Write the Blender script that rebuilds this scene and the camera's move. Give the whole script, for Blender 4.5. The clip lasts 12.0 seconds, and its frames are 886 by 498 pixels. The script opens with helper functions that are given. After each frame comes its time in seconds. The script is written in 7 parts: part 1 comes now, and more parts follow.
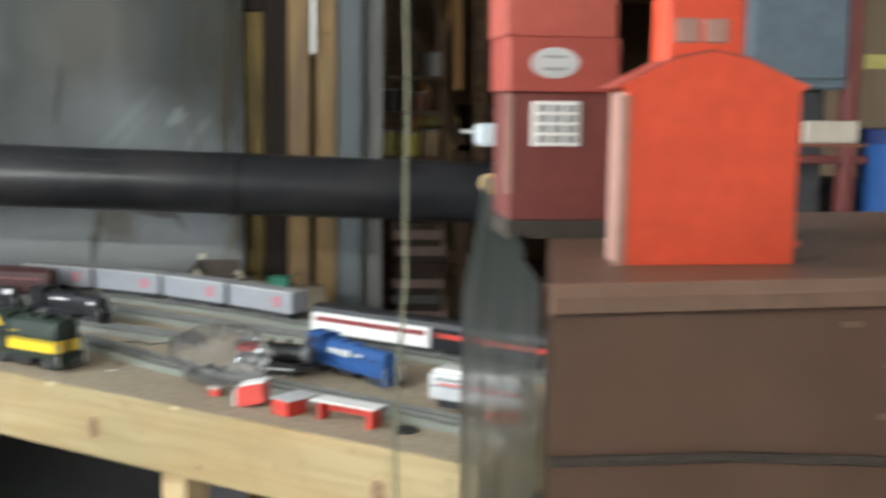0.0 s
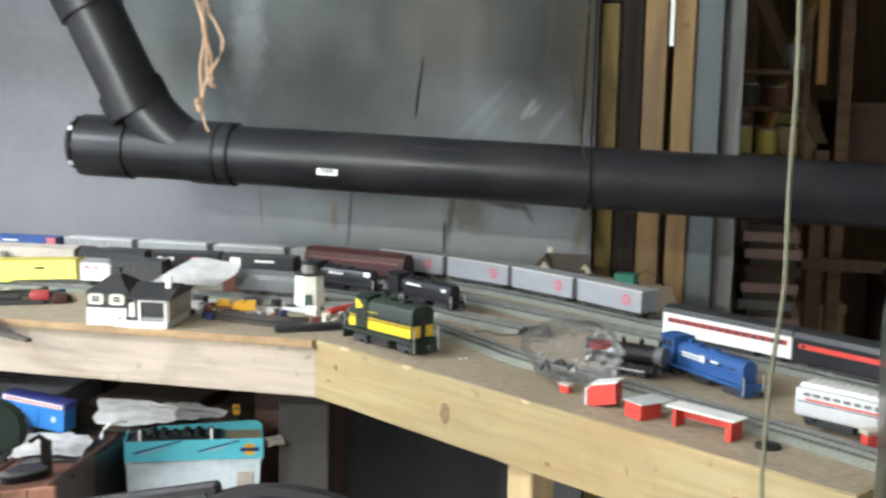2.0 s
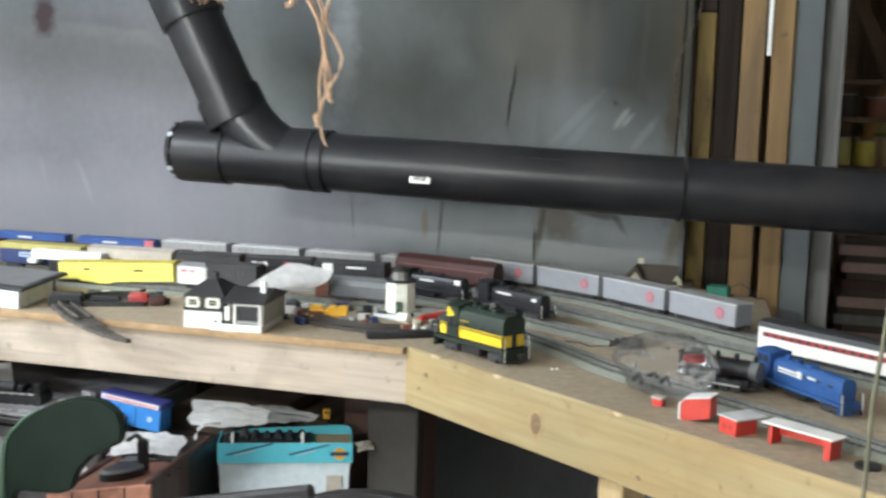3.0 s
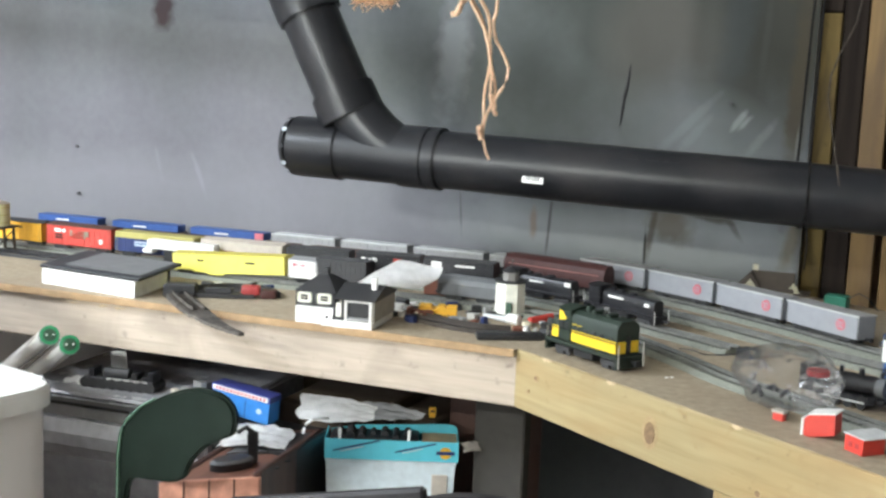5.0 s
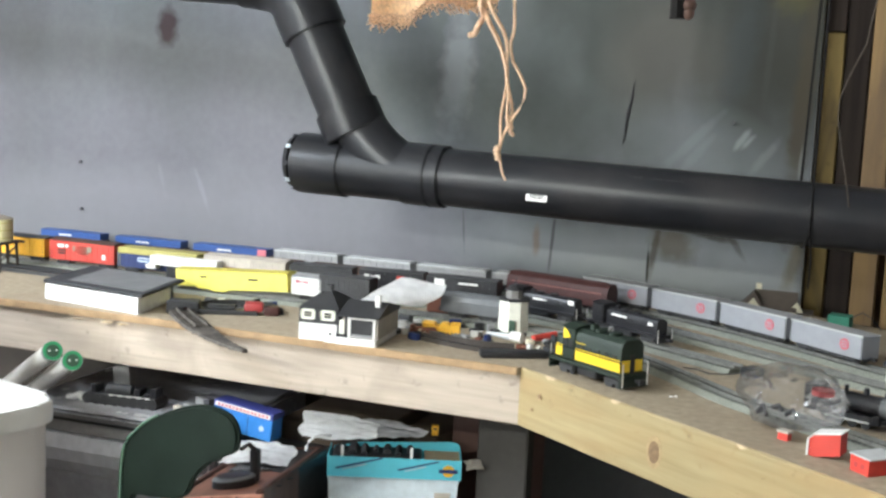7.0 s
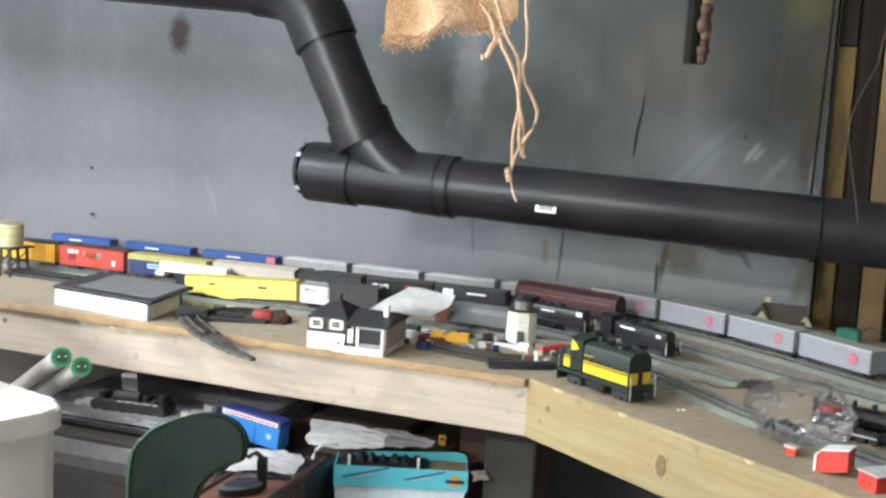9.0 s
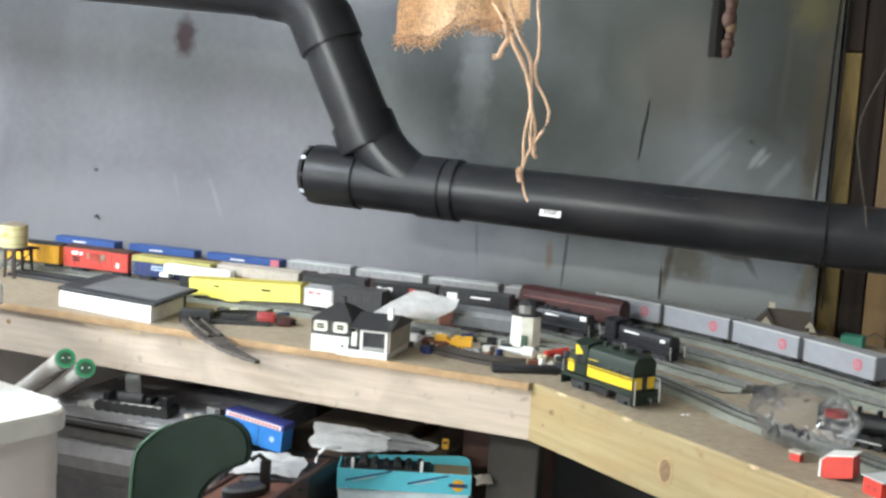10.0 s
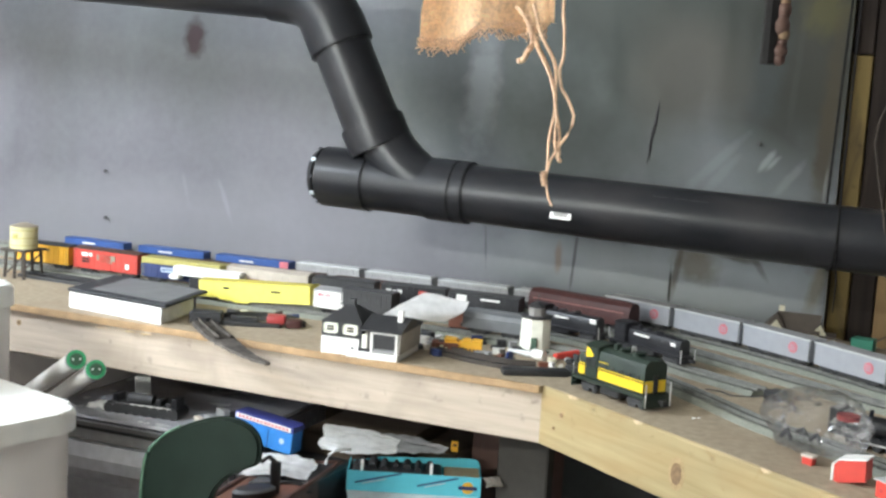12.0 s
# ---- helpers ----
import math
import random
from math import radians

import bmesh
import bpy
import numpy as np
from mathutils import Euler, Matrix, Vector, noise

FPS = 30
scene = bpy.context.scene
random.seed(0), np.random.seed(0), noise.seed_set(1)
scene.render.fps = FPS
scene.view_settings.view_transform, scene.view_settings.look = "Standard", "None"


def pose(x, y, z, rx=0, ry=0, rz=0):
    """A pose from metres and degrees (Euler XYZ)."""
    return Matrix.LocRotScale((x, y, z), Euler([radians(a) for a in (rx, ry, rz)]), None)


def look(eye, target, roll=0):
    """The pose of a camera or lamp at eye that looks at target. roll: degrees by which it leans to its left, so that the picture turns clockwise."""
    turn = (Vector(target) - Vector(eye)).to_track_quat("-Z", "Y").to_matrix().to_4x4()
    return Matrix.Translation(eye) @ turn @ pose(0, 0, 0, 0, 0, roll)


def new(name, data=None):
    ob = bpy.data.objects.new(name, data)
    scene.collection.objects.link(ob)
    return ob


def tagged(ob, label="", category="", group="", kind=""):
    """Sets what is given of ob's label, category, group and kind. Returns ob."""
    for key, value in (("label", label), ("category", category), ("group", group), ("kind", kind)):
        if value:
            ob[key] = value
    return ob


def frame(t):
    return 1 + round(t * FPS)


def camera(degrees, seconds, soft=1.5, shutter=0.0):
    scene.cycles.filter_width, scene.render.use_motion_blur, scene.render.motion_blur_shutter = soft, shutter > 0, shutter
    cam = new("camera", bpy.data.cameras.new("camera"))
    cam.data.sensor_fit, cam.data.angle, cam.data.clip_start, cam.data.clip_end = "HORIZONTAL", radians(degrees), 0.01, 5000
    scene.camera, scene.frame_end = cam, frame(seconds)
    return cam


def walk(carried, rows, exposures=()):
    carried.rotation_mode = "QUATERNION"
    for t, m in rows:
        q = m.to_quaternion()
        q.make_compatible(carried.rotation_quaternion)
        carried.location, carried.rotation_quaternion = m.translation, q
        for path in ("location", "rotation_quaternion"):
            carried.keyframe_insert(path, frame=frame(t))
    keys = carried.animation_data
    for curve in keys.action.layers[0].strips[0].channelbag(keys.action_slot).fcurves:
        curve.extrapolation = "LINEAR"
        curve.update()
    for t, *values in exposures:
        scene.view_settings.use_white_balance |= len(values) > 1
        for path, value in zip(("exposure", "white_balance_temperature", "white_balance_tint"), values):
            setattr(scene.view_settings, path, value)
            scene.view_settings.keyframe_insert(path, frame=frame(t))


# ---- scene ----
cam = camera(42.0, 12.0, soft=2.6, shutter=0.9)
PATH = [
    (0, (-0.118, -0.007, 1.228), (0.016, 1.971, 0.966), 0.8),
    (0.5, (-0.13, -0.009, 1.228), (-0.213, 1.969, 0.943), 0.6),
    (1, (-0.139, -0.01, 1.23), (-0.389, 1.952, 0.933), 0.7),
    (1.5, (-0.145, 0.004, 1.23), (-0.504, 1.95, 0.94), 1.0),
    (2, (-0.15, 0.029, 1.223), (-0.581, 1.962, 0.944), 1.2),
    (2.5, (-0.153, 0.029, 1.224), (-0.652, 1.946, 0.95), 1.5),
    (3.0, (-0.1589, 0.0244, 1.2260), (-0.7320, 1.9220, 0.9550), 1.51),
    (3.5, (-0.1631, 0.0230, 1.2296), (-0.7780, 1.9070, 0.9529), 1.80),
    (3.7, (-0.1650, 0.0215, 1.2296), (-0.796, 1.895, 0.95), 1.8),
    (5.3, (-0.1872, 0.0308, 1.2318), (-0.922, 1.87, 0.949), 2.4),
    (5.5, (-0.1875, 0.0306, 1.2320), (-0.9230, 1.8720, 0.9549), 2.40),
    (6.0, (-0.1883, 0.0296, 1.2319), (-0.9200, 1.8710, 0.9651), 2.60),
    (6.5, (-0.1893, 0.0288, 1.2321), (-0.9190, 1.8730, 0.9699), 2.59),
    (8.5, (-0.1914, 0.0263, 1.2344), (-0.9308, 1.8680, 0.9889), 3.00),
    (9.0, (-0.1905, 0.0261, 1.2369), (-0.9351, 1.8660, 0.9912), 3.19),
    (9.5, (-0.1932, 0.0250, 1.2361), (-0.9399, 1.8650, 0.9947), 3.30),
    (10.0, (-0.1931, 0.0254, 1.2350), (-0.9420, 1.8630, 0.9973), 3.49),
    (10.5, (-0.1923, 0.0251, 1.2379), (-0.9480, 1.8630, 0.9980), 3.50),
    (11.0, (-0.1965, 0.0242, 1.2359), (-0.9480, 1.8600, 0.9992), 3.60),
    (11.5, (-0.1988, 0.0221, 1.2353), (-0.9529, 1.8590, 1.0000), 3.53),
    (12.0, (-0.1990, 0.0235, 1.2353), (-0.9580, 1.8590, 0.9999), 3.59),
]
walk(cam, [(t, look(eye, target, roll)) for t, eye, target, roll in PATH],
     exposures=[(0, -0.06), (0.5, 0.28), (1.0, 0.36), (1.5, 0.40), (2.0, 0.07), (2.5, -0.16), (3.5, -0.08), (5.5, -0.03), (12.0, -0.03)])

# ---- world and light ----
world = bpy.data.worlds.new("world")
world.use_nodes = True
scene.world = world
wn = world.node_tree.nodes
sky = wn.new("ShaderNodeTexSky")
sky.sky_type, sky.sun_disc, sky.sun_elevation, sky.sun_rotation = "NISHITA", False, radians(40), radians(250)
world.node_tree.links.new(sky.outputs[0], wn["Background"].inputs[0])
wn["Background"].inputs[1].default_value = 0.1
scene.view_settings.exposure = 0.0


def area(name, place, target, w, h, power, colour):
    lamp = bpy.data.lights.new(name, "AREA")
    lamp.shape, lamp.size, lamp.size_y, lamp.energy, lamp.color = "RECTANGLE", w, h, power, colour
    ob = new(name, lamp)
    ob.matrix_world = look(place, target)
    return ob


# unseen sources; their places are assumed and set to match brightness
area("window_light_west", (-2.36, 0.45, 2.02), (-1.0, 1.5, 0.85), 1.0, 0.4, 66, (0.81, 0.90, 1.0))
area("window_light_south", (-1.35, -1.93, 1.74), (-1.0, 1.6, 0.85), 1.6, 0.5, 310, (0.88, 0.945, 1.0))
area("batten_light", (-1.30, -0.835, 1.735), (-0.6, 1.9, 1.0), 0.6, 0.05, 50, (0.96, 1.0, 0.95))


# ---- materials ----
def mat(name, colour, rough=0.6, metal=0.0, var=0.12, scale=30.0, bump=0.0, bscale=None, fine=0.0, spec=0.5, alpha=1.0,
        stain=None, stain_amount=0.5, stain_scale=3.0, coat=0.0, rvar=0.0):
    """Procedural surface: base colour with two scales of variation, stains, bump."""
    m = bpy.data.materials.new(name)
    m.use_nodes = True
    nt = m.node_tree
    b = nt.nodes["Principled BSDF"]
    L = nt.links.new
    tc = nt.nodes.new("ShaderNodeTexCoord")

    def noise_tex(sc, detail=4.0):
        n = nt.nodes.new("ShaderNodeTexNoise")
        n.inputs["Scale"].default_value, n.inputs["Detail"].default_value = sc, detail
        L(tc.outputs["Object"], n.inputs["Vector"])
        return n

    n1 = noise_tex(scale)
    ramp = nt.nodes.new("ShaderNodeMapRange")
    ramp.inputs[1].default_value, ramp.inputs[2].default_value = 0.3, 0.7
    ramp.inputs[3].default_value, ramp.inputs[4].default_value = 1 - var, 1 + var
    L(n1.outputs[0], ramp.inputs[0])
    mul = nt.nodes.new("ShaderNodeMix")
    mul.data_type, mul.blend_type = "RGBA", "MULTIPLY"
    mul.inputs[0].default_value = 1.0
    mul.inputs[6].default_value = (*colour, 1)
    L(ramp.outputs[0], mul.inputs[7])
    out = mul.outputs[2]
    if stain:
        n2 = noise_tex(stain_scale, 6.0)
        r2 = nt.nodes.new("ShaderNodeMapRange")
        r2.inputs[1].default_value, r2.inputs[2].default_value = 0.5, 0.72
        r2.inputs[3].default_value, r2.inputs[4].default_value = 0.0, stain_amount
        L(n2.outputs[0], r2.inputs[0])
        mx = nt.nodes.new("ShaderNodeMix")
        mx.data_type = "RGBA"
        L(r2.outputs[0], mx.inputs[0])
        L(out, mx.inputs[6])
        mx.inputs[7].default_value = (*stain, 1)
        out = mx.outputs[2]
    L(out, b.inputs["Base Color"])
    b.inputs["Roughness"].default_value, b.inputs["Metallic"].default_value = rough, metal
    b.inputs["Specular IOR Level"].default_value = spec
    b.inputs["Coat Weight"].default_value = coat
    if rvar:
        r3 = nt.nodes.new("ShaderNodeMapRange")
        r3.inputs[3].default_value, r3.inputs[4].default_value = max(0.02, rough - rvar), min(1, rough + rvar)
        L(noise_tex(scale * 0.4).outputs[0], r3.inputs[0])
        L(r3.outputs[0], b.inputs["Roughness"])
    if bump:
        n4 = noise_tex(bscale or scale * 2, 5.0)
        bp = nt.nodes.new("ShaderNodeBump")
        bp.inputs["Strength"].default_value, bp.inputs["Distance"].default_value = bump, 0.004
        L(n4.outputs[0], bp.inputs["Height"])
        L(bp.outputs[0], b.inputs["Normal"])
    if alpha < 1:
        b.inputs["Alpha"].default_value = alpha
    return m


def wood(name, c1, c2, axis="X", rough=0.65, grain=60.0, stain=None, amount=0.5, sscale=7.0, smudge=None):
    """Sawn timber: long grain streaks, soft stains along the grain, grimy smudges across it."""
    m = bpy.data.materials.new(name)
    m.use_nodes = True
    nt = m.node_tree
    L = nt.links.new
    b = nt.nodes["Principled BSDF"]
    tc = nt.nodes.new("ShaderNodeTexCoord")
    mp = nt.nodes.new("ShaderNodeMapping")
    mp.inputs["Scale"].default_value = {"X": (0.06, 1, 1), "Y": (1, 0.06, 1), "Z": (1, 1, 0.06)}[axis]
    L(tc.outputs["Object"], mp.inputs[0])
    n = nt.nodes.new("ShaderNodeTexNoise")
    n.inputs["Scale"].default_value, n.inputs["Detail"].default_value, n.inputs["Distortion"].default_value = grain, 8, 0.6
    L(mp.outputs[0], n.inputs["Vector"])
    r = nt.nodes.new("ShaderNodeValToRGB")
    r.color_ramp.elements[0].position, r.color_ramp.elements[0].color = 0.3, (*c1, 1)
    r.color_ramp.elements[1].position, r.color_ramp.elements[1].color = 0.68, (*c2, 1)
    L(n.outputs[0], r.inputs[0])
    big = nt.nodes.new("ShaderNodeTexNoise")
    big.inputs["Scale"].default_value, big.inputs["Detail"].default_value = 5, 4
    soft = nt.nodes.new("ShaderNodeMapping")
    soft.inputs["Scale"].default_value = {"X": (0.22, 1, 1), "Y": (1, 0.22, 1), "Z": (1, 1, 0.22)}[axis]
    L(tc.outputs["Object"], soft.inputs[0])
    L(soft.outputs[0], big.inputs["Vector"])
    mr = nt.nodes.new("ShaderNodeMapRange")
    mr.inputs[1].default_value, mr.inputs[2].default_value, mr.inputs[3].default_value, mr.inputs[4].default_value = 0.3, 0.7, 0.84, 1.10
    L(big.outputs[0], mr.inputs[0])
    mul = nt.nodes.new("ShaderNodeMix")
    mul.data_type, mul.blend_type = "RGBA", "MULTIPLY"
    mul.inputs[0].default_value = 1
    L(r.outputs[0], mul.inputs[6])
    L(mr.outputs[0], mul.inputs[7])
    tone = mul.outputs[2]
    if stain:
        sn = nt.nodes.new("ShaderNodeTexNoise")
        sn.inputs["Scale"].default_value, sn.inputs["Detail"].default_value, sn.inputs["Distortion"].default_value = sscale, 7, 0.8
        L(soft.outputs[0], sn.inputs["Vector"])
        sr = nt.nodes.new("ShaderNodeMapRange")
        sr.inputs[1].default_value, sr.inputs[2].default_value, sr.inputs[4].default_value = 0.48, 0.72, amount
        L(sn.outputs[0], sr.inputs[0])
        sm = nt.nodes.new("ShaderNodeMix")
        sm.data_type = "RGBA"
        L(sr.outputs[0], sm.inputs[0])
        L(tone, sm.inputs[6])
        sm.inputs[7].default_value = (*stain, 1)
        tone = sm.outputs[2]
    if smudge:
        for scale, low, high, most in ((11, 0.56, 0.76, 0.5), (55, 0.63, 0.72, 0.55)):
            gn = nt.nodes.new("ShaderNodeTexNoise")
            gn.inputs["Scale"].default_value, gn.inputs["Detail"].default_value, gn.inputs["Distortion"].default_value = scale, 6, 0.5
            L(tc.outputs["Object"], gn.inputs["Vector"])
            gr = nt.nodes.new("ShaderNodeMapRange")
            gr.inputs[1].default_value, gr.inputs[2].default_value, gr.inputs[4].default_value = low, high, most
            L(gn.outputs[0], gr.inputs[0])
            gm = nt.nodes.new("ShaderNodeMix")
            gm.data_type = "RGBA"
            L(gr.outputs[0], gm.inputs[0])
            L(tone, gm.inputs[6])
            gm.inputs[7].default_value = (*smudge, 1)
            tone = gm.outputs[2]
    dent = nt.nodes.new("ShaderNodeTexNoise")
    dent.inputs["Scale"].default_value, dent.inputs["Detail"].default_value = 55, 2
    L(tc.outputs["Object"], dent.inputs["Vector"])
    dr = nt.nodes.new("ShaderNodeMapRange")
    dr.inputs[1].default_value, dr.inputs[2].default_value, dr.inputs[3].default_value, dr.inputs[4].default_value = 0.66, 0.78, 1.0, 0.62
    L(dent.outputs[0], dr.inputs[0])
    marks = nt.nodes.new("ShaderNodeMix")
    marks.data_type, marks.blend_type = "RGBA", "MULTIPLY"
    marks.inputs[0].default_value = 1
    L(tone, marks.inputs[6])
    L(dr.outputs[0], marks.inputs[7])
    L(marks.outputs[2], b.inputs["Base Color"])
    b.inputs["Roughness"].default_value = rough
    bp = nt.nodes.new("ShaderNodeBump")
    bp.inputs["Strength"].default_value, bp.inputs["Distance"].default_value = 0.25, 0.002
    L(n.outputs[0], bp.inputs["Height"])
    L(bp.outputs[0], b.inputs["Normal"])
    return m


def sheeting():
    """Dull plastic-faced sheeting: vertical streaks, pale scuffs, soft creases, painted light and shade."""
    m = bpy.data.materials.new("wall_sheeting")
    m.use_nodes = True
    nt = m.node_tree
    L = nt.links.new
    b = nt.nodes["Principled BSDF"]
    tc = nt.nodes.new("ShaderNodeTexCoord")

    def field(sx, sz, scale, detail, lo, hi, a, c, distort=0.0):
        mp, n, r = nt.nodes.new("ShaderNodeMapping"), nt.nodes.new("ShaderNodeTexNoise"), nt.nodes.new("ShaderNodeMapRange")
        mp.inputs["Scale"].default_value = (sx, 1, sz)
        n.inputs["Scale"].default_value, n.inputs["Detail"].default_value, n.inputs["Distortion"].default_value = scale, detail, distort
        r.inputs[1].default_value, r.inputs[2].default_value, r.inputs[3].default_value, r.inputs[4].default_value = lo, hi, a, c
        L(tc.outputs["Object"], mp.inputs[0])
        L(mp.outputs[0], n.inputs["Vector"])
        L(n.outputs[0], r.inputs[0])
        return r.outputs[0]

    def blend(fac, a, c, kind="MIX"):
        x = nt.nodes.new("ShaderNodeMix")
        x.data_type, x.blend_type = "RGBA", kind
        for sock, val in ((x.inputs[0], fac), (x.inputs[6], a), (x.inputs[7], c)):
            if isinstance(val, (int, float)):
                sock.default_value = val
            elif isinstance(val, tuple):
                sock.default_value = (*val, 1)
            else:
                L(val, sock)
        return x.outputs[2]

    base = blend(field(1, 1, 1.4, 3, 0.38, 0.62, 0, 1), (0.150, 0.148, 0.163), (0.108, 0.120, 0.119))
    base = blend(1.0, base, field(3, 0.35, 1.5, 4, 0.3, 0.7, 0.88, 1.12), "MULTIPLY")
    base = blend(field(1.6, 0.5, 2.0, 5, 0.56, 0.80, 0, 0.40, 0.2), base, (0.25, 0.26, 0.28))
    base = blend(field(1.4, 0.7, 1.9, 6, 0.56, 0.80, 0, 0.45, 0.2), base, (0.09, 0.088, 0.08))
    base = blend(1.0, base, field(1, 1, 60, 4, 0.3, 0.7, 0.95, 1.05), "MULTIPLY")
    # stains and painted light and shade: x along the wall, height, size, colour, strength
    # broad ellipses paint wall shade and lit bands; thin strokes paint crease highlights
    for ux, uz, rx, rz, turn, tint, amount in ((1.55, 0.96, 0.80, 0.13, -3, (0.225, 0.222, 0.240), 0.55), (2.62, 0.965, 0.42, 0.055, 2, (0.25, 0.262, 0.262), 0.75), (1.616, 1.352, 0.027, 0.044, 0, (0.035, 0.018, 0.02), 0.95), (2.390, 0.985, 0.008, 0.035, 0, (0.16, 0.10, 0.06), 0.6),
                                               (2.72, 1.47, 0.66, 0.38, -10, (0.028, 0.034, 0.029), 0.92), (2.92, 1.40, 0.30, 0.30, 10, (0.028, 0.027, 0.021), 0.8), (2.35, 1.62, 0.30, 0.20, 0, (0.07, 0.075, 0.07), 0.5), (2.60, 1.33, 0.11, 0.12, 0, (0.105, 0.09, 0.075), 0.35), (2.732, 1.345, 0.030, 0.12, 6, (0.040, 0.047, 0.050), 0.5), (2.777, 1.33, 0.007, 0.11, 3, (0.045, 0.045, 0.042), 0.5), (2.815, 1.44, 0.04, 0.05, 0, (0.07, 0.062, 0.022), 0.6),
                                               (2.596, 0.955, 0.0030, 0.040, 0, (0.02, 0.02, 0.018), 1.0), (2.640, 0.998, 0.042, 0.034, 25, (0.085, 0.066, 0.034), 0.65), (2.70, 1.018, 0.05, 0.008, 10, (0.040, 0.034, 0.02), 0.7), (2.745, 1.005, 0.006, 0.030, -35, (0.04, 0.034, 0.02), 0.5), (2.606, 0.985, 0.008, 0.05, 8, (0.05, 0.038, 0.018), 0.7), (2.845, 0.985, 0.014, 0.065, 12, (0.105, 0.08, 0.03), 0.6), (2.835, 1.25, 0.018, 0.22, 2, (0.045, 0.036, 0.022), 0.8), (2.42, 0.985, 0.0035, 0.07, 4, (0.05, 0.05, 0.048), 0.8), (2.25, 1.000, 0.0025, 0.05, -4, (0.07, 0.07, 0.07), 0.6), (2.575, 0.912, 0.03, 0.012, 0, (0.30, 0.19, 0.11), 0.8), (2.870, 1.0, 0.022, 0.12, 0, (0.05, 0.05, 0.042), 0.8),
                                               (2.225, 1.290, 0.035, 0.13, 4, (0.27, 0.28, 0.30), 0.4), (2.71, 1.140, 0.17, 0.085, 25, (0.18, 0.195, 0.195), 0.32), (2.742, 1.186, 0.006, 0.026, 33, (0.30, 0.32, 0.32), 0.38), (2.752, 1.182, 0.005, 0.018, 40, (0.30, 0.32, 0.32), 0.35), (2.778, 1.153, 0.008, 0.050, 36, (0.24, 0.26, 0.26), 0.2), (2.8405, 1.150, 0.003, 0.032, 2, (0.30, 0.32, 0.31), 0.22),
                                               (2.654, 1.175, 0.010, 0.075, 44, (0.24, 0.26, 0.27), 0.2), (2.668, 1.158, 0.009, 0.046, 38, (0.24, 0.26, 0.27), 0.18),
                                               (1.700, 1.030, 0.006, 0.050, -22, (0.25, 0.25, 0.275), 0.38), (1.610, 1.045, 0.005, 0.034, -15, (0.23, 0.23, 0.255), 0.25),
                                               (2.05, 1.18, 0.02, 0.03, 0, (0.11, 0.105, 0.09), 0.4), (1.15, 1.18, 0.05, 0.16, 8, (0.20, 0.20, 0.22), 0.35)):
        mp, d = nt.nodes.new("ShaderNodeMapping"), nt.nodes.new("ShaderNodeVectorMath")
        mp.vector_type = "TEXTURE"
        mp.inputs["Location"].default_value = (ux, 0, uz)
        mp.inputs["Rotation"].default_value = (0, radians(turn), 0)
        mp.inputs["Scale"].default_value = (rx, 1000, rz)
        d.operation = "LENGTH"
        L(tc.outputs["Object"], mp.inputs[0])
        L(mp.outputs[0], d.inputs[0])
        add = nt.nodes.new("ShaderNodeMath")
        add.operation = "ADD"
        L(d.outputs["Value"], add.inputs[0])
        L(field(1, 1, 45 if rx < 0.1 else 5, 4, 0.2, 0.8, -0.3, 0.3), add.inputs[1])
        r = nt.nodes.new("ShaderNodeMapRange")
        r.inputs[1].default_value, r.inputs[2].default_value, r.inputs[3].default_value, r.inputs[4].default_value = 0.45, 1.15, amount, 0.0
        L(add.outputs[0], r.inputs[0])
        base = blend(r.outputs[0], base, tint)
    L(base, b.inputs["Base Color"])
    L(field(3, 1, 2, 4, 0.3, 0.7, 0.36, 0.54), b.inputs["Roughness"])
    b.inputs["Specular IOR Level"].default_value = 0.16
    bp = nt.nodes.new("ShaderNodeBump")
    bp.inputs["Strength"].default_value, bp.inputs["Distance"].default_value = 0.22, 0.012
    L(field(2.4, 0.9, 3.0, 3, 0.25, 0.75, 0, 1, 0.3), bp.inputs["Height"])
    L(bp.outputs[0], b.inputs["Normal"])
    return m


M = {}
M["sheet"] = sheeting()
# floor, walls and ceiling kept pale to bounce fill light
M["concrete"] = mat("concrete", (0.60, 0.575, 0.54), 0.85, 0, 0.15, 9, 0.3, 60, stain=(0.30, 0.28, 0.26), stain_amount=0.4)
M["drywall"] = mat("painted_wall", (0.78, 0.77, 0.75), 0.8, 0, 0.06, 5, 0.1, 80, stain=(0.36, 0.35, 0.33), stain_amount=0.3)
M["ceiling"] = mat("ceiling_boards", (0.66, 0.63, 0.58), 0.8, 0, 0.15, 6)
M["pine"] = wood("new_pine", (0.293, 0.222, 0.106), (0.388, 0.307, 0.160), grain=95, stain=(0.38, 0.24, 0.10), amount=0.5, sscale=14, smudge=(0.27, 0.18, 0.08))
M["pine_z"] = wood("stud_pine", (0.145, 0.085, 0.030), (0.225, 0.135, 0.048), "Z", stain=(0.075, 0.045, 0.025), amount=0.75, sscale=14)
M["stained_stud"] = wood("stained_stud", (0.085, 0.058, 0.020), (0.122, 0.085, 0.029), "Z", stain=(0.020, 0.013, 0.009), amount=0.95, sscale=22)
M["dusty_black"] = mat("dusty_black_plastic", (0.088, 0.078, 0.070), 0.9, 0, 0.4, 140, 0.3, 300, spec=0.08, stain=(0.16, 0.14, 0.122), stain_amount=0.7, stain_scale=45)
M["old_thread"] = mat("old_thread", (0.055, 0.046, 0.038), 0.9, 0, 0.3, 400, spec=0.1)
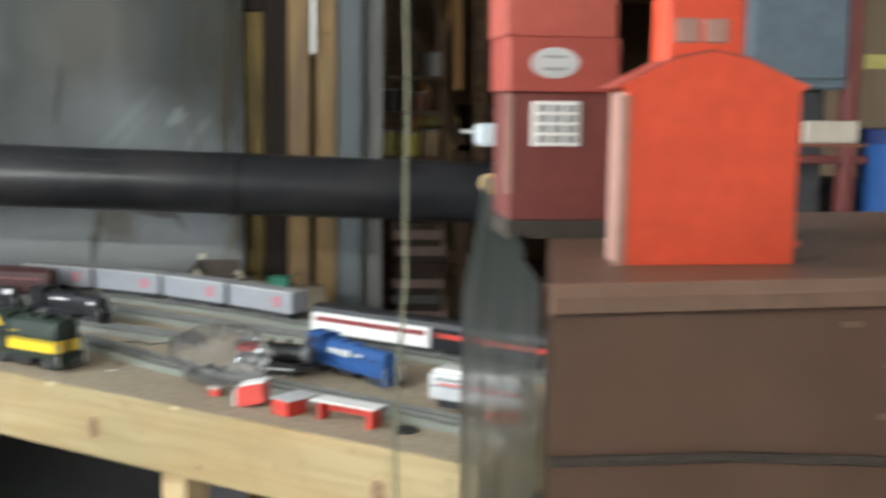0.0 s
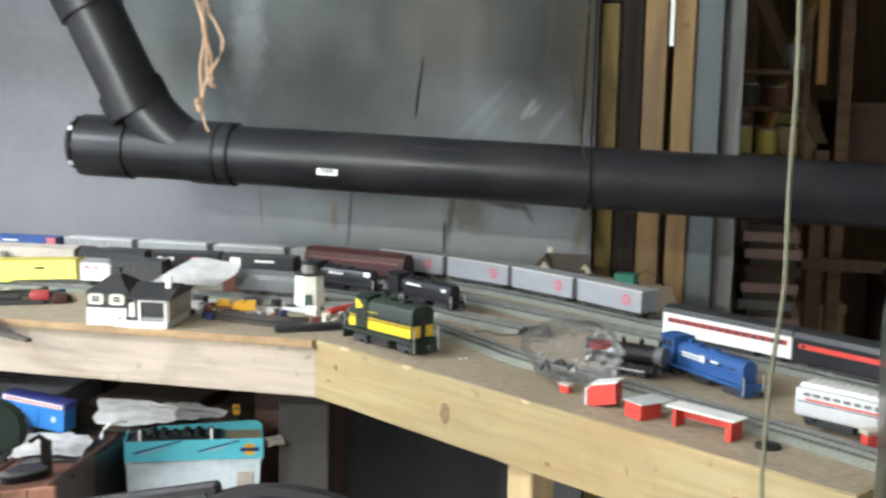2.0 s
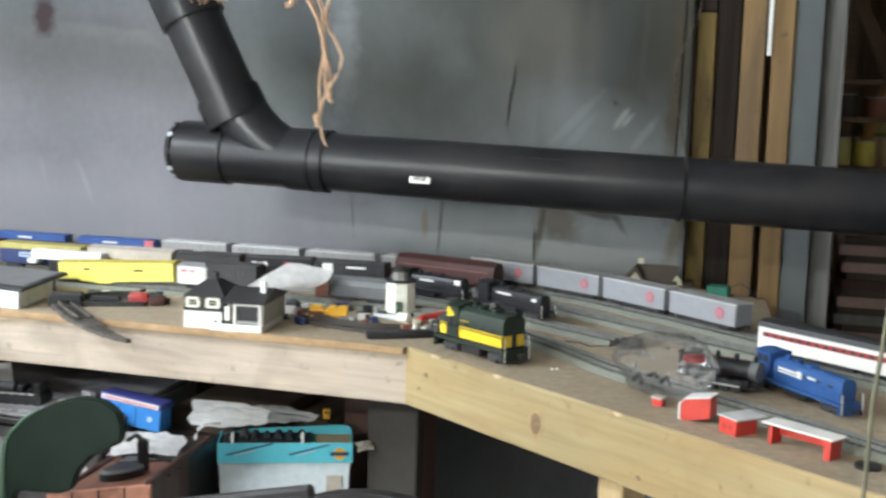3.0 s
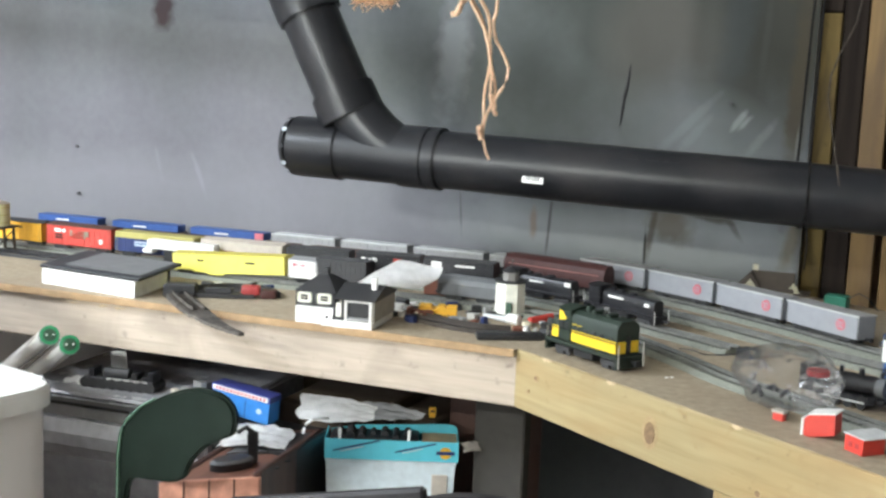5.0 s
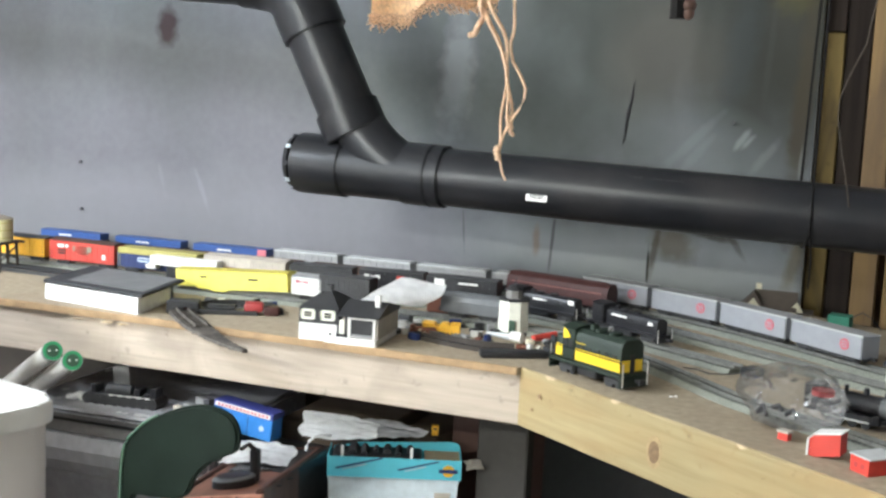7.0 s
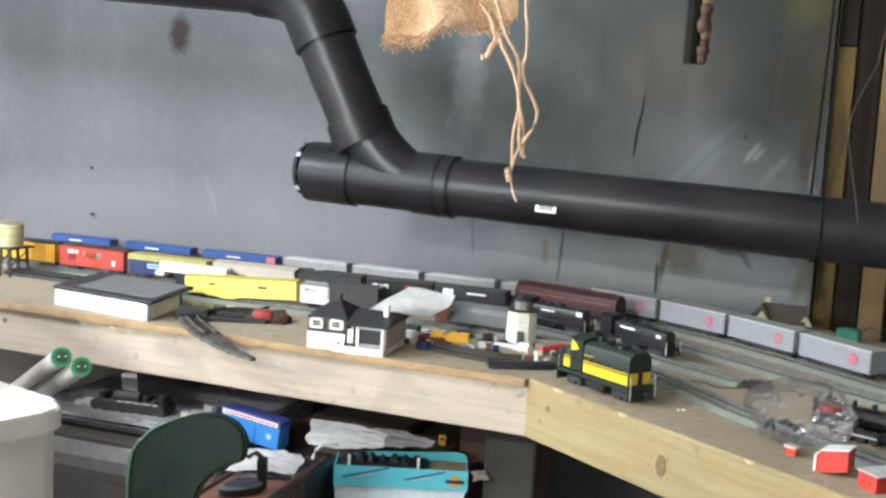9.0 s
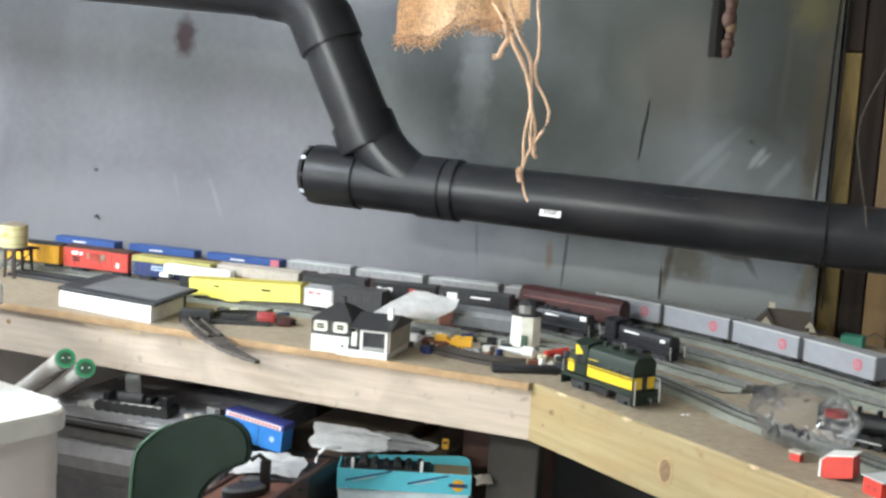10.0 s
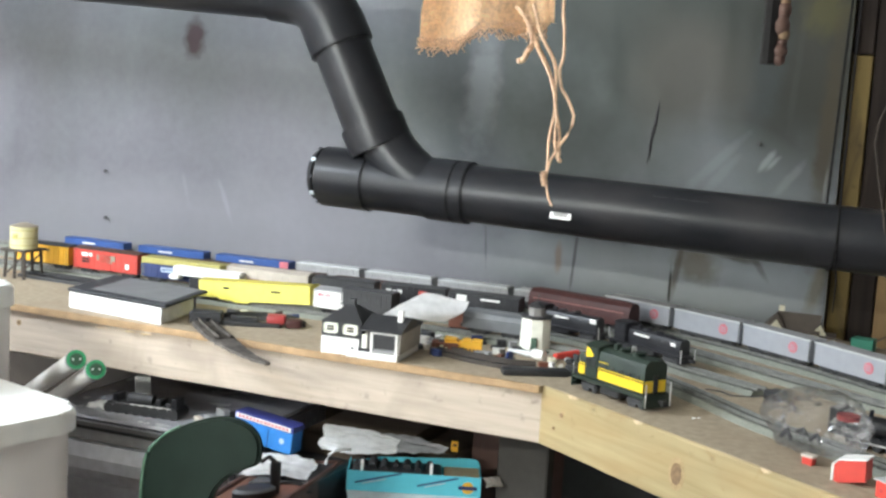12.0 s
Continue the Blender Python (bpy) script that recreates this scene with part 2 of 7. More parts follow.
M["old_pine"] = wood("weathered_pine", (0.45, 0.375, 0.298), (0.565, 0.475, 0.382), grain=130, stain=(0.30, 0.245, 0.195), amount=0.55, sscale=22, smudge=(0.27, 0.215, 0.17))
M["ply"] = mat("particle_board", (0.318, 0.260, 0.184), 0.75, 0, 0.18, 90, 0.2, 260, stain=(0.24, 0.17, 0.115), stain_amount=0.6, stain_scale=7)
M["ply_edge"] = mat("board_edge", (0.36, 0.235, 0.125), 0.85, 0, 0.22, 60, 0.4, 200, stain=(0.20, 0.125, 0.07), stain_amount=0.7, stain_scale=22)
M["dark_post"] = wood("dark_post", (0.013, 0.0095, 0.008), (0.027, 0.020, 0.016), "Z", 0.9)
for key in ("dark_post", "stained_stud"):      # dry, dull timber
    M[key].node_tree.nodes["Principled BSDF"].inputs["Specular IOR Level"].default_value = 0.12
M["dark_wood"] = wood("dark_wood", (0.05, 0.035, 0.025), (0.1, 0.07, 0.05))
M["abs"] = mat("black_abs", (0.0125, 0.0130, 0.0155), 0.33, 0, 0.25, 12, 0.05, 300, spec=0.26, stain=(0.034, 0.030, 0.029), stain_amount=0.55, stain_scale=6, rvar=0.1)
M["grey_panel"] = mat("grey_duct", (0.095, 0.108, 0.110), 0.6, 0.1, 0.12, 8, stain=(0.07, 0.075, 0.08), stain_amount=0.5)
M["black"] = mat("black_plastic", (0.02, 0.02, 0.022), 0.4, 0, 0.2, 80)
M["dark"] = mat("dark_grey", (0.038, 0.038, 0.04), 0.55, 0, 0.2, 60)
M["white"] = mat("white_plastic", (0.78, 0.77, 0.74), 0.45, 0, 0.04, 40)
M["red"] = mat("bright_red", (0.56, 0.05, 0.035), 0.5, 0, 0.08, 60)
M["maroon"] = mat("maroon", (0.060, 0.021, 0.019), 0.55, 0, 0.2, 60, spec=0.3)
M["wire"] = mat("dull_wire", (0.014, 0.013, 0.013), 0.85, 0, 0.2, 80, spec=0.06)
M["brown"] = mat("brown_enamel", (0.098, 0.052, 0.034), 0.45, 0, 0.16, 10, 0.05, 60, stain=(0.125, 0.078, 0.055), stain_amount=0.4)
M["yellow"] = mat("yellow", (0.78, 0.53, 0.025), 0.45, 0, 0.06, 60)
M["blue"] = mat("blue", (0.026, 0.075, 0.25), 0.45, 0, 0.08, 60)
M["teal"] = mat("turquoise_card", (0.1, 0.5, 0.6), 0.6, 0, 0.05, 60)
M["green"] = mat("dark_green", (0.0085, 0.0155, 0.011), 0.45, 0, 0.2, 30, 0.05, 200, spec=0.12, rvar=0.12)
M["grey_wood"] = wood("grey_board", (0.15, 0.15, 0.148), (0.23, 0.228, 0.222), "Z", stain=(0.10, 0.095, 0.09), amount=0.6)
M["pine_leg"] = wood("leg_pine", (0.60, 0.43, 0.22), (0.72, 0.55, 0.32), "Z")
M["knot"] = mat("knot_wood", (0.20, 0.125, 0.065), 0.6, 0, 0.3, 300)
M["knot_rim"] = mat("knot_rim", (0.36, 0.255, 0.13), 0.6, 0, 0.2, 200)
M["pale_wood"] = mat("torn_wood", (0.50, 0.38, 0.24), 0.8, 0, 0.2, 200)
M["mid_grey"] = mat("mid_grey", (0.3, 0.3, 0.3), 0.6, 0, 0.1, 80)
M["roadbed"] = mat("roadbed", (0.215, 0.225, 0.190), 0.8, 0, 0.25, 500, 0.5, 700, stain=(0.15, 0.14, 0.115), stain_amount=0.5, stain_scale=14)
M["rail"] = mat("rail_metal", (0.20, 0.20, 0.185), 0.5, 0.5, 0.2, 90)
M["tie"] = mat("sleeper_plastic", (0.12, 0.125, 0.11), 0.7, 0, 0.2, 90)
M["pale_metal"] = mat("pale_metal", (0.65, 0.65, 0.62), 0.4, 0.2, 0.1, 90)
M["grey_car"] = mat("grey_car", (0.30, 0.31, 0.335), 0.5, 0, 0.06, 60)


PAINTS = {
    "pale_grey": ((0.52, 0.53, 0.53), 0.5), "pink_red": ((0.55, 0.15, 0.18), 0.6), "maroon_light": ((0.26, 0.10, 0.085), 0.5), "rust": ((0.17, 0.06, 0.035), 0.6),
    "rust_dark": ((0.075, 0.035, 0.025), 0.6), "orange_yellow": ((0.72, 0.38, 0.03), 0.5), "red_car": ((0.50, 0.055, 0.04), 0.45), "olive_grey": ((0.24, 0.2, 0.15), 0.6),
    "navy": ((0.02, 0.035, 0.12), 0.45), "olive": ((0.36, 0.32, 0.10), 0.55), "pale_blue": ((0.45, 0.55, 0.68), 0.5), "beige": ((0.47, 0.42, 0.36), 0.6),
    "charcoal": ((0.024, 0.024, 0.026), 0.5), "black_car": ((0.012, 0.012, 0.015), 0.4), "yellow_car": ((0.80, 0.72, 0.14), 0.45), "yellow_dull": ((0.55, 0.46, 0.08), 0.5),
    "mid_grey_car": ((0.115, 0.12, 0.125), 0.55), "loco_green": ((0.011, 0.022, 0.014), 0.55), "loco_blue": ((0.022, 0.085, 0.26), 0.5), "cream": ((0.60, 0.56, 0.42), 0.6),
    "tank_cream": ((0.52, 0.48, 0.27), 0.6), "cream_white": ((0.80, 0.80, 0.70), 0.55), "pale_card": ((0.38, 0.35, 0.31), 0.7), "door_green": ((0.03, 0.07, 0.04), 0.5), "stone": ((0.22, 0.21, 0.2), 0.8),
    "paper": ((0.88, 0.88, 0.88), 0.75), "cover_black": ((0.025, 0.026, 0.03), 0.6), "cover_grey": ((0.16, 0.16, 0.165), 0.55), "dark_brown": ((0.045, 0.035, 0.028), 0.7),
    "red_dark": ((0.36, 0.04, 0.04), 0.5), "shingle": ((0.085, 0.068, 0.055), 0.8), "sea_green": ((0.04, 0.26, 0.18), 0.5), "stain_red": ((0.055, 0.028, 0.03), 0.75),
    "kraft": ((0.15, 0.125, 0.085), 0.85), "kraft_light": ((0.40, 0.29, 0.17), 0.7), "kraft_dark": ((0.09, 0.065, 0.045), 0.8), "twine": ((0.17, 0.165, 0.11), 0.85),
    "green_rim": ((0.06, 0.12, 0.08), 0.45), "cap_green": ((0.025, 0.24, 0.10), 0.35), "white_gloss": ((0.8, 0.8, 0.79), 0.25), "printer_grey": ((0.36, 0.36, 0.39), 0.25), "silver": ((0.60, 0.61, 0.66), 0.3),
    "bin_body": ((0.76, 0.735, 0.73), 0.5), "black_soft": ((0.014, 0.012, 0.014), 0.6), "brown_light": ((0.165, 0.098, 0.068), 0.5), "red_bright": ((0.66, 0.078, 0.034), 0.5),
    "red_dull": ((0.34, 0.065, 0.048), 0.5), "red_brown": ((0.16, 0.042, 0.036), 0.5), "red_mid": ((0.40, 0.085, 0.062), 0.5), "pink_trim": ((0.36, 0.20, 0.165), 0.6),
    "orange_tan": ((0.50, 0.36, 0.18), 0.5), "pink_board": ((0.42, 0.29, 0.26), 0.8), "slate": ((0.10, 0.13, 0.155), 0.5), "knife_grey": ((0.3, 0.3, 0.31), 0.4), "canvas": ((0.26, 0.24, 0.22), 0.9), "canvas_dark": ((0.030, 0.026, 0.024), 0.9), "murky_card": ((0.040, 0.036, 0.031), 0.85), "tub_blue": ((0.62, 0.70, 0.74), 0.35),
    "blue_bright": ((0.03, 0.20, 0.55), 0.45), "purple_blue": ((0.05, 0.06, 0.25), 0.45), "milky": ((0.50, 0.56, 0.60), 0.35),
}
for k, (c, r) in PAINTS.items():
    M[k] = mat(k, c, r, 0, 0.10, 70, 0.06, 400, stain=tuple(q * 0.7 for q in c), stain_amount=0.35, stain_scale=18, rvar=0.1)
M["bin_body"] = mat("bin_plastic", (0.76, 0.72, 0.70), 0.5, 0, 0.03, 12)
M["copper"] = mat("copper", (0.66, 0.33, 0.24), 0.5, 0.1, 0.25, 60, 0.4, 90, stain=(0.34, 0.14, 0.09), stain_amount=0.6, stain_scale=25)
M["red_wood"] = wood("red_wood", (0.14, 0.06, 0.04), (0.24, 0.11, 0.075), "Y", 0.45)
M["dark_red_wood"] = wood("dark_red_wood", (0.055, 0.025, 0.02), (0.10, 0.048, 0.035), "Z", 0.45)
M["rack_wood"] = wood("rack_wood", (0.13, 0.08, 0.045), (0.24, 0.15, 0.09), "X", 0.8)
M["store_wood"] = wood("store_wood", (0.22, 0.15, 0.09), (0.36, 0.26, 0.16), "Z", 0.8)
M["lean_wood"] = wood("lean_wood", (0.10, 0.062, 0.036), (0.17, 0.11, 0.066), "Z", 0.8)
M["orange_wood"] = wood("orange_wood", (0.50, 0.26, 0.09), (0.66, 0.38, 0.15), "Z", 0.7)
M["burlap"] = mat("burlap", (0.95, 0.68, 0.44), 0.95, 0, 0.22, 700, 0.5, 1200, stain=(0.88, 0.53, 0.27), stain_amount=0.6, stain_scale=60)
M["burlap_thread"] = mat("burlap_thread", (0.80, 0.55, 0.37), 0.9, 0, 0.25, 1500, 0.5, 3000)


def film(name, tint, amount, rough=0.12):
    """Thin plastic film: mostly see-through, with gloss."""
    m = bpy.data.materials.new(name)
    m.use_nodes = True
    nt = m.node_tree
    b = nt.nodes["Principled BSDF"]
    tc, n = nt.nodes.new("ShaderNodeTexCoord"), nt.nodes.new("ShaderNodeTexNoise")
    n.inputs["Scale"].default_value, n.inputs["Detail"].default_value = 35, 4
    mr = nt.nodes.new("ShaderNodeMapRange")
    mr.inputs[3].default_value, mr.inputs[4].default_value = amount * 0.6, min(1, amount * 1.4)
    nt.links.new(tc.outputs["Object"], n.inputs["Vector"])
    nt.links.new(n.outputs[0], mr.inputs[0])
    nt.links.new(mr.outputs[0], b.inputs["Alpha"])
    b.inputs["Base Color"].default_value = (*tint, 1)
    b.inputs["Roughness"].default_value = rough
    b.inputs["Specular IOR Level"].default_value = 0.9
    bp = nt.nodes.new("ShaderNodeBump")
    bp.inputs["Strength"].default_value, bp.inputs["Distance"].default_value = 0.4, 0.004
    nt.links.new(n.outputs[0], bp.inputs["Height"])
    nt.links.new(bp.outputs[0], b.inputs["Normal"])
    return m


def clear_film(name):
    """Crinkled clear plastic: see-through, with gloss by Fresnel."""
    m = bpy.data.materials.new(name)
    m.use_nodes = True
    nt = m.node_tree
    nt.nodes.remove(nt.nodes["Principled BSDF"])
    tr, gl, fr, mx, bp = (nt.nodes.new(k) for k in ("ShaderNodeBsdfTransparent", "ShaderNodeBsdfGlossy", "ShaderNodeFresnel", "ShaderNodeMixShader", "ShaderNodeBump"))
    tr.inputs[0].default_value = (0.97, 0.97, 0.975, 1)
    gl.inputs["Roughness"].default_value = 0.05
    fr.inputs["IOR"].default_value = 1.6
    tc, n = nt.nodes.new("ShaderNodeTexCoord"), nt.nodes.new("ShaderNodeTexNoise")
    n.inputs["Scale"].default_value, n.inputs["Detail"].default_value = 32, 2
    bp.inputs["Strength"].default_value, bp.inputs["Distance"].default_value = 0.12, 0.004
    nt.links.new(tc.outputs["Object"], n.inputs["Vector"])
    nt.links.new(n.outputs[0], bp.inputs["Height"])
    for node in (gl, fr):
        nt.links.new(bp.outputs[0], node.inputs["Normal"])
    half, haze, veil = (nt.nodes.new(k) for k in ("ShaderNodeMath", "ShaderNodeBsdfDiffuse", "ShaderNodeMixShader"))
    half.operation, half.inputs[1].default_value = "MULTIPLY", 0.62
    haze.inputs[0].default_value = (0.8, 0.8, 0.82, 1)
    veil.inputs[0].default_value = 0.03
    nt.links.new(tr.outputs[0], veil.inputs[1])
    nt.links.new(haze.outputs[0], veil.inputs[2])
    nt.links.new(fr.outputs[0], half.inputs[0])
    nt.links.new(half.outputs[0], mx.inputs[0])
    nt.links.new(veil.outputs[0], mx.inputs[1])
    nt.links.new(gl.outputs[0], mx.inputs[2])
    nt.links.new(mx.outputs[0], nt.nodes["Material Output"].inputs["Surface"])
    return m


M["clear"] = clear_film("clear_film")
M["film_clear"] = film("wrapper_film", (0.7, 0.7, 0.72), 0.45, 0.15)
M["film_dark_solid"] = film("grey_glass", (0.10, 0.105, 0.11), 0.95, 0.12)
M["smoky"] = film("smoky_film", (0.045, 0.053, 0.048), 0.72, 0.3)

# ---- building helpers ----
def obj(name, bm, material, parent=None, smooth=False):
    me = bpy.data.meshes.new(name)
    bm.normal_update()
    for e in bm.edges:
        e.smooth = len(e.link_faces) == 2 and e.calc_face_angle(3.0) < 0.455
    for f_ in bm.faces:
        f_.smooth = True
    bm.to_mesh(me)
    bm.free()
    for mm in (material if isinstance(material, (list, tuple)) else [material]):
        me.materials.append(mm)
    ob = new(name, me)
    ob.parent = parent
    return ob


def part(name, bm, material, parent, label="", smooth=False):
    return tagged(obj(name, bm, material, parent, smooth), label)


def thing(name, m, label, category, group="", kind=""):
    e = new(name)
    e.empty_display_size = 0.02
    e.matrix_world = m
    return tagged(e, label, category, group, kind)


def box(x0, y0, z0, x1, y1, z1, bev=0.0, bm=None, seg=1):
    """A box, its edges bevelled."""
    bm = bm or bmesh.new()
    c = Matrix.Translation(((x0 + x1) / 2, (y0 + y1) / 2, (z0 + z1) / 2)) @ Matrix.Diagonal((x1 - x0, y1 - y0, z1 - z0, 1))
    r = bmesh.ops.create_cube(bm, size=1, matrix=c)
    if bev > 0:
        es = list({e for v in r["verts"] for e in v.link_edges})
        bmesh.ops.bevel(bm, geom=es, offset=bev, segments=seg, affect="EDGES", profile=0.5)
    return bm


def slab(x0, y0, z0, x1, y1, z1, rad, bev=0.004):
    """A block with upright corners rounded in plan and softly bevelled rims."""
    bm = bmesh.new()
    ring = []
    for cx, cy, a0 in ((x1 - rad, y1 - rad, 0), (x0 + rad, y1 - rad, 90), (x0 + rad, y0 + rad, 180), (x1 - rad, y0 + rad, 270)):
        for k in range(7):
            a = radians(a0 + 15 * k)
            ring.append((cx + rad * math.cos(a), cy + rad * math.sin(a)))
    lo, hi = [bm.verts.new((x, y, z0)) for x, y in ring], [bm.verts.new((x, y, z1)) for x, y in ring]
    n = len(ring)
    bm.faces.new(lo[::-1])
    top = bm.faces.new(hi)
    for i in range(n):
        bm.faces.new((lo[i], lo[(i + 1) % n], hi[(i + 1) % n], hi[i]))
    bmesh.ops.bevel(bm, geom=list(top.edges), offset=bev, segments=3, affect="EDGES", profile=0.5)
    return bm


def cyl(p0, p1, r, n=20, r2=None, bm=None, caps=True):
    """A cylinder or cone from p0 to p1."""
    bm = bm or bmesh.new()
    a, b = Vector(p0), Vector(p1)
    q = (b - a).to_track_quat("Z", "Y").to_matrix().to_4x4()
    bmesh.ops.create_cone(bm, cap_ends=caps, segments=n, radius1=r, radius2=r if r2 is None else r2, depth=(b - a).length,
                          matrix=Matrix.Translation((a + b) / 2) @ q)
    return bm


def prism(profile, y0, y1, bm=None):
    """A closed profile of (x, z) points drawn out from y0 to y1."""
    bm = bm or bmesh.new()
    a = [bm.verts.new((x, y0, z)) for x, z in profile]
    b = [bm.verts.new((x, y1, z)) for x, z in profile]
    n = len(profile)
    bm.faces.new(a)
    bm.faces.new(b[::-1])
    for i in range(n):
        bm.faces.new((a[i], b[i], b[(i + 1) % n], a[(i + 1) % n]))
    bmesh.ops.recalc_face_normals(bm, faces=bm.faces[:])
    return bm


def xprism(profile, x0, x1, bm=None):
    """A closed profile of (y, z) points drawn out along x."""
    fresh = bmesh.new()
    prism(profile, x0, x1, fresh)
    for v in fresh.verts:
        v.co = Vector((v.co.y, v.co.x, v.co.z))
    bmesh.ops.recalc_face_normals(fresh, faces=fresh.faces[:])
    if bm is None:
        return fresh
    me = bpy.data.meshes.new("tmp")
    fresh.to_mesh(me)
    fresh.free()
    bm.from_mesh(me)
    bpy.data.meshes.remove(me)
    return bm


def tube(points, r, n=10, bm=None, taper=None):
    """A round bar along a line of points."""
    bm = bm or bmesh.new()
    pts = [Vector(p) for p in points]
    rings = []
    up = Vector((0.13, 0.21, 0.97)).normalized()
    for i, p in enumerate(pts):
        d = (pts[min(i + 1, len(pts) - 1)] - pts[max(i - 1, 0)]).normalized()
        u = d.cross(up if abs(d.dot(up)) < 0.95 else Vector((1, 0, 0))).normalized()
        w = d.cross(u)
        rr = r if taper is None else r * (1 + (taper - 1) * i / (len(pts) - 1))
        rings.append([bm.verts.new(p + rr * (math.cos(a) * u + math.sin(a) * w)) for a in (2 * math.pi * k / n for k in range(n))])
    for s, t in zip(rings, rings[1:]):
        for k in range(n):
            bm.faces.new((s[k], s[(k + 1) % n], t[(k + 1) % n], t[k]))
    bm.faces.new(rings[0][::-1])
    bm.faces.new(rings[-1])
    bmesh.ops.recalc_face_normals(bm, faces=bm.faces[:])
    return bm


TOP = 0.90            # bench top
LEAN_W = math.tan(radians(4.0))


def wall_y(x):
    return 2.06 + (x + 0.6) * LEAN_W


def along(a, b, z=0.0):
    """Pose at a with x towards b."""
    return pose(a[0], a[1], z, 0, 0, math.degrees(math.atan2(b[1] - a[1], b[0] - a[0])))


# ---- structure: room ----
tagged(obj("floor", box(-3.2, -2.0, -0.1, 2.4, 5.0, 0.0), M["concrete"]), "bare grey concrete basement floor", "floor", kind="structure")
tagged(obj("ceiling", box(-3.3, -2.1, 2.35, 2.5, 5.1, 2.45), M["ceiling"]), "pale boarded basement ceiling", "ceiling", kind="structure")
WIN_W = (-0.15, 1.05, 1.78, 2.28)      # y0, y1, z0, z1 of the west window
WIN_S = (-2.2, -0.5, 1.44, 2.04)     # x0, x1, z0, z1 of the south window


def holed(name, axis, at, thick, a0, a1, hole):
    """A wall across an axis with one window opening through it."""
    h0, h1, z0, z1 = hole
    bm = bmesh.new()
    for s0, s1, q0, q1 in ((a0, h0, 0, 2.35), (h1, a1, 0, 2.35), (h0, h1, 0, z0), (h0, h1, z1, 2.35)):
        if axis == "x":
            box(at, s0, q0, at + thick, s1, q1, bm=bm)
        else:
            box(s0, at, q0, s1, at + thick, q1, bm=bm)
    return tagged(obj(name, bm, M["drywall"]), "plain painted basement wall with a window", "wall", kind="structure")


holed("wall_west", "x", -2.5, 0.1, -2.1, 5.1, WIN_W)
holed("wall_south", "y", -2.1, 0.1, -3.2, 2.4, WIN_S)
tagged(obj("wall_east", box(2.4, -2.1, 0, 2.5, 5.1, 2.35), M["drywall"]), "plain painted basement wall", "wall", kind="structure")
# unseen wall with a low opening, added to shade upper and right parts
tagged(obj("baffle_wall", box(-2.4, -1.0, 1.58, -1.62, -0.9, 2.35, bm=box(-1.62, -1.0, 0, 2.4, -0.9, 2.35)), M["drywall"]), "unseen plain wall added to cut the window light", "wall", kind="structure")
tagged(obj("wall_far", box(-3.2, 5.0, 0, 2.4, 5.1, 2.35), M["store_wood"]), "dark wall of the store room", "wall", kind="structure")
tagged(obj("wall_store_side", box(0.95, 2.16, 0, 1.0, 5.0, 2.35), M["store_wood"]), "dark boarded side of the store room", "wall", kind="structure")

# foil-faced sheet wall, gently buckled
TEAR_LOW, TEAR_TOP = (2.538, 1.167), (2.552, 1.277)
XL, XR = -3.19, -0.337
LW = (XR - XL) / math.cos(math.atan(LEAN_W))
bm = bmesh.new()
NX, NZ = 110, 64


def sheet_face(u, z):
    """How far the rumpled face of the sheeting stands off its plane."""
    d = 0.010 * noise.noise(Vector((u * 1.6, z * 1.1, 3.1))) + 0.004 * noise.noise(Vector((u * 7 + z * 3, z * 2.2, 7.7)))
    return -0.004 - d - 0.0035 * abs(noise.noise(Vector((u * 11, z * 4 + u * 3, 1.3))))


grid = []
for side in (0, 1):
    g = []
    for i in range(NX + 1):
        col = []
        for k in range(NZ + 1):
            u, z = LW * i / NX, 2.35 * k / NZ
            col.append(bm.verts.new((u, (sheet_face(u, z) if side == 0 else 0.03), z)))
        g.append(col)
    grid.append(g)
for side in (0, 1):
    for i in range(NX):
        for k in range(NZ):
            q = (grid[side][i][k], grid[side][i + 1][k], grid[side][i + 1][k + 1], grid[side][i][k + 1])
            bm.faces.new(q if side == 0 else q[::-1])
for k in range(NZ):
    for i in (0, NX):
        bm.faces.new((grid[0][i][k], grid[0][i][k + 1], grid[1][i][k + 1], grid[1][i][k]))
wn_ = tagged(obj("wall_north", bm, M["sheet"], smooth=True), "grey foil-faced sheeting, wrinkled, stained and tinted with shade, behind the bench", "wall", kind="structure")
wn_.matrix_world = along((XL, wall_y(XL)), (XR, wall_y(XR)))

# narrow open tear in the sheeting, its lips curled outwards
bm = bmesh.new()
lips = []
for i in range(25):
    v = i / 24
    u, z = TEAR_LOW[0] + (TEAR_TOP[0] - TEAR_LOW[0]) * v, TEAR_LOW[1] + (TEAR_TOP[1] - TEAR_LOW[1]) * v
    u += 0.0006 * math.sin(v * 11)
    half = 0.0003 + 0.0033 * math.sin(math.pi * v) ** 0.7 * (0.8 + 0.3 * noise.noise(Vector((v * 9, 2, 5))))
    y = min(sheet_face(u - 0.013, z), sheet_face(u + 0.013, z), sheet_face(u, z), sheet_face(u, z - 0.018), sheet_face(u, z + 0.018)) - 0.0008
    lips.append([bm.verts.new((u + k * half, y + (0.0006 if k else 0.0), z)) for k in (-1, 0, 1)])
for a, c in zip(lips, lips[1:]):
    for k in (0, 1):
        bm.faces.new((a[k], a[k + 1], c[k + 1], c[k]))
bmesh.ops.solidify(bm, geom=bm.faces[:], thickness=-0.0006)
part("tear", bm, M["black_soft"], wn_, "dark narrow tear")

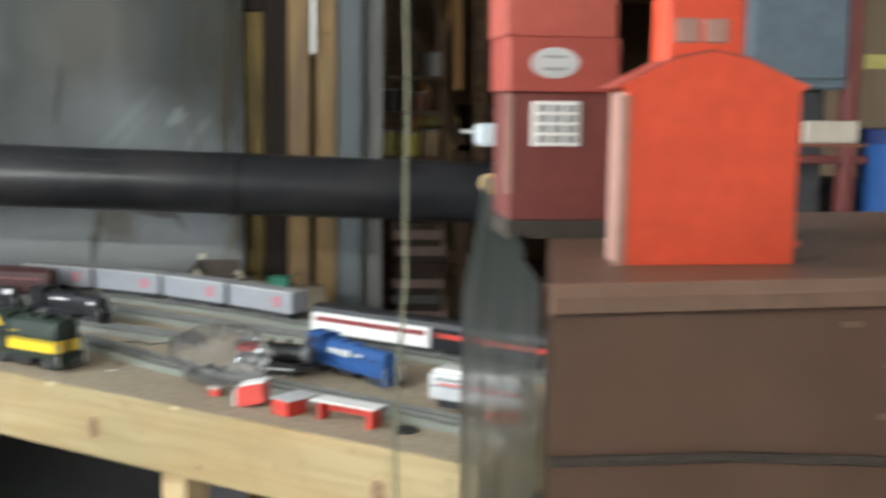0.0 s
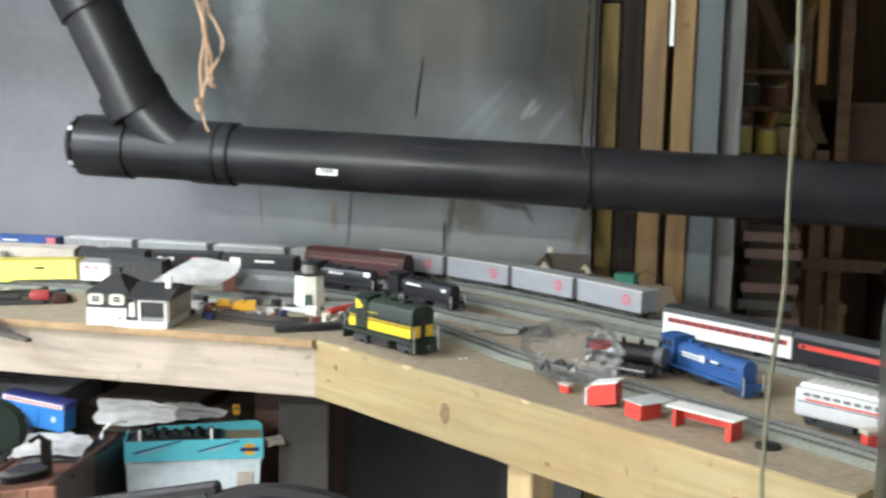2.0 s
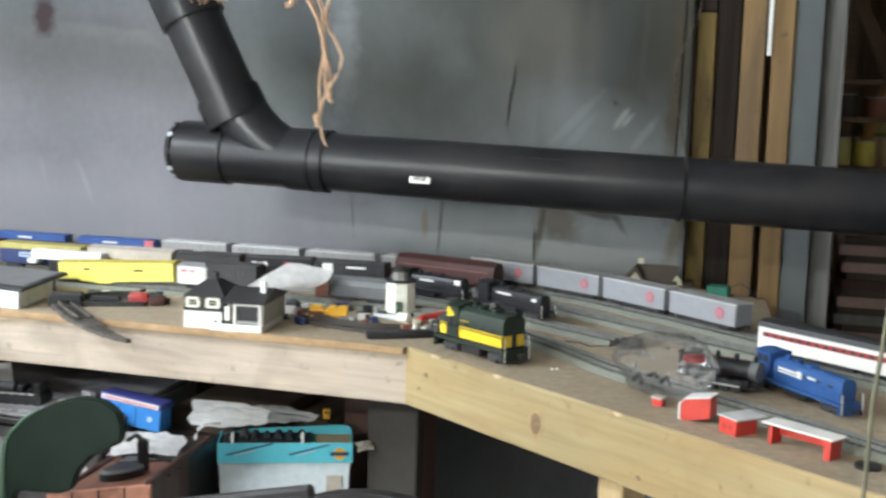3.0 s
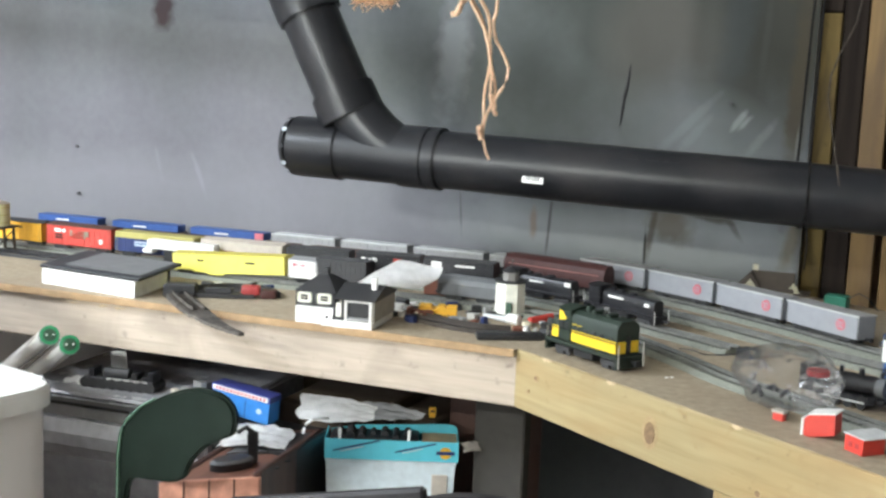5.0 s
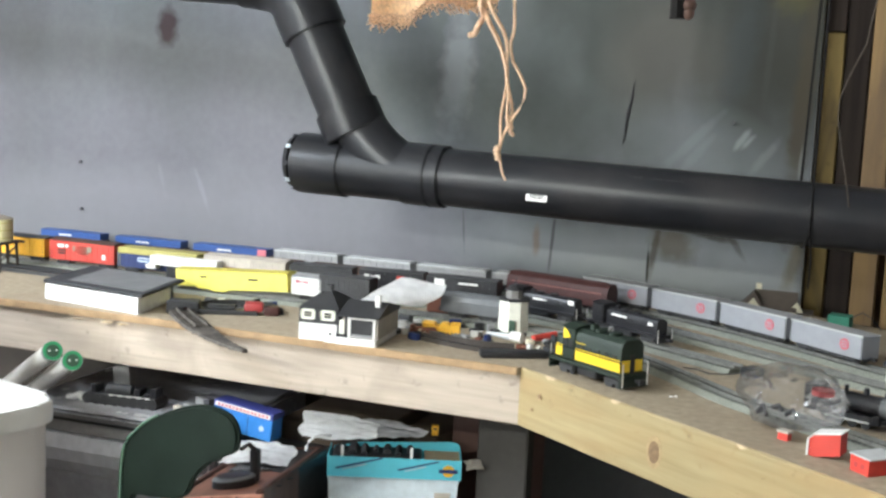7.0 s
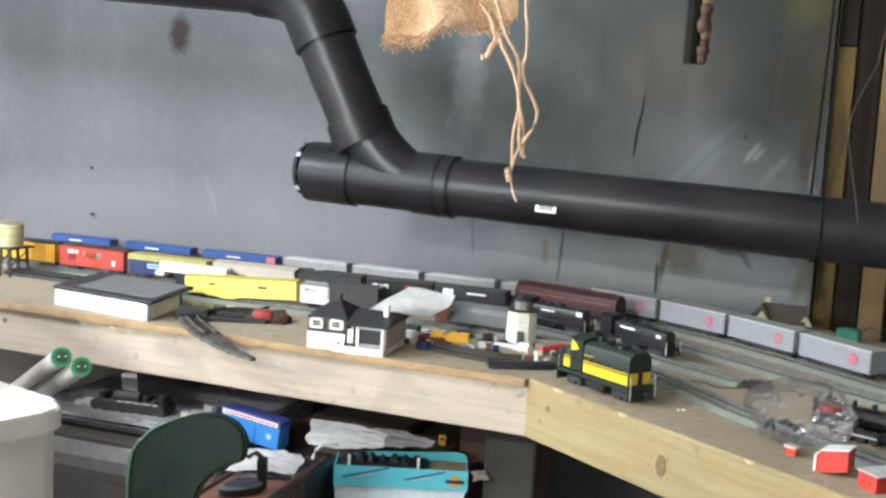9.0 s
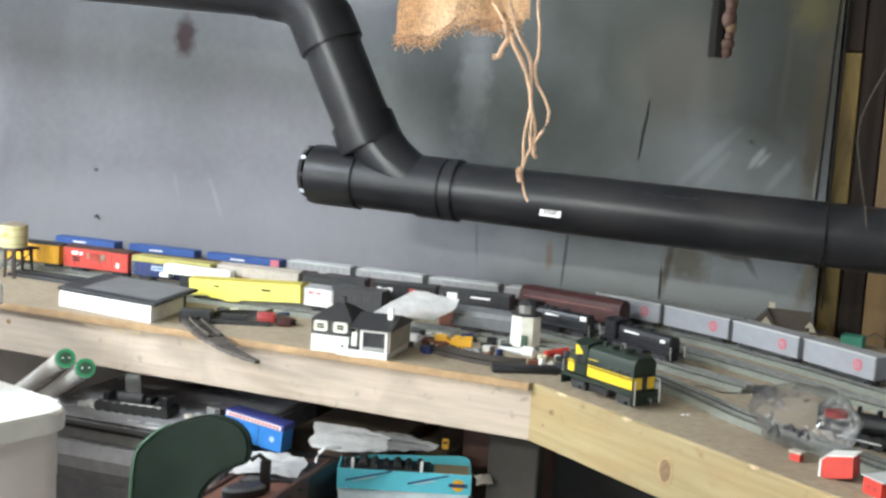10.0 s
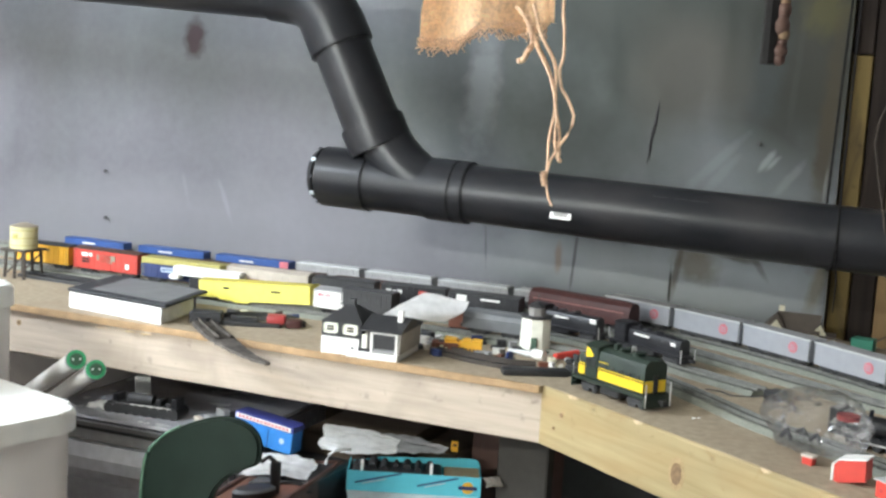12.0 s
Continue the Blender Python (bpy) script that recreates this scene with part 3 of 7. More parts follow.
# open studs at the end of the sheeting
# the dark upright fills the gap between the first two studs
STUDS = ((-0.335, -0.301, "stained_stud", 0.04), (-0.258, -0.219, "pine_z", 0.09), (-0.207, -0.172, "pine_z", 0.07), (-0.2995, -0.260, "dark_post", 0.12))
for x0, x1, m, d in STUDS:
    y = wall_y(x0) + 0.006
    tagged(obj("wall_stud", box(x0, y + (0.003 if m == "dark_post" else 0), 0, x1, y + d + 0.03, 1.372 if m == "stained_stud" else 2.35, 0.002), M[m]),
           "rough yellow pine wall stud" if m != "dark_post" else "dark upright timber between two wall studs", "stud", "open wall studs", "structure")
tagged(obj("wall_stud", box(-0.335, wall_y(-0.335) + 0.008, 1.374, -0.301, wall_y(-0.335) + 0.076, 2.35, 0.002), M["dark_post"]), "dark short timber above the stained stud", "stud", "open wall studs", "structure")
for x0, x1, y, m in ((-0.172, -0.125, 2.10, "grey_panel"), (-0.123, -0.088, 2.13, "grey_wood")):
    tagged(obj("wall_board", box(x0, y, 0, x1, y + 0.02, 2.35, 0.002), M[m]), "upright weathered grey board beside the studs", "board", "upright boards", "structure")
t = thing("paper_strip", pose(-0.2125, 2.082, 1.30), "narrow white paper strip stapled between two studs", "label")
part("strip", box(-0.0034, 0, 0, 0.0034, 0.001, 0.15, bm=box(-0.003, -0.0006, 0.02, 0.003, 0.0, 0.05)), M["white"], t)

# ---- bench ----
bd = Vector((0.437, -0.300, 0)).normalized()
ANG = math.degrees(math.atan2(bd.y, bd.x))
C0 = Vector((-0.62, 1.40, 0))
END = C0 + bd * 0.735
b = thing("workbench", pose(0, 0, 0), "long pine-framed layout bench with worn particle board top", "workbench")
pts = [(-2.6, 1.392), (C0.x - 0.002, C0.y - 0.008), (C0.x + 0.002, C0.y + 0.003), (END.x, END.y + 0.004), (0.11, 1.205), (0.26, 1.22), (0.29, 1.30), (0.03, 1.515), (-0.165, 1.665), (-0.19, 1.97), (-0.36, wall_y(-0.36) - 0.012), (-2.6, wall_y(-2.6) - 0.02)]
bm = bmesh.new()
lo = [bm.verts.new((x, y, TOP - 0.009)) for x, y in pts]
hi = [bm.verts.new((x, y, TOP)) for x, y in pts]
bm.faces.new(hi)
bm.faces.new(lo[::-1])
for i in range(len(pts)):
    j = (i + 1) % len(pts)
    bm.faces.new((lo[i], lo[j], hi[j], hi[i]))
bmesh.ops.recalc_face_normals(bm, faces=bm.faces[:])
part("board_top", bm, M["ply"], b, "worn brown particle board")
for a, c in ((pts[0], pts[1]),):
    bm = bmesh.new()
    n = 160
    d = (Vector(c) - Vector(a))
    nv = Vector((d.y, -d.x)).normalized()
    rows = []
    for i in range(n + 1):
        q = Vector(a) + d * i / n
        e1, e2 = noise.noise(Vector((q.x * 40, q.y * 40, 1))), noise.noise(Vector((q.x * 14, q.y * 14, 6)))
        o = q + nv * (0.0012 + 0.0012 * e1)
        w = q - nv * (0.0035 + 0.003 * e2)
        rows.append([bm.verts.new((*w, TOP - 0.003)), bm.verts.new((*w, TOP + 0.0006)), bm.verts.new((*q, TOP + 0.0004 + 0.0006 * e2)), bm.verts.new((*o, TOP - 0.0035 + 0.001 * e2)), bm.verts.new((*o, TOP - 0.0092 + 0.0008 * e1))])
    for r, s_ in zip(rows, rows[1:]):
        for k in range(4):
            bm.faces.new((r[k], r[k + 1], s_[k + 1], s_[k]))
    bmesh.ops.recalc_face_normals(bm, faces=bm.faces[:])
    part("board_edge", bm, M["ply_edge"], b, "chipped orange-tan board edge")


def rail_board(length, seed, h):
    """A planed board of height h with slightly wavy faces, along +x, top at z 0."""
    bm = bmesh.new()
    n = 40
    rows = []
    for i in range(n + 1):
        u = length * i / n
        e = [0.0012 * noise.noise(Vector((u * 9, seed, k))) for k in range(4)]
        rows.append([bm.verts.new((u, 0.0015 + e[0], 0)), bm.verts.new((u, e[0], -0.0015 + e[1])), bm.verts.new((u, e[2], 0.0015 - h + e[3])),
                     bm.verts.new((u, 0.0015, e[3] - h)), bm.verts.new((u, 0.038, -h)), bm.verts.new((u, 0.038, 0))])
    for r, s in zip(rows, rows[1:]):
        for k in range(6):
            bm.faces.new((r[k], r[(k + 1) % 6], s[(k + 1) % 6], s[k]))
    bm.faces.new(rows[0][::-1])
    bm.faces.new(rows[-1])
    bmesh.ops.recalc_face_normals(bm, faces=bm.faces[:])
    return bm


def knot(parent, m, r):
    k = part("knot", cyl((0, 0.003, 0), (0, -0.0012, 0), r, 18), M["knot"], parent, "dark knot")
    k.matrix_local = m
    part("knot_rim", cyl((0, 0.003, 0), (0, -0.0006, 0), r * 1.5, 20), M["knot_rim"], k)
    return k


fb = part("front_rail", rail_board(1.98, 1.0, 0.067), M["old_pine"], b, "weathered grey pine board")
fb.matrix_local = pose(C0.x - 1.98, C0.y, TOP - 0.009)
for x, z, r in ((1.13, -0.02, 0.003),):
    knot(fb, pose(x, 0, z), r)
fb = part("front_rail", rail_board(0.735, 5.0, 0.0755), M["pine"], b, "new yellow pine board with knots")
fb.matrix_local = pose(C0.x, C0.y, TOP - 0.0005, 0, 0, ANG)
for x, z, r, q in ((0.245, -0.041, 0.010, 1.25), (0.042, -0.028, 0.003, 1), (0.625, -0.043, 0.010, 1.2), (0.028, -0.048, 0.0018, 1), (0.40, -0.060, 0.003, 1)):
    k = knot(fb, pose(x, 0, z) @ Matrix.Diagonal((1 / q, 1, q, 1)), r)
er = part("end_rail", box(0, 0, -0.064, 0.36, 0.036, 0, 0.002), M["pine"], b)
er.matrix_local = pose(END.x, END.y, TOP - 0.012, 0, 0, 62.0)
for d, off, wdt in ((0.325, 0.058, 0.019), (0.665, 0.06, 0.019)):
    p = C0 + bd * d + Vector((-bd.y, bd.x, 0)) * off
    lg = part("leg", box(-wdt, -0.019, 0, wdt, 0.019, TOP - 0.012, 0.002), M["pine_leg"], b)
    lg.matrix_local = pose(p.x, p.y, 0, 0, 0, ANG)
# dark card side of a box, built as a bench leg
lg = part("leg", box(-0.04, 0, 0, 0.04, 0.02, TOP - 0.012, 0.002), M["murky_card"], b, "wide grey-brown card side, built as a plank leg")
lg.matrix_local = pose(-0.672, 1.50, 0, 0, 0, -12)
lg = part("leg", box(-0.02, 0, 0, 0.02, 0.04, TOP - 0.012, 0.002), M["old_pine"], b)
lg.matrix_local = pose(-2.3, 1.45, 0)

# splintered upper edge of the weathered rail
for i in range(3):
    u = -1.33 + 0.05 * i + random.uniform(-0.02, 0.02)
    t = thing("splinter", pose(u, 1.391, TOP - 0.014), "pale torn wood fibre on the bench edge", "splinter", "splinters on the bench edge")
    bm = prism([(0, 0), (0.006, 0.0014), (random.uniform(0.014, 0.026), 0.0006), (0.008, -0.001)], 0, 0.0015)
    for v in bm.verts:
        v.co.z += random.uniform(-0.0015, 0.0015)
    part("fibre", bm, M["pale_wood"], t)

for u, w in ((0.05, 0.022), (0.17, 0.016), (0.36, 0.014)):
    q = C0 + bd * u
    t = thing("splinter", pose(q.x, q.y, TOP - 0.0025, 0, 0, ANG), "pale torn wood fibre on the bench edge", "splinter", "splinters on the bench edge")
    bm = prism([(0, 0.0022), (w * 0.3, 0.0034), (w, 0.0024), (w * 0.8, 0.0002), (w * 0.35, -0.001)], -0.0012, 0.002)
    for v in bm.verts:
        v.co.z += random.uniform(-0.0008, 0.0004)
    part("fibre", bm, M["pale_wood"], t)

# ---- drain pipe ----
p = thing("drain_pipe", pose(0, 0, 0), "black plastic drain pipe with tee and coupling hung over the bench", "pipe")
PY, R = 1.685, 0.0445


def pz(x):
    return 1.112 - (x + 0.80) * 0.028


def hubring(a, b2, r, name, parent):
    """A hub with a chamfered lip, from a to b2."""
    a, b2 = Vector(a), Vector(b2)
    d = (b2 - a).normalized()
    bm = bmesh.new()
    cyl(a, b2, r, 40, bm=bm)
    bmesh.ops.bevel(bm, geom=[e for e in bm.edges if len(e.link_faces) == 2 and max(len(f.verts) for f in e.link_faces) > 4], offset=0.002, segments=2, affect="EDGES")
    return part(name, bm, M["abs"], parent)


run = part("run", cyl((-0.88, PY, pz(-0.88)), (0.95, PY, pz(0.95)), R, 48), M["abs"], p, smooth=True)
part("tee_body", cyl((-1.085, PY, pz(-1.08)), (-0.875, PY, pz(-0.875)), R + 0.001, 48), M["abs"], p, smooth=True)
hubring((-0.912, PY, pz(-0.912)), (-0.866, PY, pz(-0.866)), R + 0.0042, "coupling", p)
hubring((-0.8655, PY, pz(-0.8655)), (-0.844, PY, pz(-0.844)), R + 0.0042, "coupling_lip", p)
cap = hubring((-1.099, PY, pz(-1.099)), (-1.014, PY, pz(-1.014)), R + 0.0042, "cleanout_hub", p)
part("cap_face", cyl((-1.113, PY, pz(-1.12)), (-1.105, PY, pz(-1.12)), R - 0.004, 32, R - 0.001), M["abs"], cap)
for i in range(10):
    a = 2 * math.pi * i / 10
    # two lugs get a pale colour to paint the glints on the cap rim
    nib = part("lug", box(-0.004, -0.0035, -0.0008, 0.004, 0.0035, 0.0012, 0.0003), M["milky" if i in (4, 6) else "abs"], cap)
    nib.matrix_local = pose(-1.104, PY + math.cos(a) * (R + 0.001), pz(-1.12) + math.sin(a) * (R + 0.001), math.degrees(a) - 90)
B0, B1 = Vector((-0.983, PY, 1.135)), Vector((-1.093, PY - 0.004, 1.352))
bdirv = (B1 - B0).normalized()
part("branch", cyl(B0 + bdirv * 0.062, B1, R * 1.04, 48), M["abs"], p, smooth=True)
hubring(B0 + bdirv * 0.040, B0 + bdirv * 0.086, R * 1.04 + 0.0058, "branch_hub", p)
# sweep between branch and run
S0, SM, S2_ = B0 + bdirv * 0.10, Vector((-0.962, PY, 1.120)), Vector((-0.900, PY, pz(-0.90)))
sw = [S0 * (1 - k / 14) ** 2 + SM * 2 * (k / 14) * (1 - k / 14) + S2_ * (k / 14) ** 2 for k in range(15)]
part("tee_sweep", tube(sw, R * 0.98, 40), M["abs"], p, smooth=True)
hubring(B1 - bdirv * 0.03, B1 + bdirv * 0.02, R * 1.07 + 0.0045, "elbow_hub", p)
elbow = [B1 + bdirv * s for s in (0.0, 0.02)]
cx = B1 + bdirv * 0.02
for k in range(1, 8):
    a = k / 7
    th = math.radians(26.5) + (math.radians(86.0) - math.radians(26.5)) * a
    cx = cx + Vector((-math.sin(th), 0, math.cos(th))) * 0.0125
    elbow.append(cx.copy())
part("elbow", tube(elbow, R * 1.07 + 0.003, 40), M["abs"], p, smooth=True)
tp = [elbow[-1] + Vector((-0.0, 0, 0)), elbow[-1] + Vector((-1.9, -0.06, 0.10))]
hubring(tp[0], tp[0] + (tp[1] - tp[0]).normalized() * 0.035, R + 0.0042, "top_hub", p)
part("upper_run", cyl(tp[0], tp[1], R, 48), M["abs"], p, smooth=True)
lab = part("sticker", box(-0.016, -0.0008, -0.007, 0.016, 0.0006, 0.007, 0.0004), M["white"], p, "white printed sticker")
lab_at = pose(-0.686, PY - R * 0.975, pz(-0.686) - 0.0115, -14, 1.6, 0)
lab.matrix_local = lab_at
for x, dz, w in ((-0.545, 0.030, 0.020), (-0.515, 0.030, 0.018), (-0.488, 0.030, 0.024)):
    dy = math.sqrt(R * R - dz * dz)
    sc = part("scuff", box(-w / 2, -0.0005, -0.0006, w / 2, 0.00015, 0.0006), M["abs"], run, "faint printed line")
    sc.matrix_local = pose(x, PY - dy, pz(x) + dz, 0, 1.6, 0)
for k in range(7):
    q = part("print_bar", box(-0.0007, -0.0016, -0.0040, 0.0007, -0.0007, 0.0040), M["dark"], lab)
    q.matrix_local = pose(-0.0093 + 0.0031 * k, 0, 0)
x = -0.301
loop = [(x, PY + (R + 0.001) * math.cos(a), pz(x) + (R + 0.001) * math.sin(a)) for a in [math.radians(-d) for d in range(0, 181, 15)]]
loop = [(xx - 0.025 * (1 + math.cos(math.radians(15.0 * k))) / 2, yy, zz) for k, (xx, yy, zz) in enumerate(loop)]
loop = [(-0.290, PY + R + 0.001, 2.35), (-0.321, PY + R + 0.001, 1.319)] + loop + [(-0.3014, PY - R - 0.002, pz(x) + 0.05), (-0.301, PY - R - 0.001, 1.308), (-0.297, PY - R, 2.35)]
part("hanger_wire", tube(loop, 0.0017, 8), M["wire"], p, "thin black hanging wire", smooth=True)
part("hanger_wire", tube([(x, PY - R - 0.002, pz(x) - 0.02), (x + 0.003, PY - R * 0.6, pz(x) - 0.06), (x + 0.002, PY - R * 0.5, pz(x) - 0.10)], 0.0012, 8), M["wire"], p, smooth=True)

# ---- track paths ----
class Line:
    """A smooth line through plan points; at(s) gives place and heading."""

    def __init__(self, pts):
        P = [Vector((x, y, 0)) for x, y in pts]
        P = [P[0] * 2 - P[1]] + P + [P[-1] * 2 - P[-2]]
        self.p = []
        for i in range(1, len(P) - 2):
            a, b2, c, d = P[i - 1:i + 3]
            for k in range(24):
                t = k / 24
                self.p.append(0.5 * (2 * b2 + (c - a) * t + (2 * a - 5 * b2 + 4 * c - d) * t * t + (3 * b2 - a - 3 * c + d) * t ** 3))
        self.p.append(P[-2])
        self.s = [0.0]
        for a, b2 in zip(self.p, self.p[1:]):
            self.s.append(self.s[-1] + (b2 - a).length)

    def at(self, s):
        s = min(max(s, 0), self.s[-1] - 1e-6)
        i = int(np.searchsorted(self.s, s, side="right")) - 1
        t = (s - self.s[i]) / (self.s[i + 1] - self.s[i])
        return self.p[i].lerp(self.p[i + 1], t)

    def s_of_x(self, x):
        for i, (a, b2) in enumerate(zip(self.p, self.p[1:])):
            if a.x <= x <= b2.x:
                return self.s[i] + (self.s[i + 1] - self.s[i]) * (x - a.x) / (b2.x - a.x)
        return 0.0

    def stand(self, s, base, z):
        a, b2 = self.at(s - base / 2), self.at(s + base / 2)
        m = (a + b2) / 2
        return pose(m.x, m.y, z, 0, 0, math.degrees(math.atan2(b2.y - a.y, b2.x - a.x)))


def sweep(line, s0, s1, profile, z, n):
    bm = bmesh.new()
    rings = []
    for i in range(n + 1):
        s = s0 + (s1 - s0) * i / n
        c, d = line.at(s), (line.at(s + 0.004) - line.at(s - 0.004)).normalized()
        nn = Vector((-d.y, d.x, 0))
        rings.append([bm.verts.new(c + nn * o + Vector((0, 0, z + h))) for o, h in profile])
    k = len(profile)
    for r, q in zip(rings, rings[1:]):
        for j in range(k):
            bm.faces.new((r[j], r[(j + 1) % k], q[(j + 1) % k], q[j]))
    bm.faces.new(rings[0])
    bm.faces.new(rings[-1][::-1])
    bmesh.ops.recalc_face_normals(bm, faces=bm.faces[:])
    return bm


RAILTOP = TOP + 0.0105


def track(line, s0, s1, label, bed=True, steel="rail", ties="charcoal"):
    t = thing("model_railway_track", pose(0, 0, 0), label, "track", "tracks on the bench")
    n = max(8, int((s1 - s0) / 0.012))
    if bed:
        part("roadbed", sweep(line, s0, s1, [(-0.023, 0.0002), (-0.0165, 0.006), (0.0165, 0.006), (0.023, 0.0002)], TOP, n), M["roadbed"], t, "pale grey moulded roadbed")
    for o in (-0.00825, 0.00825):
        part("rail", sweep(line, s0, s1, [(o - 0.0008, 0.0068), (o - 0.0008, 0.0105), (o + 0.0008, 0.0105), (o + 0.0008, 0.0068)], TOP, n), M[steel], t, "dull nickel rail" if steel == "rail" else "")
    bm = bmesh.new()
    k = int((s1 - s0) / 0.0072)
    for i in range(k):
        m = line.stand(s0 + (i + 0.5) * (s1 - s0) / k, 0.006, 0)
        c = [m @ Vector((dx * 0.0013, dy * 0.0148, TOP + h)) for h in (0.0058, 0.0069) for dx, dy in ((-1, -1), (1, -1), (1, 1), (-1, 1))]
        v = [bm.verts.new(q) for q in c]
        bm.faces.new(v[4:])
        for j in range(4):
            bm.faces.new((v[j], v[(j + 1) % 4], v[4 + (j + 1) % 4], v[4 + j]))
    tagged(part("sleeper_strip", bm, M["tie" if bed else ties], t), kind="stuff")
    return t


T1 = Line([(-2.55, 1.875), (-1.7, 1.90), (-1.3, 1.920), (-0.95, 1.922), (-0.72, 1.912), (-0.505, 1.832), (-0.339, 1.724), (-0.199, 1.612), (0.0, 1.46), (0.24, 1.27)])
T2 = Line([(-2.55, 1.79), (-1.7, 1.80), (-1.3, 1.825), (-0.95, 1.842), (-0.75, 1.838), (-0.60, 1.79), (-0.42, 1.675), (-0.26, 1.567), (-0.145, 1.492), (0.0, 1.385), (0.17, 1.25)])
T3 = Line([(-2.5, 1.675), (-2.0, 1.68), (-1.5, 1.682), (-1.15, 1.692), (-0.9, 1.728), (-0.77, 1.732), (-0.60, 1.672), (-0.465, 1.586), (-0.366, 1.525)])
T4 = Line([(-1.46, 1.612), (-1.2, 1.615), (-1.0, 1.618), (-0.78, 1.622), (-0.63, 1.600), (-0.52, 1.535), (-0.422, 1.442), (-0.345, 1.362), (-0.27, 1.305), (-0.19, 1.243), (-0.09, 1.165), (0.0, 1.09), (0.03, 1.062)])
track(T1, 0.02, T1.s[-1], "model railway track on pale grey roadbed along the wall")
track(T2, 0.02, T2.s[-1], "model railway track on pale grey roadbed, partly empty")
track(T3, 0.02, T3.s[-1], "siding of model track full of freight cars")
track(T4, 0.02, T4.s[-1], "curved model track on pale roadbed at the bench front")


# ---- railway cars ----
def truck_mesh():
    bm = bmesh.new()
    for y in (-0.0095, 0.0095):
        box(-0.0135, y - 0.0009, 0.0035, 0.0135, y + 0.0009, 0.0085, 0.0008, bm)
        box(-0.004, y - 0.0013, 0.001, 0.004, y + 0.0013, 0.004, bm=bm)
    for x in (-0.0095, 0.0095):
        for y in (-0.0078, 0.0078):
            cyl((x, y - 0.001, 0.0052), (x, y + 0.001, 0.0052), 0.0052, 14, bm=bm)
        cyl((x, -0.0078, 0.0052), (x, 0.0078, 0.0052), 0.001, 6, bm=bm)
    box(-0.004, -0.009, 0.005, 0.004, 0.009, 0.009, bm=bm)
    me = bpy.data.meshes.new("bogie")
    bm.to_mesh(me)
    bm.free()
    me.materials.append(M["dark"])
    return me


TRUCK = truck_mesh()
bm = box(0, -0.0012, 0.008, 0.009, 0.0012, 0.0105)
box(0.007, -0.0025, 0.0065, 0.0105, 0.0025, 0.0115, bm=bm)
COUPLER = bpy.data.meshes.new("coupler")
bm.to_mesh(COUPLER)
bm.free()
COUPLER.materials.append(M["black"])


def running_gear(t, L, inset=0.024):
    for x in (-L / 2 + inset, L / 2 - inset):
        o = new("bogie", TRUCK)
        o.parent = t
        o.matrix_local = pose(x, 0, 0)
    for sgn in (1, -1):
        o = new("coupler", COUPLER)
        o.parent = t
        o.matrix_local = pose(sgn * (L / 2 - 0.001), 0, 0, 0, 0, 0 if sgn > 0 else 180)


def bars(t, spec, m, y, parent=None, sub=False):
    """Unreadable lettering and logos as thin bars on the near side: (x, z, w, h)."""
    for x, z, wd, h in spec:
        part("lettering_bar", box(x - wd / 2, y - 0.0004, z - h / 2, x + wd / 2, y + 0.0002, z + h / 2), m, t)


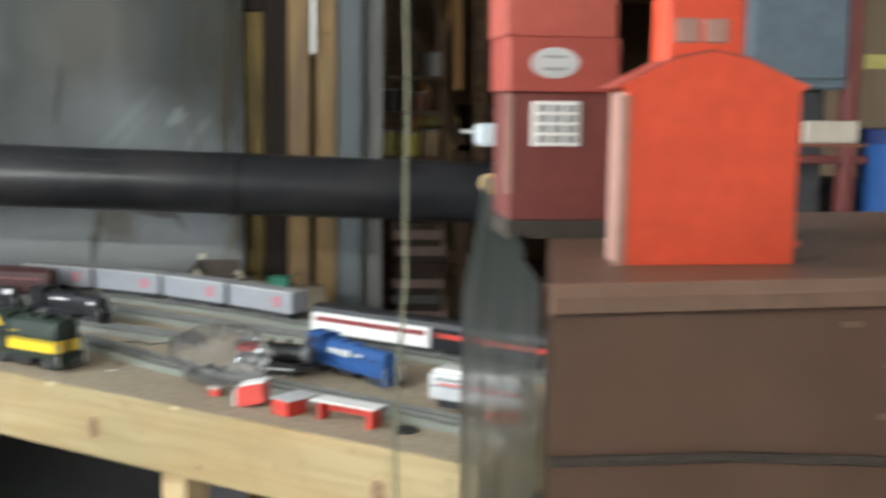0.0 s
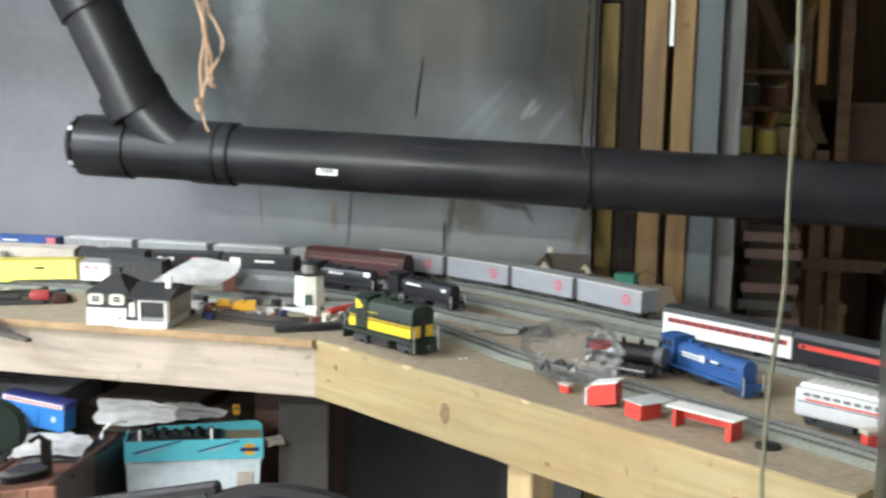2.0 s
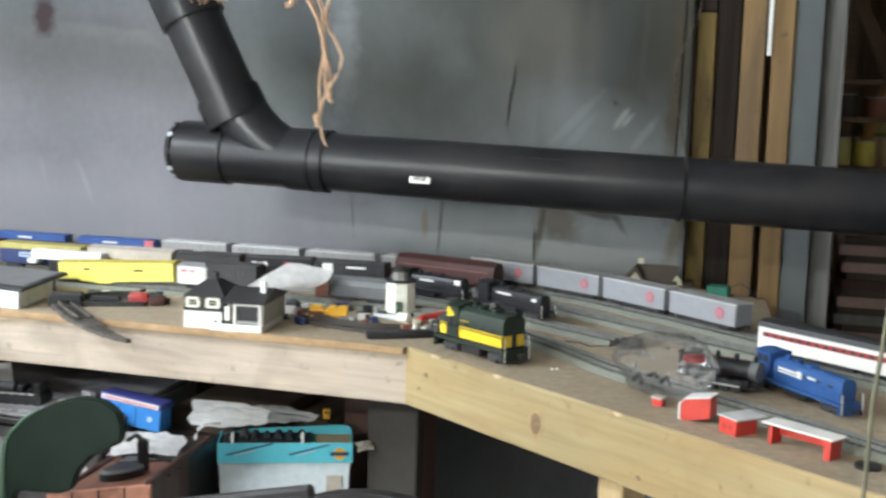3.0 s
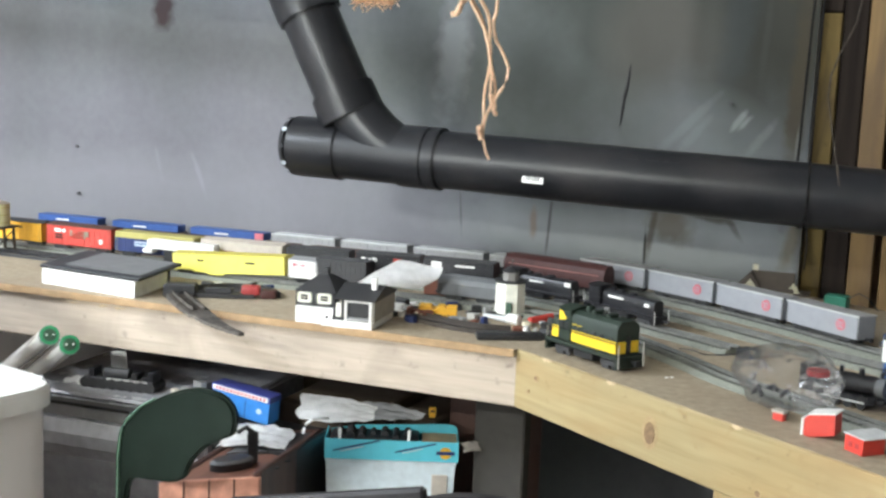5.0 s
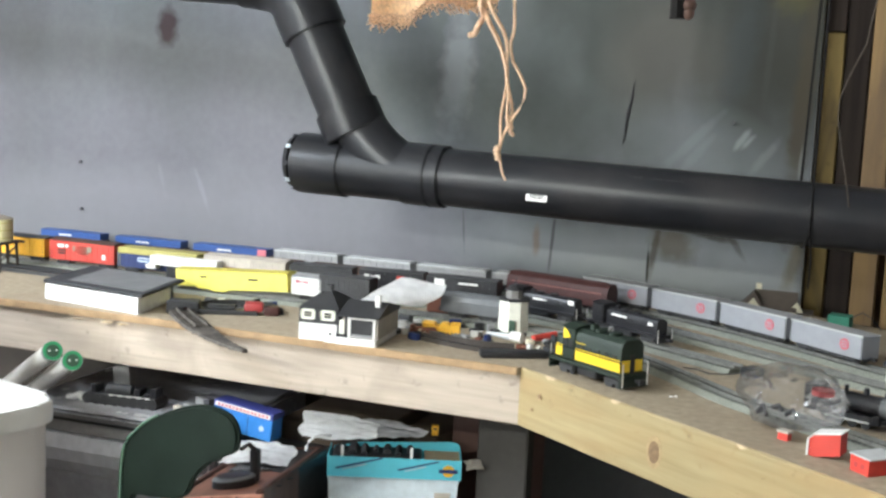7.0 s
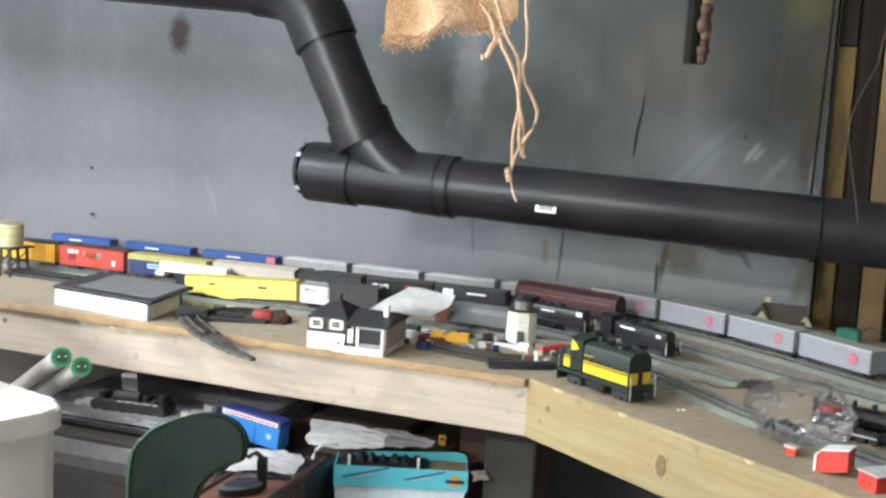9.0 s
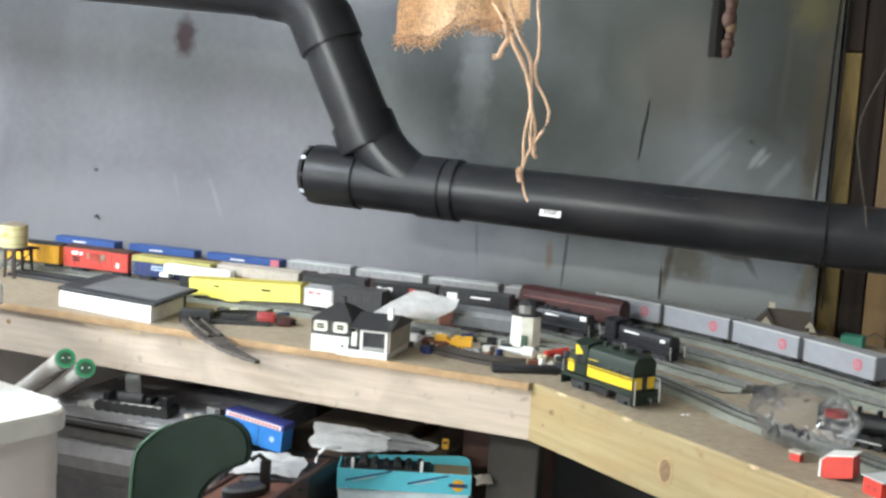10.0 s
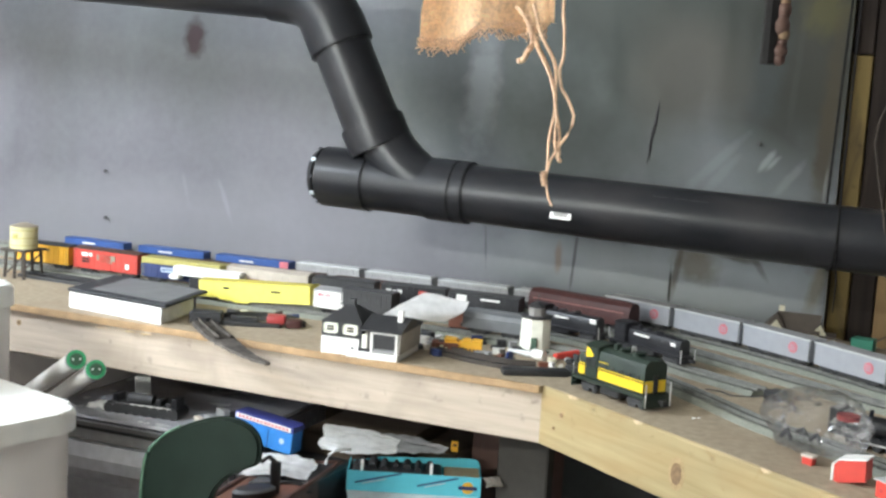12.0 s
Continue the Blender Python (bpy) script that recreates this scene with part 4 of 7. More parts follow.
def freight_car(line, x, L, style, body, roof=None, H=0.034, W=0.033, label="", marks=(), door=None, floor=0.0085, z=None, group="model cars on the bench"):
    """A model freight car standing on a track at plan x."""
    t = thing("model_freight_car", line.stand(line.s_of_x(x), L * 0.66, RAILTOP if z is None else z), label, "model train car", group)
    h0, h1 = floor, floor + H
    hw = W / 2
    running_gear(t, L)
    part("underframe", box(-L / 2 + 0.002, -hw * 0.55, h0 - 0.003, L / 2 - 0.002, hw * 0.55, h0, 0.0005), M["black"], t)
    if style in ("box", "reefer"):
        part("body", box(-L / 2, -hw, h0, L / 2, hw, h1, 0.0008), body, t)
        part("roof", xprism([(-hw - 0.0008, h1), (-hw - 0.0008, h1 + 0.0008), (0, h1 + 0.0035), (hw + 0.0008, h1 + 0.0008), (hw + 0.0008, h1)], -L / 2 - 0.0008, L / 2 + 0.0008), roof or body, t)
        part("roof_walk", box(-L / 2, -0.003, h1 + 0.0036, L / 2, 0.003, h1 + 0.0044), roof or body, t)
        d = part("door", box(-0.013, -hw - 0.0012, h0 + 0.001, 0.013, -hw, h1 - 0.002, 0.0004), door or body, t)
        bm = bmesh.new()
        k = max(6, int(L / 0.011))
        for i in range(k + 1):
            u = -L / 2 + L * i / k
            if abs(u) > 0.016:
                box(u - 0.0004, -hw - 0.0006, h0 + 0.001, u + 0.0004, -hw + 0.0002, h1 - 0.001, bm=bm)
        tagged(part("side_ribs", bm, body, t), kind="stuff")
        for u in (-L / 2 + 0.004, L / 2 - 0.004):
            bm = bmesh.new()
            for q in range(6):
                box(u - 0.003, -hw - 0.0014, h0 + 0.003 + q * H / 6, u + 0.003, -hw - 0.0006, h0 + 0.0036 + q * H / 6, bm=bm)
            part("ladder", bm, roof or body, t)
    elif style == "gondola":
        bm = xprism([(-hw, h0), (-hw, h1), (-hw + 0.0012, h1), (-hw + 0.0012, h0 + 0.002), (hw - 0.0012, h0 + 0.002), (hw - 0.0012, h1), (hw, h1), (hw, h0)], -L / 2, L / 2)
        part("body", bm, body, t)
        for u in (-L / 2, L / 2 - 0.0012):
            part("end", box(u, -hw, h0, u + 0.0012, hw, h1), body, t)
        bm = bmesh.new()
        k = max(5, int(L / 0.013))
        for i in range(k + 1):
            u = -L / 2 + L * i / k
            box(u - 0.0006, -hw - 0.0012, h0, u + 0.0006, -hw, h1, bm=bm)
        tagged(part("side_ribs", bm, body, t), kind="stuff")
        part("top_rail", box(-L / 2, -hw - 0.0012, h1 - 0.0015, L / 2, -hw + 0.0004, h1 + 0.0003), roof or body, t)
        if roof:
            part("load", box(-L / 2 + 0.004, -hw + 0.003, h1 - 0.004, L / 2 - 0.004, hw - 0.003, h1 + 0.001, 0.001), roof, t)
    elif style == "hopper":
        prof = [(-L / 2, h0 + 0.010), (-L / 2, h1), (L / 2, h1), (L / 2, h0 + 0.010), (L / 2 - 0.02, h0 + 0.002), (L * 0.10, h0 - 0.003), (0, h0 + 0.004), (-L * 0.10, h0 - 0.003), (-L / 2 + 0.02, h0 + 0.002)]
        part("body", prism(prof, -hw, hw), body, t)
        part("roof", box(-L / 2, -hw - 0.0006, h1, L / 2, hw + 0.0006, h1 + 0.0014, 0.0005), roof or body, t)
        part("roof_walk", box(-L / 2, -0.004, h1 + 0.0014, L / 2, 0.004, h1 + 0.0026), M["dark"], t)
        bm = bmesh.new()
        for i in range(1, 10):
            u = -L / 2 + L * i / 10
            box(u - 0.0004, -hw - 0.0006, h0 + 0.008, u + 0.0004, -hw, h1, bm=bm)
        tagged(part("side_ribs", bm, body, t), kind="stuff")
    elif style == "coal":
        part("body", box(-L / 2, -hw, h0, L / 2, hw, h1, 0.0006), body, t)
        part("top_rail", box(-L / 2 - 0.0004, -hw - 0.0008, h1 - 0.0014, L / 2 + 0.0004, -hw + 0.0006, h1 + 0.0004), roof, t)
        part("top_rail", box(-L / 2 - 0.0004, hw - 0.0006, h1 - 0.0014, L / 2 + 0.0004, hw + 0.0008, h1 + 0.0004), roof, t)
        part("load", box(-L / 2 + 0.002, -hw + 0.0015, h1, L / 2 - 0.002, hw - 0.0015, h1 + 0.0006), M["mid_grey"], t)
        for u in (-L / 2 + 0.0006, L / 2 - 0.0018):
            part("corner_post", box(u, -hw - 0.0006, h0, u + 0.0012, -hw + 0.0002, h1), M["mid_grey_car"], t)
        part("sill", box(-L / 2 + 0.012, -hw + 0.002, h0 - 0.004, L / 2 - 0.012, hw - 0.002, h0), M["dark"], t)
    elif style == "round":
        prof = [(-hw, h0), (-hw - 0.0005, h0 + H * 0.62), (-hw * 0.82, h0 + H * 0.86), (-hw * 0.4, h1), (hw * 0.4, h1), (hw * 0.82, h0 + H * 0.86), (hw, h0 + H * 0.62), (hw, h0)]
        bm = xprism(prof, -L / 2, L / 2)
        part("body", bm, body, t)
        part("roof_hatch", box(-L / 2 + 0.01, -0.005, h1 - 0.0005, L / 2 - 0.01, 0.005, h1 + 0.0015, 0.0004), roof or body, t)
    elif style == "flat":
        part("deck", box(-L / 2, -hw, h0 - 0.001, L / 2, hw, h0 + 0.003, 0.0006), M["dark"], t)
        part("load", box(-L / 2 + 0.003, -hw + 0.002, h0 + 0.003, L / 2 - 0.003, hw - 0.002, h1, 0.0012), body, t)
        if roof:
            part("load_top", box(-L / 2 + 0.003, -hw + 0.0025, h1, L / 2 - 0.003, hw - 0.0025, h1 + 0.001), roof, t)
    for mm, spec in marks:
        bars(t, spec, mm, -hw - 0.0008)
    return t


def locomotive(m, L, body, band, cab_x, label, rails=True, marks=(), W=0.031):
    """A hood diesel: underframe, hoods, cab, tank, handrails, steps."""
    t = thing("model_locomotive", m, label, "model locomotive", "model locomotives")
    running_gear(t, L, 0.028)
    hw = W / 2
    hf = 0.78 if band else 0.62
    part("walkway", box(-L / 2 + 0.004, -hw, 0.011, L / 2 - 0.004, hw, 0.0145, 0.0006), body, t)
    part("fuel_tank", box(-0.018, -hw * 0.8, 0.003, 0.018, hw * 0.8, 0.011, 0.0015), M["black"], t)
    up = 0.0045 if band else 0.0
    part("long_hood", xprism([(-hw * hf, 0.0145), (-hw * hf, 0.0325 + up), (-hw * (hf - 0.10), 0.0365 + up), (-hw * (hf - 0.36), 0.0395 + up), (hw * (hf - 0.36), 0.0395 + up), (hw * (hf - 0.10), 0.0365 + up), (hw * hf, 0.0325 + up), (hw * hf, 0.0145)], cab_x + 0.012, L / 2 - 0.010), body, t)
    part("short_hood", box(-L / 2 + 0.010, -hw * hf, 0.0145, cab_x - 0.012, hw * hf, 0.035, 0.002, seg=2), body, t)
    cw, ch = (hw * 0.84, 0.0440) if band else (hw, 0.044)
    cab = part("cab", box(cab_x - 0.012, -cw, 0.0145, cab_x + 0.012, cw, ch, 0.001), body, t)
    part("roof", xprism([(-cw - 0.001, ch), (-cw * 0.6, ch + 0.002), (0, ch + 0.003), (cw * 0.6, ch + 0.002), (cw + 0.001, ch)], cab_x - 0.013, cab_x + 0.013), body, cab)
    for dx in (-0.005, 0.005):
        part("window", box(cab_x + dx - 0.0035, -cw - 0.0004, 0.0255 if band else 0.033, cab_x + dx + 0.0035, -cw + 0.0004, 0.0325 if band else 0.041), M["black"], cab)
    if band:
        part("stripe", box(cab_x + 0.013, -hw * hf - 0.0005, 0.016, L / 2 - 0.011, -hw * hf, 0.0265), band, t, "yellow side stripe")
        part("stripe", box(-L / 2 + 0.011, -hw * hf - 0.0005, 0.016, cab_x - 0.0125, -hw * hf, 0.0265), band, t)
        part("stripe", prism([(cab_x - 0.010, 0.0330), (cab_x - 0.010, 0.0425), (cab_x - 0.004, 0.0415), (cab_x + 0.004, 0.0360), (cab_x + 0.002, 0.0345)], -cw - 0.0005, -cw), band, t)
        part("bell", tube([(cab_x + 0.050, 0, 0.043), (cab_x + 0.052, 0, 0.050), (cab_x + 0.058, 0, 0.051), (cab_x + 0.060, 0, 0.043)], 0.0009, 6), M["mid_grey"], t, "grey bell bracket")
        part("stripe", box(L / 2 - 0.0104, -hw * 0.72, 0.016, L / 2 - 0.0095, hw * 0.72, 0.0265), band, t)
        part("radiator_grille", box(L / 2 - 0.0098, -hw * 0.16, 0.0155, L / 2 - 0.0088, hw * 0.16, 0.031), M["black"], t)
        part("trim_line", box(cab_x + 0.013, -hw * hf - 0.0005, 0.0315, L / 2 - 0.075, -hw * hf, 0.0321), band, t)
    for i in range(5):
        u = cab_x + 0.02 + i * (L / 2 - 0.03 - cab_x) / 5
        part("louvre", box(u, -hw * hf - 0.0007, 0.0275, u + 0.007, -hw * hf + 0.0002, 0.0300), M["black"], t)
    for i in range(2):
        part("roof_fan", cyl((cab_x + 0.04 + 0.025 * i, 0, 0.039 + up), (cab_x + 0.04 + 0.025 * i, 0, 0.0425 + up), 0.0065, 18), body, t)
    part("exhaust", box(cab_x + 0.022, -0.003, 0.039 + up, cab_x + 0.029, 0.003, 0.0445 + up, 0.0005), body, t)
    for sgn in (-1, 1):
        part("pilot", box(sgn * (L / 2 - 0.0045) - 0.001, -hw, 0.003, sgn * (L / 2 - 0.0045) + 0.001, hw, 0.012, 0.0004), body, t)
        for y in (-hw + 0.002, hw - 0.002):
            part("step", box(sgn * (L / 2 - 0.007) - 0.003, y - 0.0018, 0.004, sgn * (L / 2 - 0.007) + 0.003, y + 0.0018, 0.0048, bm=box(sgn * (L / 2 - 0.007) - 0.003, y - 0.0018, 0.008, sgn * (L / 2 - 0.007) + 0.003, y + 0.0018, 0.0088)), body, t)
            part("grab_iron", tube([(sgn * (L / 2 - 0.003), y, 0.004), (sgn * (L / 2 - 0.0035), y, 0.025)], 0.0007, 6), M["pale_metal"] if rails else body, t)
    if rails:
        for y in (-hw, hw):
            part("handrail", tube([(-L / 2 + 0.004, y, 0.0145), (-L / 2 + 0.005, y, 0.026), (L / 2 - 0.005, y, 0.026), (L / 2 - 0.004, y, 0.0145)], 0.0005, 5), body, t)
    for mm, spec in marks:
        bars(t, spec, mm, -hw * hf - 0.0006)
    return t


# ---- trains ----
s = T1.s_of_x(-0.26)
for k in range(-3, 1):
    c = freight_car(T1, 0, 0.128, "coal", M["grey_car"], M["pale_grey"], 0.031, 0.032, "light grey model hopper car with a red round emblem")
    c.matrix_world = T1.stand(s + k * 0.1365, 0.085, RAILTOP)
    e = part("emblem", cyl((0.034, -0.0160, 0.024), (0.034, -0.0168, 0.024), 0.0080, 22), M["pink_red"], c, "faded red round emblem")
    for z in (0.0208, 0.0240, 0.0272):
        part("emblem_bar", box(0.0290, -0.0172, z - 0.0006, 0.0390, -0.0167, z + 0.0006), M["grey_car"], e)
for x in (-0.772, -0.917, -1.062, -1.207):
    freight_car(T1, x, 0.132, "gondola", M["mid_grey"], M["pale_grey"], 0.019, 0.032, "pale grey low model gondola with a white load")
for x, L in ((-1.37, 0.165), (-1.55, 0.155), (-1.73, 0.15), (-0.125, 0.15), (0.01, 0.15)):
    c = freight_car(T1, x, L, "flat", M["blue"], None, 0.017, 0.032, "blue model flat car with a low blue load",
                    [(M["white"], [(-0.01, 0.018, 0.03, 0.003)])])
    if L == 0.165:
        part("end_panel", box(L / 2 - 0.022, -0.0158, 0.0118, L / 2 - 0.004, -0.0138, 0.025), M["pink_red"], c, "faded red end panel")
freight_car(T2, -0.69, 0.19, "round", M["maroon"], M["maroon"], 0.036, 0.033, "dark maroon model covered hopper with a rounded roof", [(M["maroon_light"], [(0.0, 0.030, 0.17, 0.0016)])])
for i in range(5):
    freight_car(T2, -0.885 - 0.185 * i, 0.17, "flat", M["rust"], M["rust_dark"], 0.014, 0.032, "rusty brown low model flat car")

freight_car(T3, -1.665, 0.122, "box", M["orange_yellow"], M["dark"], 0.033, label="orange-yellow model boxcar with dark lettering", marks=[(M["black"], [(0.0, 0.033, 0.036, 0.004), (0.0, 0.026, 0.018, 0.0025)])])
freight_car(T3, -1.523, 0.138, "box", M["red_car"], M["rust_dark"], 0.034, label="red model boxcar with white emblem and green patch",
            marks=[(M["white"], [(-0.044, 0.034, 0.013, 0.006), (-0.031, 0.034, 0.006, 0.006), (0.048, 0.020, 0.007, 0.009)]), (M["black"], [(-0.042, 0.026, 0.016, 0.003), (-0.042, 0.021, 0.016, 0.003)]), (M["olive_grey"], [(0.002, 0.031, 0.040, 0.010), (0.002, 0.024, 0.026, 0.005)])])
c = freight_car(T3, -1.366, 0.160, "box", M["navy"], M["olive"], 0.024, label="navy blue model car with a tall olive-yellow roof", marks=[(M["pale_blue"], [(-0.022, 0.024, 0.032, 0.008)]), (M["navy"], [(-0.022, 0.024, 0.026, 0.003)])])
part("upper_body", box(-0.080, -0.0162, 0.0328, 0.080, 0.0162, 0.0425, 0.0008), M["olive"], c)
freight_car(T3, -1.197, 0.152, "box", M["beige"], M["beige"], 0.034, label="beige model boxcar with faded brown lettering", marks=[(M["rust"], [(-0.03, 0.022, 0.05, 0.011), (0.02, 0.018, 0.008, 0.005), (0.035, 0.018, 0.008, 0.005)])])
freight_car(T3, -1.062, 0.108, "hopper", M["charcoal"], M["charcoal"], 0.033, label="charcoal grey model boxcar")
freight_car(T3, -0.945, 0.108, "hopper", M["black_car"], M["dark"], 0.033, label="black model hopper with a white emblem", marks=[(M["white"], [(-0.040, 0.033, 0.008, 0.006), (-0.030, 0.033, 0.006, 0.003), (-0.022, 0.033, 0.008, 0.006)]), (M["red_car"], [(0.016, 0.031, 0.012, 0.012)])])
freight_car(T3, -0.826, 0.118, "hopper", M["black_car"], M["dark"], 0.032, label="black model hopper with white lettering", marks=[(M["white"], [(-0.036, 0.033, 0.017, 0.011), (0.012, 0.034, 0.032, 0.003)])])
locomotive(T3.stand(T3.s_of_x(-0.685), 0.09, RAILTOP) @ Matrix.Diagonal((1, 1, 0.88, 1)), 0.150, M["black_car"], None, -0.045, "black model diesel locomotive with white lettering on a siding", True, [(M["white"], [(0.0, 0.030, 0.026, 0.0032), (0.058, 0.033, 0.011, 0.008)])])
locomotive(T3.stand(T3.s_of_x(-0.535), 0.09, RAILTOP) @ Matrix.Diagonal((1, 1, 0.88, 1)), 0.150, M["black_car"], None, -0.050, "black model diesel locomotive with pale handrails", True, [(M["white"], [(-0.010, 0.031, 0.030, 0.0032), (0.052, 0.030, 0.009, 0.005)])]) 

def coach(line, x, L, side, roof, stripe, windows, label):
    """A streamlined model passenger coach."""
    t = thing("model_passenger_coach", line.stand(line.s_of_x(x), L * 0.66, RAILTOP), label, "model train car", "model coaches")
    running_gear(t, L, 0.03)
    hw, h0, h1 = 0.0165, 0.007, 0.034
    part("body", box(-L / 2, -hw, h0, L / 2, hw, h1, 0.0008), side, t)
    part("roof", xprism([(-hw - 0.0006, h1), (-hw * 0.86, h1 + 0.006), (-hw * 0.45, h1 + 0.009), (hw * 0.45, h1 + 0.009), (hw * 0.86, h1 + 0.006), (hw + 0.0006, h1)], -L / 2, L / 2), roof, t, "dark rounded roof")
    part("stripe", box(-L / 2 + 0.008, -hw - 0.0005, 0.0225, L / 2 - 0.006, -hw, 0.0285), stripe, t, "red window stripe")
    part("skirt", box(-L / 2 + 0.05, -hw * 0.8, 0.001, L / 2 - 0.05, hw * 0.8, h0, 0.001), M["charcoal"], t)
    for i in range(windows):
        u = -L / 2 + 0.014 + (L - 0.028) * i / (windows - 1)
        part("window", box(u - 0.0025, -hw - 0.0008, 0.0235, u + 0.0025, -hw - 0.0003, 0.0275), M["charcoal"], t)
    for u in (-L / 2 - 0.0025, L / 2):
        part("vestibule", box(u, -0.009, h0, u + 0.0025, 0.009, h1, 0.0005), M["black"], t)
    return t


coach(T2, -0.104, 0.186, M["white"], M["charcoal"], M["red_dark"], 14, "white model passenger coach with a red window stripe")
coach(T2, 0.046, 0.186, M["black_car"], M["charcoal"], M["red"], 2, "black model passenger coach with a red side stripe")

# long yellow car with a fish-belly sill
t = thing("model_freight_car", T4.stand(T4.s_of_x(-1.174), 0.13, RAILTOP - 0.006) @ pose(0, 0, 0, 0, -3.2, 0), "long bright yellow model boxcar with notched sills", "model train car", "model cars on the bench")
L2 = 0.1025
prof = [(-L2, 0.013), (-L2, 0.039), (L2, 0.040), (L2, 0.011), (-0.005, 0.009), (-0.010, 0.006), (-0.034, 0.006), (-0.040, 0.009), (-0.062, 0.010), (-0.066, 0.013)]
part("body", prism(prof, -0.0165, 0.0165), M["yellow_car"], t)
part("roof", xprism([(-0.0172, 0.0395), (0, 0.0425), (0.0172, 0.0395)], -L2, L2), M["yellow_dull"], t)
part("end", box(L2, -0.0165, 0.010, L2 + 0.0008, 0.0165, 0.0405), M["yellow_dull"], t)
bars(t, [(-0.050, 0.029, 0.011, 0.0028), (0.042, 0.0275, 0.017, 0.0032)], M["black"], -0.0169)
freight_car(T4, -1.040, 0.050, "box", M["white"], M["mid_grey"], 0.028, label="short white model boxcar with faint red lettering", marks=[(M["pink_red"], [(-0.012, 0.030, 0.010, 0.005), (0.0, 0.0295, 0.010, 0.004)])])
freight_car(T4, -0.975, 0.085, "hopper", M["charcoal"], M["dark"], 0.034, label="tall charcoal model hopper car", marks=[(M["dark"], [(-0.02, 0.03, 0.005, 0.005), (0.0, 0.03, 0.005, 0.005), (0.02, 0.03, 0.005, 0.005)])])
freight_car(T4, -0.765, 0.098, "round", M["mid_grey_car"], M["mid_grey_car"], 0.027, label="plain grey model covered hopper")
t = thing("model_gondola_body", pose(-0.835, 1.672, TOP, 0, 0, 8), "small rust-brown model gondola shell without wheels", "model train car")
part("shell", box(-0.024, -0.015, 0.006, 0.024, 0.015, 0.032, 0.001), M["rust"], t)
part("skid", box(-0.022, -0.012, 0, 0.022, 0.012, 0.006), M["black"], t)
# white shell lying across the cars
t = thing("model_car_shell", pose(-1.30, 1.654, RAILTOP, 0, 0, 2), "white plastic model car shell on a dark chassis", "model train car")
part("shell", box(-0.062, -0.010, 0.022, 0.068, 0.010, 0.038, 0.002, seg=2), M["white"], t)
part("chassis", box(-0.03, -0.009, 0, 0.06, 0.009, 0.022, 0.001), M["black"], t)
part("nose", box(-0.072, -0.009, 0.014, -0.052, 0.009, 0.022, 0.003, seg=2), M["white"], t)

# green and yellow switcher standing on the board
locomotive(pose(-0.519, 1.392, TOP, 0, 0, -33) @ Matrix.Diagonal((0.96, 1.5, 1.36, 1)), 0.142, M["loco_green"], M["yellow"], -0.035, "dark green model diesel locomotive with yellow side stripe", True)
# blue hood diesel
locomotive(pose(-0.134, 1.325, TOP, 0, 0, -50.5), 0.160, M["loco_blue"], None, -0.052, "blue model diesel locomotive with white emblem", True,
           [(M["white"], [(-0.016, 0.030, 0.030, 0.0025), (-0.016, 0.0265, 0.030, 0.0018), (0.004, 0.029, 0.008, 0.008), (0.024, 0.030, 0.013, 0.0025)])])

# black steam engine
t = thing("model_steam_engine", pose(-0.216, 1.338, TOP, 0, 0, -20) @ Matrix.Diagonal((0.64, 0.95, 0.86, 1)), "black model steam engine with grey smokebox front", "model locomotive", "model locomotives")
part("boiler", cyl((-0.06, 0, 0.030), (0.045, 0, 0.030), 0.0125, 24), M["black_car"], t, smooth=False)
part("smokebox", cyl((0.045, 0, 0.030), (0.060, 0, 0.030), 0.0135, 24), M["mid_grey_car"], t, "grey smokebox")
part("frame", box(-0.075, -0.011, 0.010, 0.062, 0.011, 0.017, 0.001), M["black_car"], t)
part("cab", box(-0.085, -0.015, 0.012, -0.058, 0.015, 0.046, 0.001), M["black_car"], t)
for x, r in ((-0.02, 0.004), (0.015, 0.005), (0.050, 0.004)):
    part("dome", cyl((x, 0, 0.040), (x, 0, 0.050), r, 14, r * 0.8), M["black_car"], t)
for x in (-0.045, -0.022, 0.001, 0.024):
    for y in (-0.010, 0.010):
        wv = part("driving_wheel", cyl((x, y - 0.0012, 0.0095), (x, y + 0.0012, 0.0095), 0.0095, 20), M["black_car"], t)
        part("rim", cyl((x, y - 0.0015, 0.0095), (x, y + 0.0015, 0.0095), 0.0085, 20, bm=None), M["charcoal"], wv)
part("side_rod", box(-0.047, -0.0128, 0.0085, 0.030, -0.0118, 0.0105), M["pale_metal"], t, "bright side rod")
part("cylinder_block", box(0.035, -0.016, 0.008, 0.050, 0.016, 0.020, 0.002), M["black_car"], t)

# ---- buildings and clutter on the bench ----
t = thing("model_station", pose(-0.936, 1.392, TOP, 0, 0, 7), "white model station with black upper storey and black roofs", "model building", "model buildings")
part("lower_wall", box(0, 0, 0, 0.056, 0.075, 0.0235, 0.0006), M["white"], t)
up = part("upper_wall", box(0.0, 0.0, 0.024, 0.056, 0.075, 0.0445, 0.0006), M["dark"], t)
for x in (0.0135, 0.0420):
    wd = part("window", box(x - 0.0105, -0.0015, 0.0290, x + 0.0105, 0.0005, 0.0430, 0.0035, seg=2), M["cream_white"], t, "cream framed window")
    part("pane", box(x - 0.0052, -0.0022, 0.0325, x + 0.0052, -0.001, 0.0395), M["black"], wd)
    part("glazing_bar", box(x - 0.0052, -0.0026, 0.0356, x + 0.0052, -0.0021, 0.0366), M["cream"], wd)
bm = bmesh.new()
